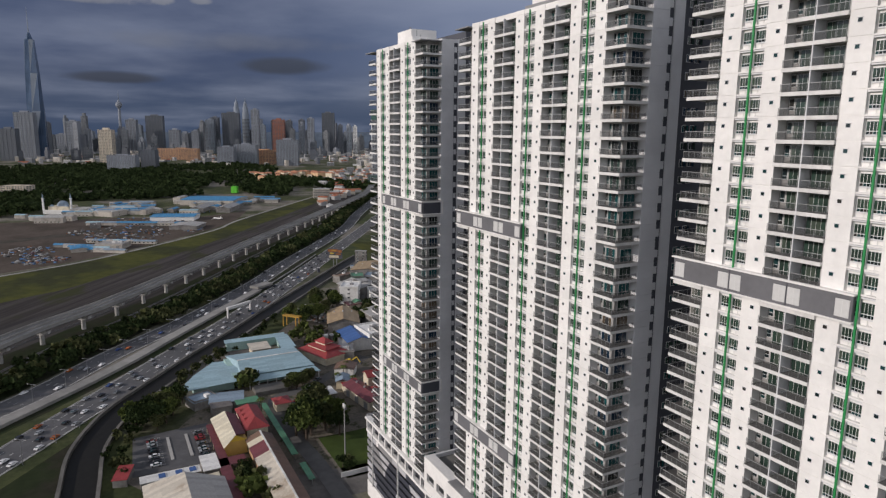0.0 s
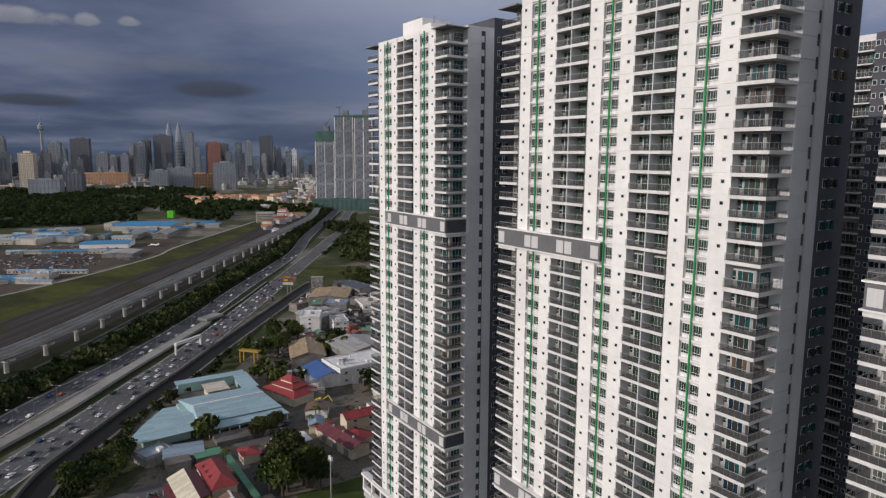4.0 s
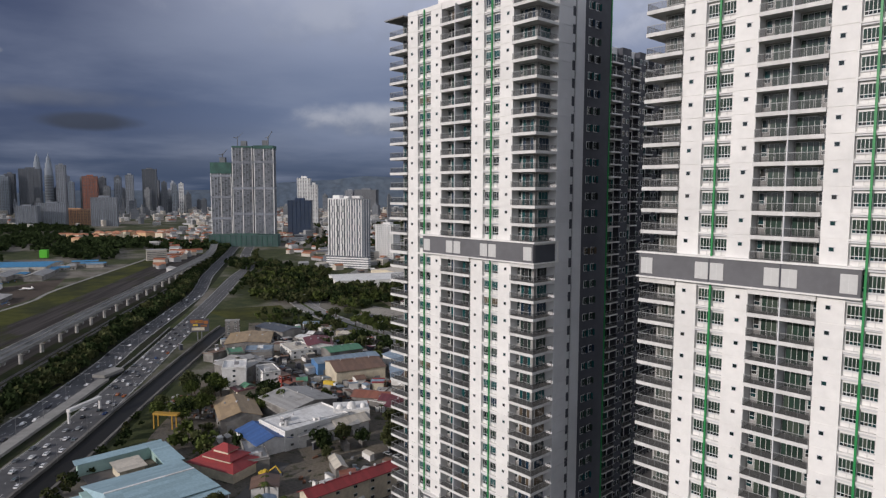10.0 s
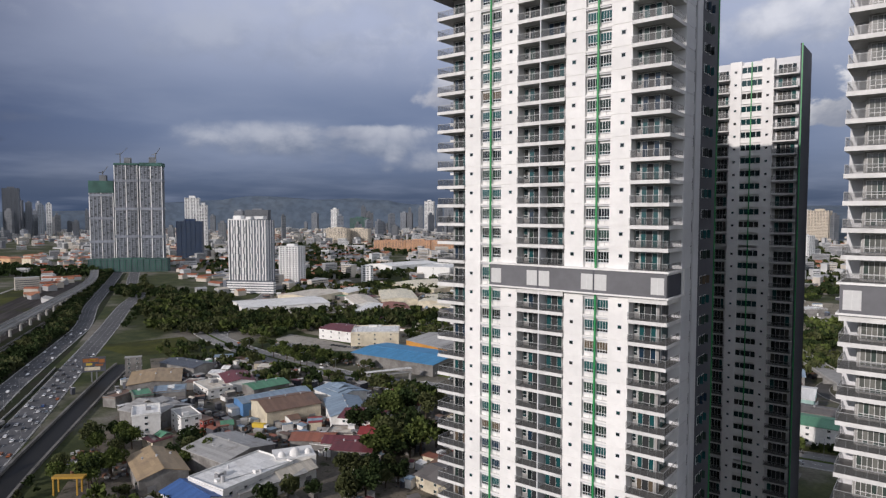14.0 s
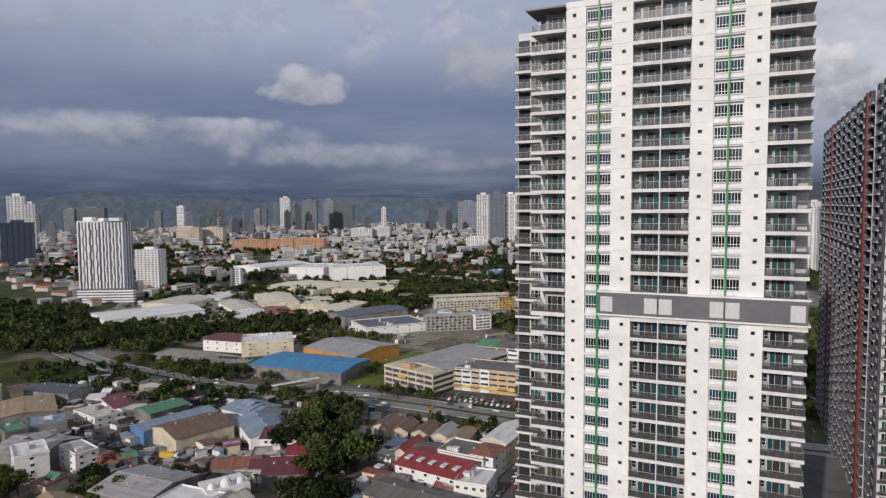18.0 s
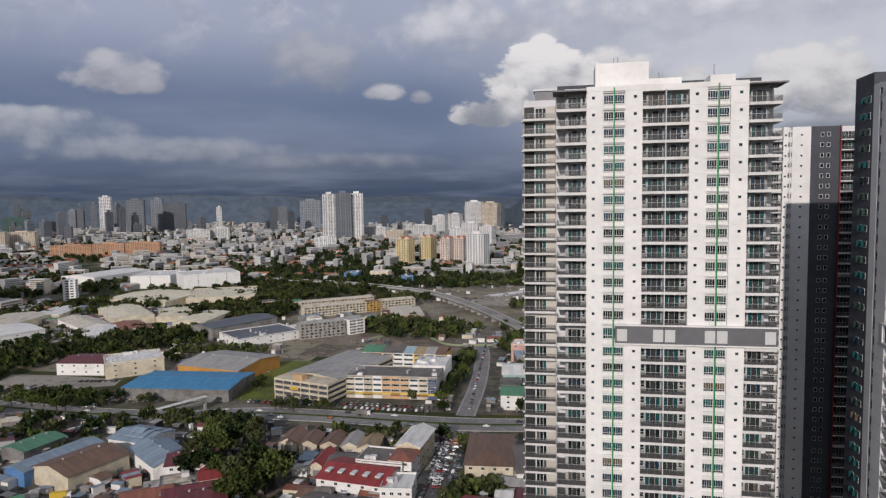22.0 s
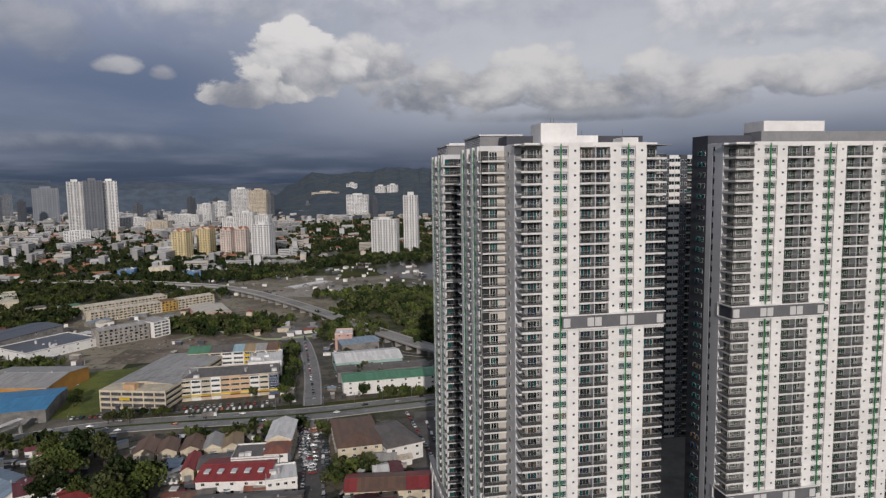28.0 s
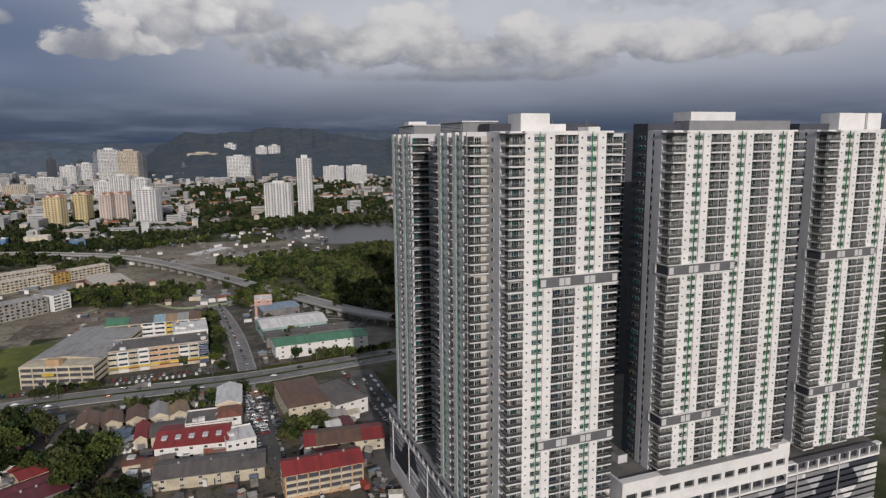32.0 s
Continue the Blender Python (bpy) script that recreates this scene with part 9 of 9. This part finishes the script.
# ---- traffic ----
def car_paint():
    m = bpy.data.materials.new("car_paint")
    m.use_nodes = True
    n = Tree(m.node_tree)
    ramp = n.add("ShaderNodeValToRGB", {0: n.add("ShaderNodeObjectInfo").outputs["Random"]})
    ramp.color_ramp.interpolation = "CONSTANT"
    e = ramp.color_ramp.elements
    e[0].position, e[0].color = 0.0, rgb(0.72, 0.72, 0.72)
    e[1].position, e[1].color = 0.38, rgb(0.025, 0.025, 0.028)
    for pos, c in ((0.60, (0.32, 0.33, 0.34)), (0.80, (0.13, 0.14, 0.15)), (0.91, (0.32, 0.09, 0.02)), (0.96, (0.03, 0.06, 0.18))):
        e.new(pos).color = rgb(*c)
    p = n.add("ShaderNodeBsdfPrincipled", {"Base Color": ramp.outputs[0], "Roughness": 0.25, "Coat Weight": 0.5})
    n.link(p.outputs[0], n.add("ShaderNodeOutputMaterial").inputs[0])
    return m


CAR = car_paint()
TYRE = surface("tyre", (0.02, 0.02, 0.02), 0.8)


def wheel_geo():
    g = Geo()
    n = 10
    for y0, y1 in ((-0.1, 0.1),):
        a = [(0.32 * math.cos(2 * math.pi * i / n), y0, 0.32 * math.sin(2 * math.pi * i / n)) for i in range(n)]
        b = [(p[0], y1, p[2]) for p in a]
        g.poly(a, TYRE)
        g.poly(b[::-1], TYRE)
        for i in range(n):
            g.poly([a[(i + 1) % n], a[i], b[i], b[(i + 1) % n]], TYRE)
    return g


def car_body():
    g = Geo()
    prof = ((-2.1, 0.45), (-2.1, 0.85), (-1.1, 0.98), (-0.45, 1.45), (0.95, 1.45), (1.55, 1.0), (2.1, 0.92), (2.1, 0.45))
    for s in (-1, 1):
        side = [(x, s * (0.86 if z < 1.2 else 0.68), z) for x, z in prof]
        g.poly(side if s < 0 else side[::-1], CAR)
    for (x0, z0), (x1, z1) in zip(prof, prof[1:] + prof[:1]):
        w0, w1 = (0.86 if z0 < 1.2 else 0.68), (0.86 if z1 < 1.2 else 0.68)
        g.poly([(x0, -w0, z0), (x0, w0, z0), (x1, w1, z1), (x1, -w1, z1)], CAR)
    for px, py in ((-1.3, -0.8), (-1.3, 0.8), (1.3, -0.8), (1.3, 0.8)):
        wheel_geo().into(g, pose(px, py, 0.32))
    return g


def car_glass():
    g = Geo()
    g.poly([(-1.02, -0.74, 1.03), (-0.50, -0.66, 1.41), (-0.50, 0.66, 1.41), (-1.02, 0.74, 1.03)], PANE)
    g.poly([(1.48, 0.74, 1.06), (1.00, 0.66, 1.41), (1.00, -0.66, 1.41), (1.48, -0.74, 1.06)], PANE)
    for s in (-1, 1):
        q = [(-0.9, s * 0.84, 1.0), (-0.42, s * 0.72, 1.38), (0.92, s * 0.72, 1.38), (1.4, s * 0.84, 1.02)]
        g.poly(q if s < 0 else q[::-1], PANE)
    return g


CAR_MESH, GLASS_MESH = car_body().mesh("car_body"), car_glass().mesh("car_glass")
drive = random.Random(3)


def car(x, y, z, turn, group="cars on the roads"):
    t = tagged(new("car", CAR_MESH), "small passenger car with dark windows", "car", group)
    t.matrix_world = pose(x, y, z, 0, 0, turn)
    part("windows", GLASS_MESH, t)


def traffic(line, offs, step, back, i0, i1, skip=0.2):
    for o in offs:
        run = drive.uniform(0, step)
        for i in range(i0, min(i1, len(line) - 1)):
            a, b = line[i], line[i + 1]
            s, length = side_of(line, i), (b - a).length
            way = math.degrees(math.atan2(b.y - a.y, b.x - a.x)) + (180 if back else 0)
            while run < length:
                if drive.random() > skip:
                    p = a + (b - a) * (run / length)
                    car(p.x + s.x * (o + drive.uniform(-0.4, 0.4)), p.y + s.y * (o + drive.uniform(-0.4, 0.4)), 0.11, way)
                run += step * drive.uniform(0.6, 1.5)
            run -= length


traffic(HW_R, (-7.4, -2.5, 2.5, 7.4), 15, True, 24, 76, 0.15)
traffic(HW_L, (-6.0, -2.0, 2.0, 6.0), 34, False, 24, 78, 0.3)
traffic(CROSS, (-8, -4), 34, True, 8, 58, 0.3)
traffic(CROSS, (4, 8), 40, False, 8, 58, 0.3)
for i in range(22):
    car(-268 + drive.uniform(-1, 1) + (i % 2) * 5.5, 262 + (i // 2) * 5.2, 0.09, drive.choice((0, 180)) + drive.uniform(-8, 8), group="cars parked on the lot")
for i in range(16):
    car(-346 + i * 3.7 + drive.uniform(-0.4, 0.4), 362 + drive.uniform(-0.6, 0.6), 0.09, 90, group="cars parked at the shops")
for i in range(10):
    car(-258 + drive.uniform(-0.3, 0.3), 215 + i * 7.0, 0.12, 88, group="cars parked on the lot")
for i in range(14):
    car(-195 + (i % 2) * 6, 255 + i * 4.5, 0.09, drive.uniform(60, 110), group="cars parked on the lot")

# gantry, hoarding, lamps, yellow crane, footbridge
def gantry():
    t = thing("road_gantry", "white steel gantry across the highway", "gantry", (-478, 86, 0), 125)
    for x in (-11.2, 11.2):
        part("post", Geo().box(x - 0.5, -0.5, 0, x + 0.5, 0.5, 7.0, SLAB), t)
    part("beam", Geo().box(-11.5, -1.1, 6.2, 11.5, 1.1, 7.9, SLAB), t)


RUST_BAR = surface("poster_orange", (0.30, 0.11, 0.03), 0.7, grain=0.4, amount=0.5)


def hoarding():
    t = thing("billboard", "dark billboard with orange and cream picture bars", "billboard", (-614, 205, 0), 55)
    for x in (-1.6, 1.6):
        part("post", Geo().box(x - 0.4, -0.4, 0, x + 0.4, 0.4, 8, STEEL), t)
    part("panel", Geo().box(-7.5, -0.5, 7.5, 7.5, 0.5, 18, DARK), t)
    for x0, x1, z0, z1, m in ((-7, 3, 14.6, 17.2, RUST_BAR), (-3, 1, 15.4, 16.6, SIGN), (3.4, 7, 13.8, 16.4, RUST_BAR), (-5, -1, 12.2, 13.8, SIGN), (1, 6, 11.6, 13.0, RUST_BAR), (-6, 4, 8.6, 11.0, WALL_CREAM)):
        part("bar", Geo().box(x0, -0.58, z0, x1, -0.5, z1, m), t)


RUSTY = surface("crane_paint", (0.42, 0.24, 0.03), 0.7, grain=1.0, amount=0.3)


def yellow_crane():
    t = thing("gantry_crane", "yellow steel gantry crane in a yard", "crane", (-432, 112, 0), 40)
    for x in (-5, 5):
        for y in (-2, 2):
            part("leg", Geo().box(x - 0.3, y - 0.3, 0, x + 0.3, y + 0.3, 7, RUSTY), t)
    part("girder", Geo().box(-6, -1.6, 7, 7.5, 1.6, 8.0, RUSTY), t)


def footbridge():
    t = thing("footbridge", "covered concrete footbridge over the road", "footbridge", (-447, 333, 0), 62)
    part("deck", Geo().box(-17, -1.6, 5.6, 17, 1.6, 6.3, CONCRETE), t)
    part("roof", Geo().box(-17, -1.9, 8.6, 17, 1.9, 8.9, ROOF_PALE), t)
    for x in (-16, 0, 16):
        part("pier", Geo().box(x - 0.6, -1.0, 0, x + 0.6, 1.0, 5.6, CONCRETE), t)
        for y in (-1.6, 1.4):
            part("post", Geo().box(x - 0.15, y, 6.3, x + 0.15, y + 0.2, 8.6, CONCRETE), t)


gantry(), hoarding(), yellow_crane(), footbridge()


def lamp_mesh():
    g = Geo()
    g.ring(0, 0, 0, 11, 0.14, 0.08, STEEL, 6)
    g.box(-2.2, -0.06, 10.8, 2.2, 0.06, 10.95, STEEL)
    g.box(-2.6, -0.15, 10.75, -1.6, 0.15, 10.92, SLAB)
    g.box(1.6, -0.15, 10.75, 2.6, 0.15, 10.92, SLAB)
    return g.mesh("street_lamp")


LAMP = lamp_mesh()


def lamps(line, off, every):
    for i in range(6 if line is CROSS else 18, min(len(line) - 1, 64), every):
        s = side_of(line, i)
        o = whole("street_lamp", LAMP, "grey double-armed street lamp", "street lamp", (line[i].x + s.x * off, line[i].y + s.y * off, 0), math.degrees(math.atan2(s.y, s.x)), "street lamps")


lamps(HW_L, 10, 2)
lamps(HW_R, 11, 3)
lamps(CROSS, 0, 3)

# ---- lean-tos, parked cars and small clutter between the buildings ----
heap = random.Random(44)
LINES = [[p for p in l] for l in (CROSS, LANE, SCHOOL_RD, SIDE_RD, HW_R, RIVER)]


def clear_of_roads(x, y, d=13.0):
    return all((p.x - x) ** 2 + (p.y - y) ** 2 > d * d for l in LINES for p in l)


def lean_tos(label, x0, y0, x1, y1, n, big=6.0):
    g = Geo()
    roofs = (ROOF_GREY, ROOF_DIRTY, ROOF_RUST, ROOF_BEIGE, ROOF_BLUEGREY, ROOF_BROWN, ROOF_PALE, ROOF_DIRTY, ROOF_GREY, ROOF_MAROON)
    for _ in range(n):
        x, y = heap.uniform(x0, x1), heap.uniform(y0, y1)
        if not clear_of_roads(x, y) or (-458 < x < -296 and 366 < y < 612 and not -396 < x < -360):
            continue
        w, d, h = heap.uniform(1.5, big), heap.uniform(1.2, big * 0.6), heap.uniform(2.2, 4.2)
        q = Geo()
        q.box(-w / 2 + 0.2, -d / 2 + 0.2, 0, w / 2 - 0.2, d / 2 - 0.2, h, heap.choice((WALL_GREY, WALL_WHITE, DARK)))
        lift = heap.uniform(0.1, 0.7)
        m = heap.choice(roofs)
        a = [(-w / 2, -d / 2, h), (w / 2, -d / 2, h), (w / 2, d / 2, h + lift), (-w / 2, d / 2, h + lift)]
        q.poly([(p[0], p[1], p[2] + 0.12) for p in a], m)
        q.poly(a[::-1], m)
        for i in range(4):
            b, c = a[i], a[(i + 1) % 4]
            q.poly([b, c, (c[0], c[1], c[2] + 0.12), (b[0], b[1], b[2] + 0.12)], m)
        q.into(g, pose(x, y, 0, 0, 0, heap.choice((0, 90, 20, -15, 180, 65)) + heap.uniform(-6, 6)))
    whole("lean_tos", g, label, "sheds", kind="stuff")


lean_tos("crowded lean-tos and sheet roofs among the workshops", -600, 180, -400, 320, 330, 8.0)
lean_tos("crowded lean-tos behind the shophouses", -400, 120, -215, 320, 330, 7.0)
lean_tos("lean-tos round the shop blocks", -430, 365, -200, 560, 170, 7.0)
lean_tos("lean-tos in the factory quarter", -900, 430, -430, 800, 420, 14.0)
lean_tos("lean-tos and huts beyond the flyover", -500, 800, -100, 1150, 160, 12.0)


def parked(label, spots):
    """Parked cars too many to count: spots of (x0, y0, x1, y1, n, turn)."""
    g = Geo()
    paints = [surface("parked_" + nm, c, 0.3) for nm, c in (("white", (0.7, 0.7, 0.7)), ("silver", (0.36, 0.37, 0.38)), ("black", (0.025, 0.025, 0.028)), ("red", (0.30, 0.03, 0.03)), ("grey", (0.14, 0.145, 0.15)))]
    for x0, y0, x1, y1, n, turn in spots:
        for i in range(n):
            f = (i + heap.uniform(0.2, 0.8)) / n
            m = heap.choice(paints)
            q = Geo()
            q.box(-2.1, -0.85, 0.3, 2.1, 0.85, 0.9, m)
            q.poly([(-1.1, -0.8, 0.9), (1.6, -0.8, 0.9), (1.0, -0.66, 1.42), (-0.5, -0.66, 1.42)], PANE)
            q.poly([(1.6, 0.8, 0.9), (-1.1, 0.8, 0.9), (-0.5, 0.66, 1.42), (1.0, 0.66, 1.42)], PANE)
            q.poly([(1.6, -0.8, 0.9), (1.6, 0.8, 0.9), (1.0, 0.66, 1.42), (1.0, -0.66, 1.42)], PANE)
            q.poly([(-1.1, 0.8, 0.9), (-1.1, -0.8, 0.9), (-0.5, -0.66, 1.42), (-0.5, 0.66, 1.42)], PANE)
            q.poly([(-0.5, -0.66, 1.42), (1.0, -0.66, 1.42), (1.0, 0.66, 1.42), (-0.5, 0.66, 1.42)], m)
            for wx in (-1.3, 1.3):
                q.box(wx - 0.32, -0.87, 0.0, wx + 0.32, 0.87, 0.6, TYRE)
            q.into(g, pose(x0 + (x1 - x0) * f, y0 + (y1 - y0) * f, 0.12, 0, 0, turn + heap.uniform(-6, 6)))
    whole("parked_cars", g, label, "cars", kind="stuff")


parked("cars parked along kerbs and in yards", [
    (-264, 370, -276, 560, 26, 94), (-281, 372, -288, 560, 22, 94), (-420, 366, -350, 366, 18, 90), (-350, 370, -290, 370, 16, 90),
    (-352, 392, -352, 450, 14, 0), (-258, 395, -205, 385, 12, 80), (-250, 432, -200, 420, 12, 80), (-268, 225, -268, 325, 20, 90),
    (-270, 318, -263, 250, 16, 0), (-258, 318, -255, 240, 18, 0), (-274, 316, -268, 262, 12, 80), (-248, 160, -244, 240, 16, 90), (-330, 100, -300, 76, 8, -50), (-292, 13, -266, 13, 9, 90), (-292, 32, -266, 32, 7, 90),
    (-205, 330, -196, 200, 22, 92), (-600, 366, -545, 366, 12, 90), (-575, 395, -545, 400, 8, 90), (-500, 240, -490, 300, 10, 80),
    (-640, 340, -600, 335, 6, 0), (-680, 560, -560, 520, 16, 60), (-770, 620, -640, 560, 16, 60), (-470, 500, -440, 440, 10, 0),
    (-330, 850, -180, 820, 16, 10), (-780, -60, -760, -40, 10, 60), (-850, -60, -790, -70, 16, 60), (-330, 175, -280, 185, 10, 10)])
barrels = Geo()
for cx, cy, rx, ry, k in ((-520, 255, 60, 40, 120), (-430, 260, 30, 40, 90), (-330, 250, 50, 50, 120), (-300, 150, 60, 40, 100), (-320, 430, 60, 50, 90), (-620, 520, 120, 80, 160), (-470, 180, 40, 20, 60), (-240, 280, 14, 60, 50), (-424, 222, 16, 12, 90), (-592, 372, 30, 10, 100), (-505, 358, 24, 6, 60), (-395, 560, 30, 20, 50)):
    for _ in range(k):
        a, r, s = heap.uniform(0, 6.28), math.sqrt(heap.random()), heap.uniform(0.3, 1.1)
        x, y = cx + rx * r * math.cos(a), cy + ry * r * math.sin(a)
        if clear_of_roads(x, y, 11.0):
            Geo().box(-s, -s * 0.7, 0, s, s * 0.7, s * heap.uniform(0.5, 1.3), heap.choice(JUNK)).into(barrels, pose(x, y, 0.05, 0, 0, heap.uniform(0, 180)))
whole("yard_clutter", barrels, "crates, drums and scrap in the yards", "clutter", kind="stuff")


def excavator():
    t = thing("excavator", "yellow excavator working in the scrap yard", "excavator", (-345, 122, 0), 35)
    for y in (-1.4, 0.8):
        part("track", Geo().box(-2.2, y, 0, 2.2, y + 0.6, 0.9, DARK), t)
    part("body", Geo().box(-1.9, -1.3, 0.9, 1.6, 1.3, 2.2, WALL_YELLOW), t)
    part("cab", Geo().box(0.3, -1.2, 2.2, 1.6, 0.1, 3.4, WALL_YELLOW), t)
    g = Geo()
    slope(g, (1.4, 0.2, 2.0), (1.4, 0.8, 2.0), (5.4, 0.8, 5.2), (5.4, 0.2, 5.2), WALL_YELLOW, 0.6)
    part("boom", g, t)
    g = Geo()
    slope(g, (5.2, 0.25, 5.3), (5.2, 0.75, 5.3), (8.0, 0.75, 2.2), (8.0, 0.25, 2.2), WALL_YELLOW, 0.5)
    part("arm", g, t)
    part("bucket", Geo().box(7.4, -0.1, 0.9, 8.6, 1.1, 2.0, DARK), t)


def lorry(x, y, turn, mat, label):
    t = thing("lorry", label, "lorry", (x, y, 0.1), turn)
    part("box", Geo().box(-4.5, -1.25, 1.0, 2.6, 1.25, 3.6, mat), t)
    part("cab", Geo().box(2.8, -1.2, 0.6, 4.6, 1.2, 2.9, WALL_WHITE), t)
    part("windscreen", Geo().box(4.6, -1.05, 1.7, 4.64, 1.05, 2.7, PANE), t)
    for wx in (-3.2, -2.0, 3.6):
        for y0 in (-1.25, 0.95):
            part("wheel", Geo().box(wx - 0.48, y0, 0.0, wx + 0.48, y0 + 0.3, 0.98, TYRE), t)


excavator()
lorry(-435, 214, 25, WALL_YELLOW, "lorry with a long yellow box body")
lorry(-520, 338, 5, WALL_WHITE, "lorry with a white box body")
lorry(-575, 262, 60, WALL_BLUE, "lorry with a blue box body")
lorry(-228, 178, 100, WALL_RED, "lorry with a red load body")
lorry(-330, 350, 2, WALL_GREY, "lorry with a grey box body")
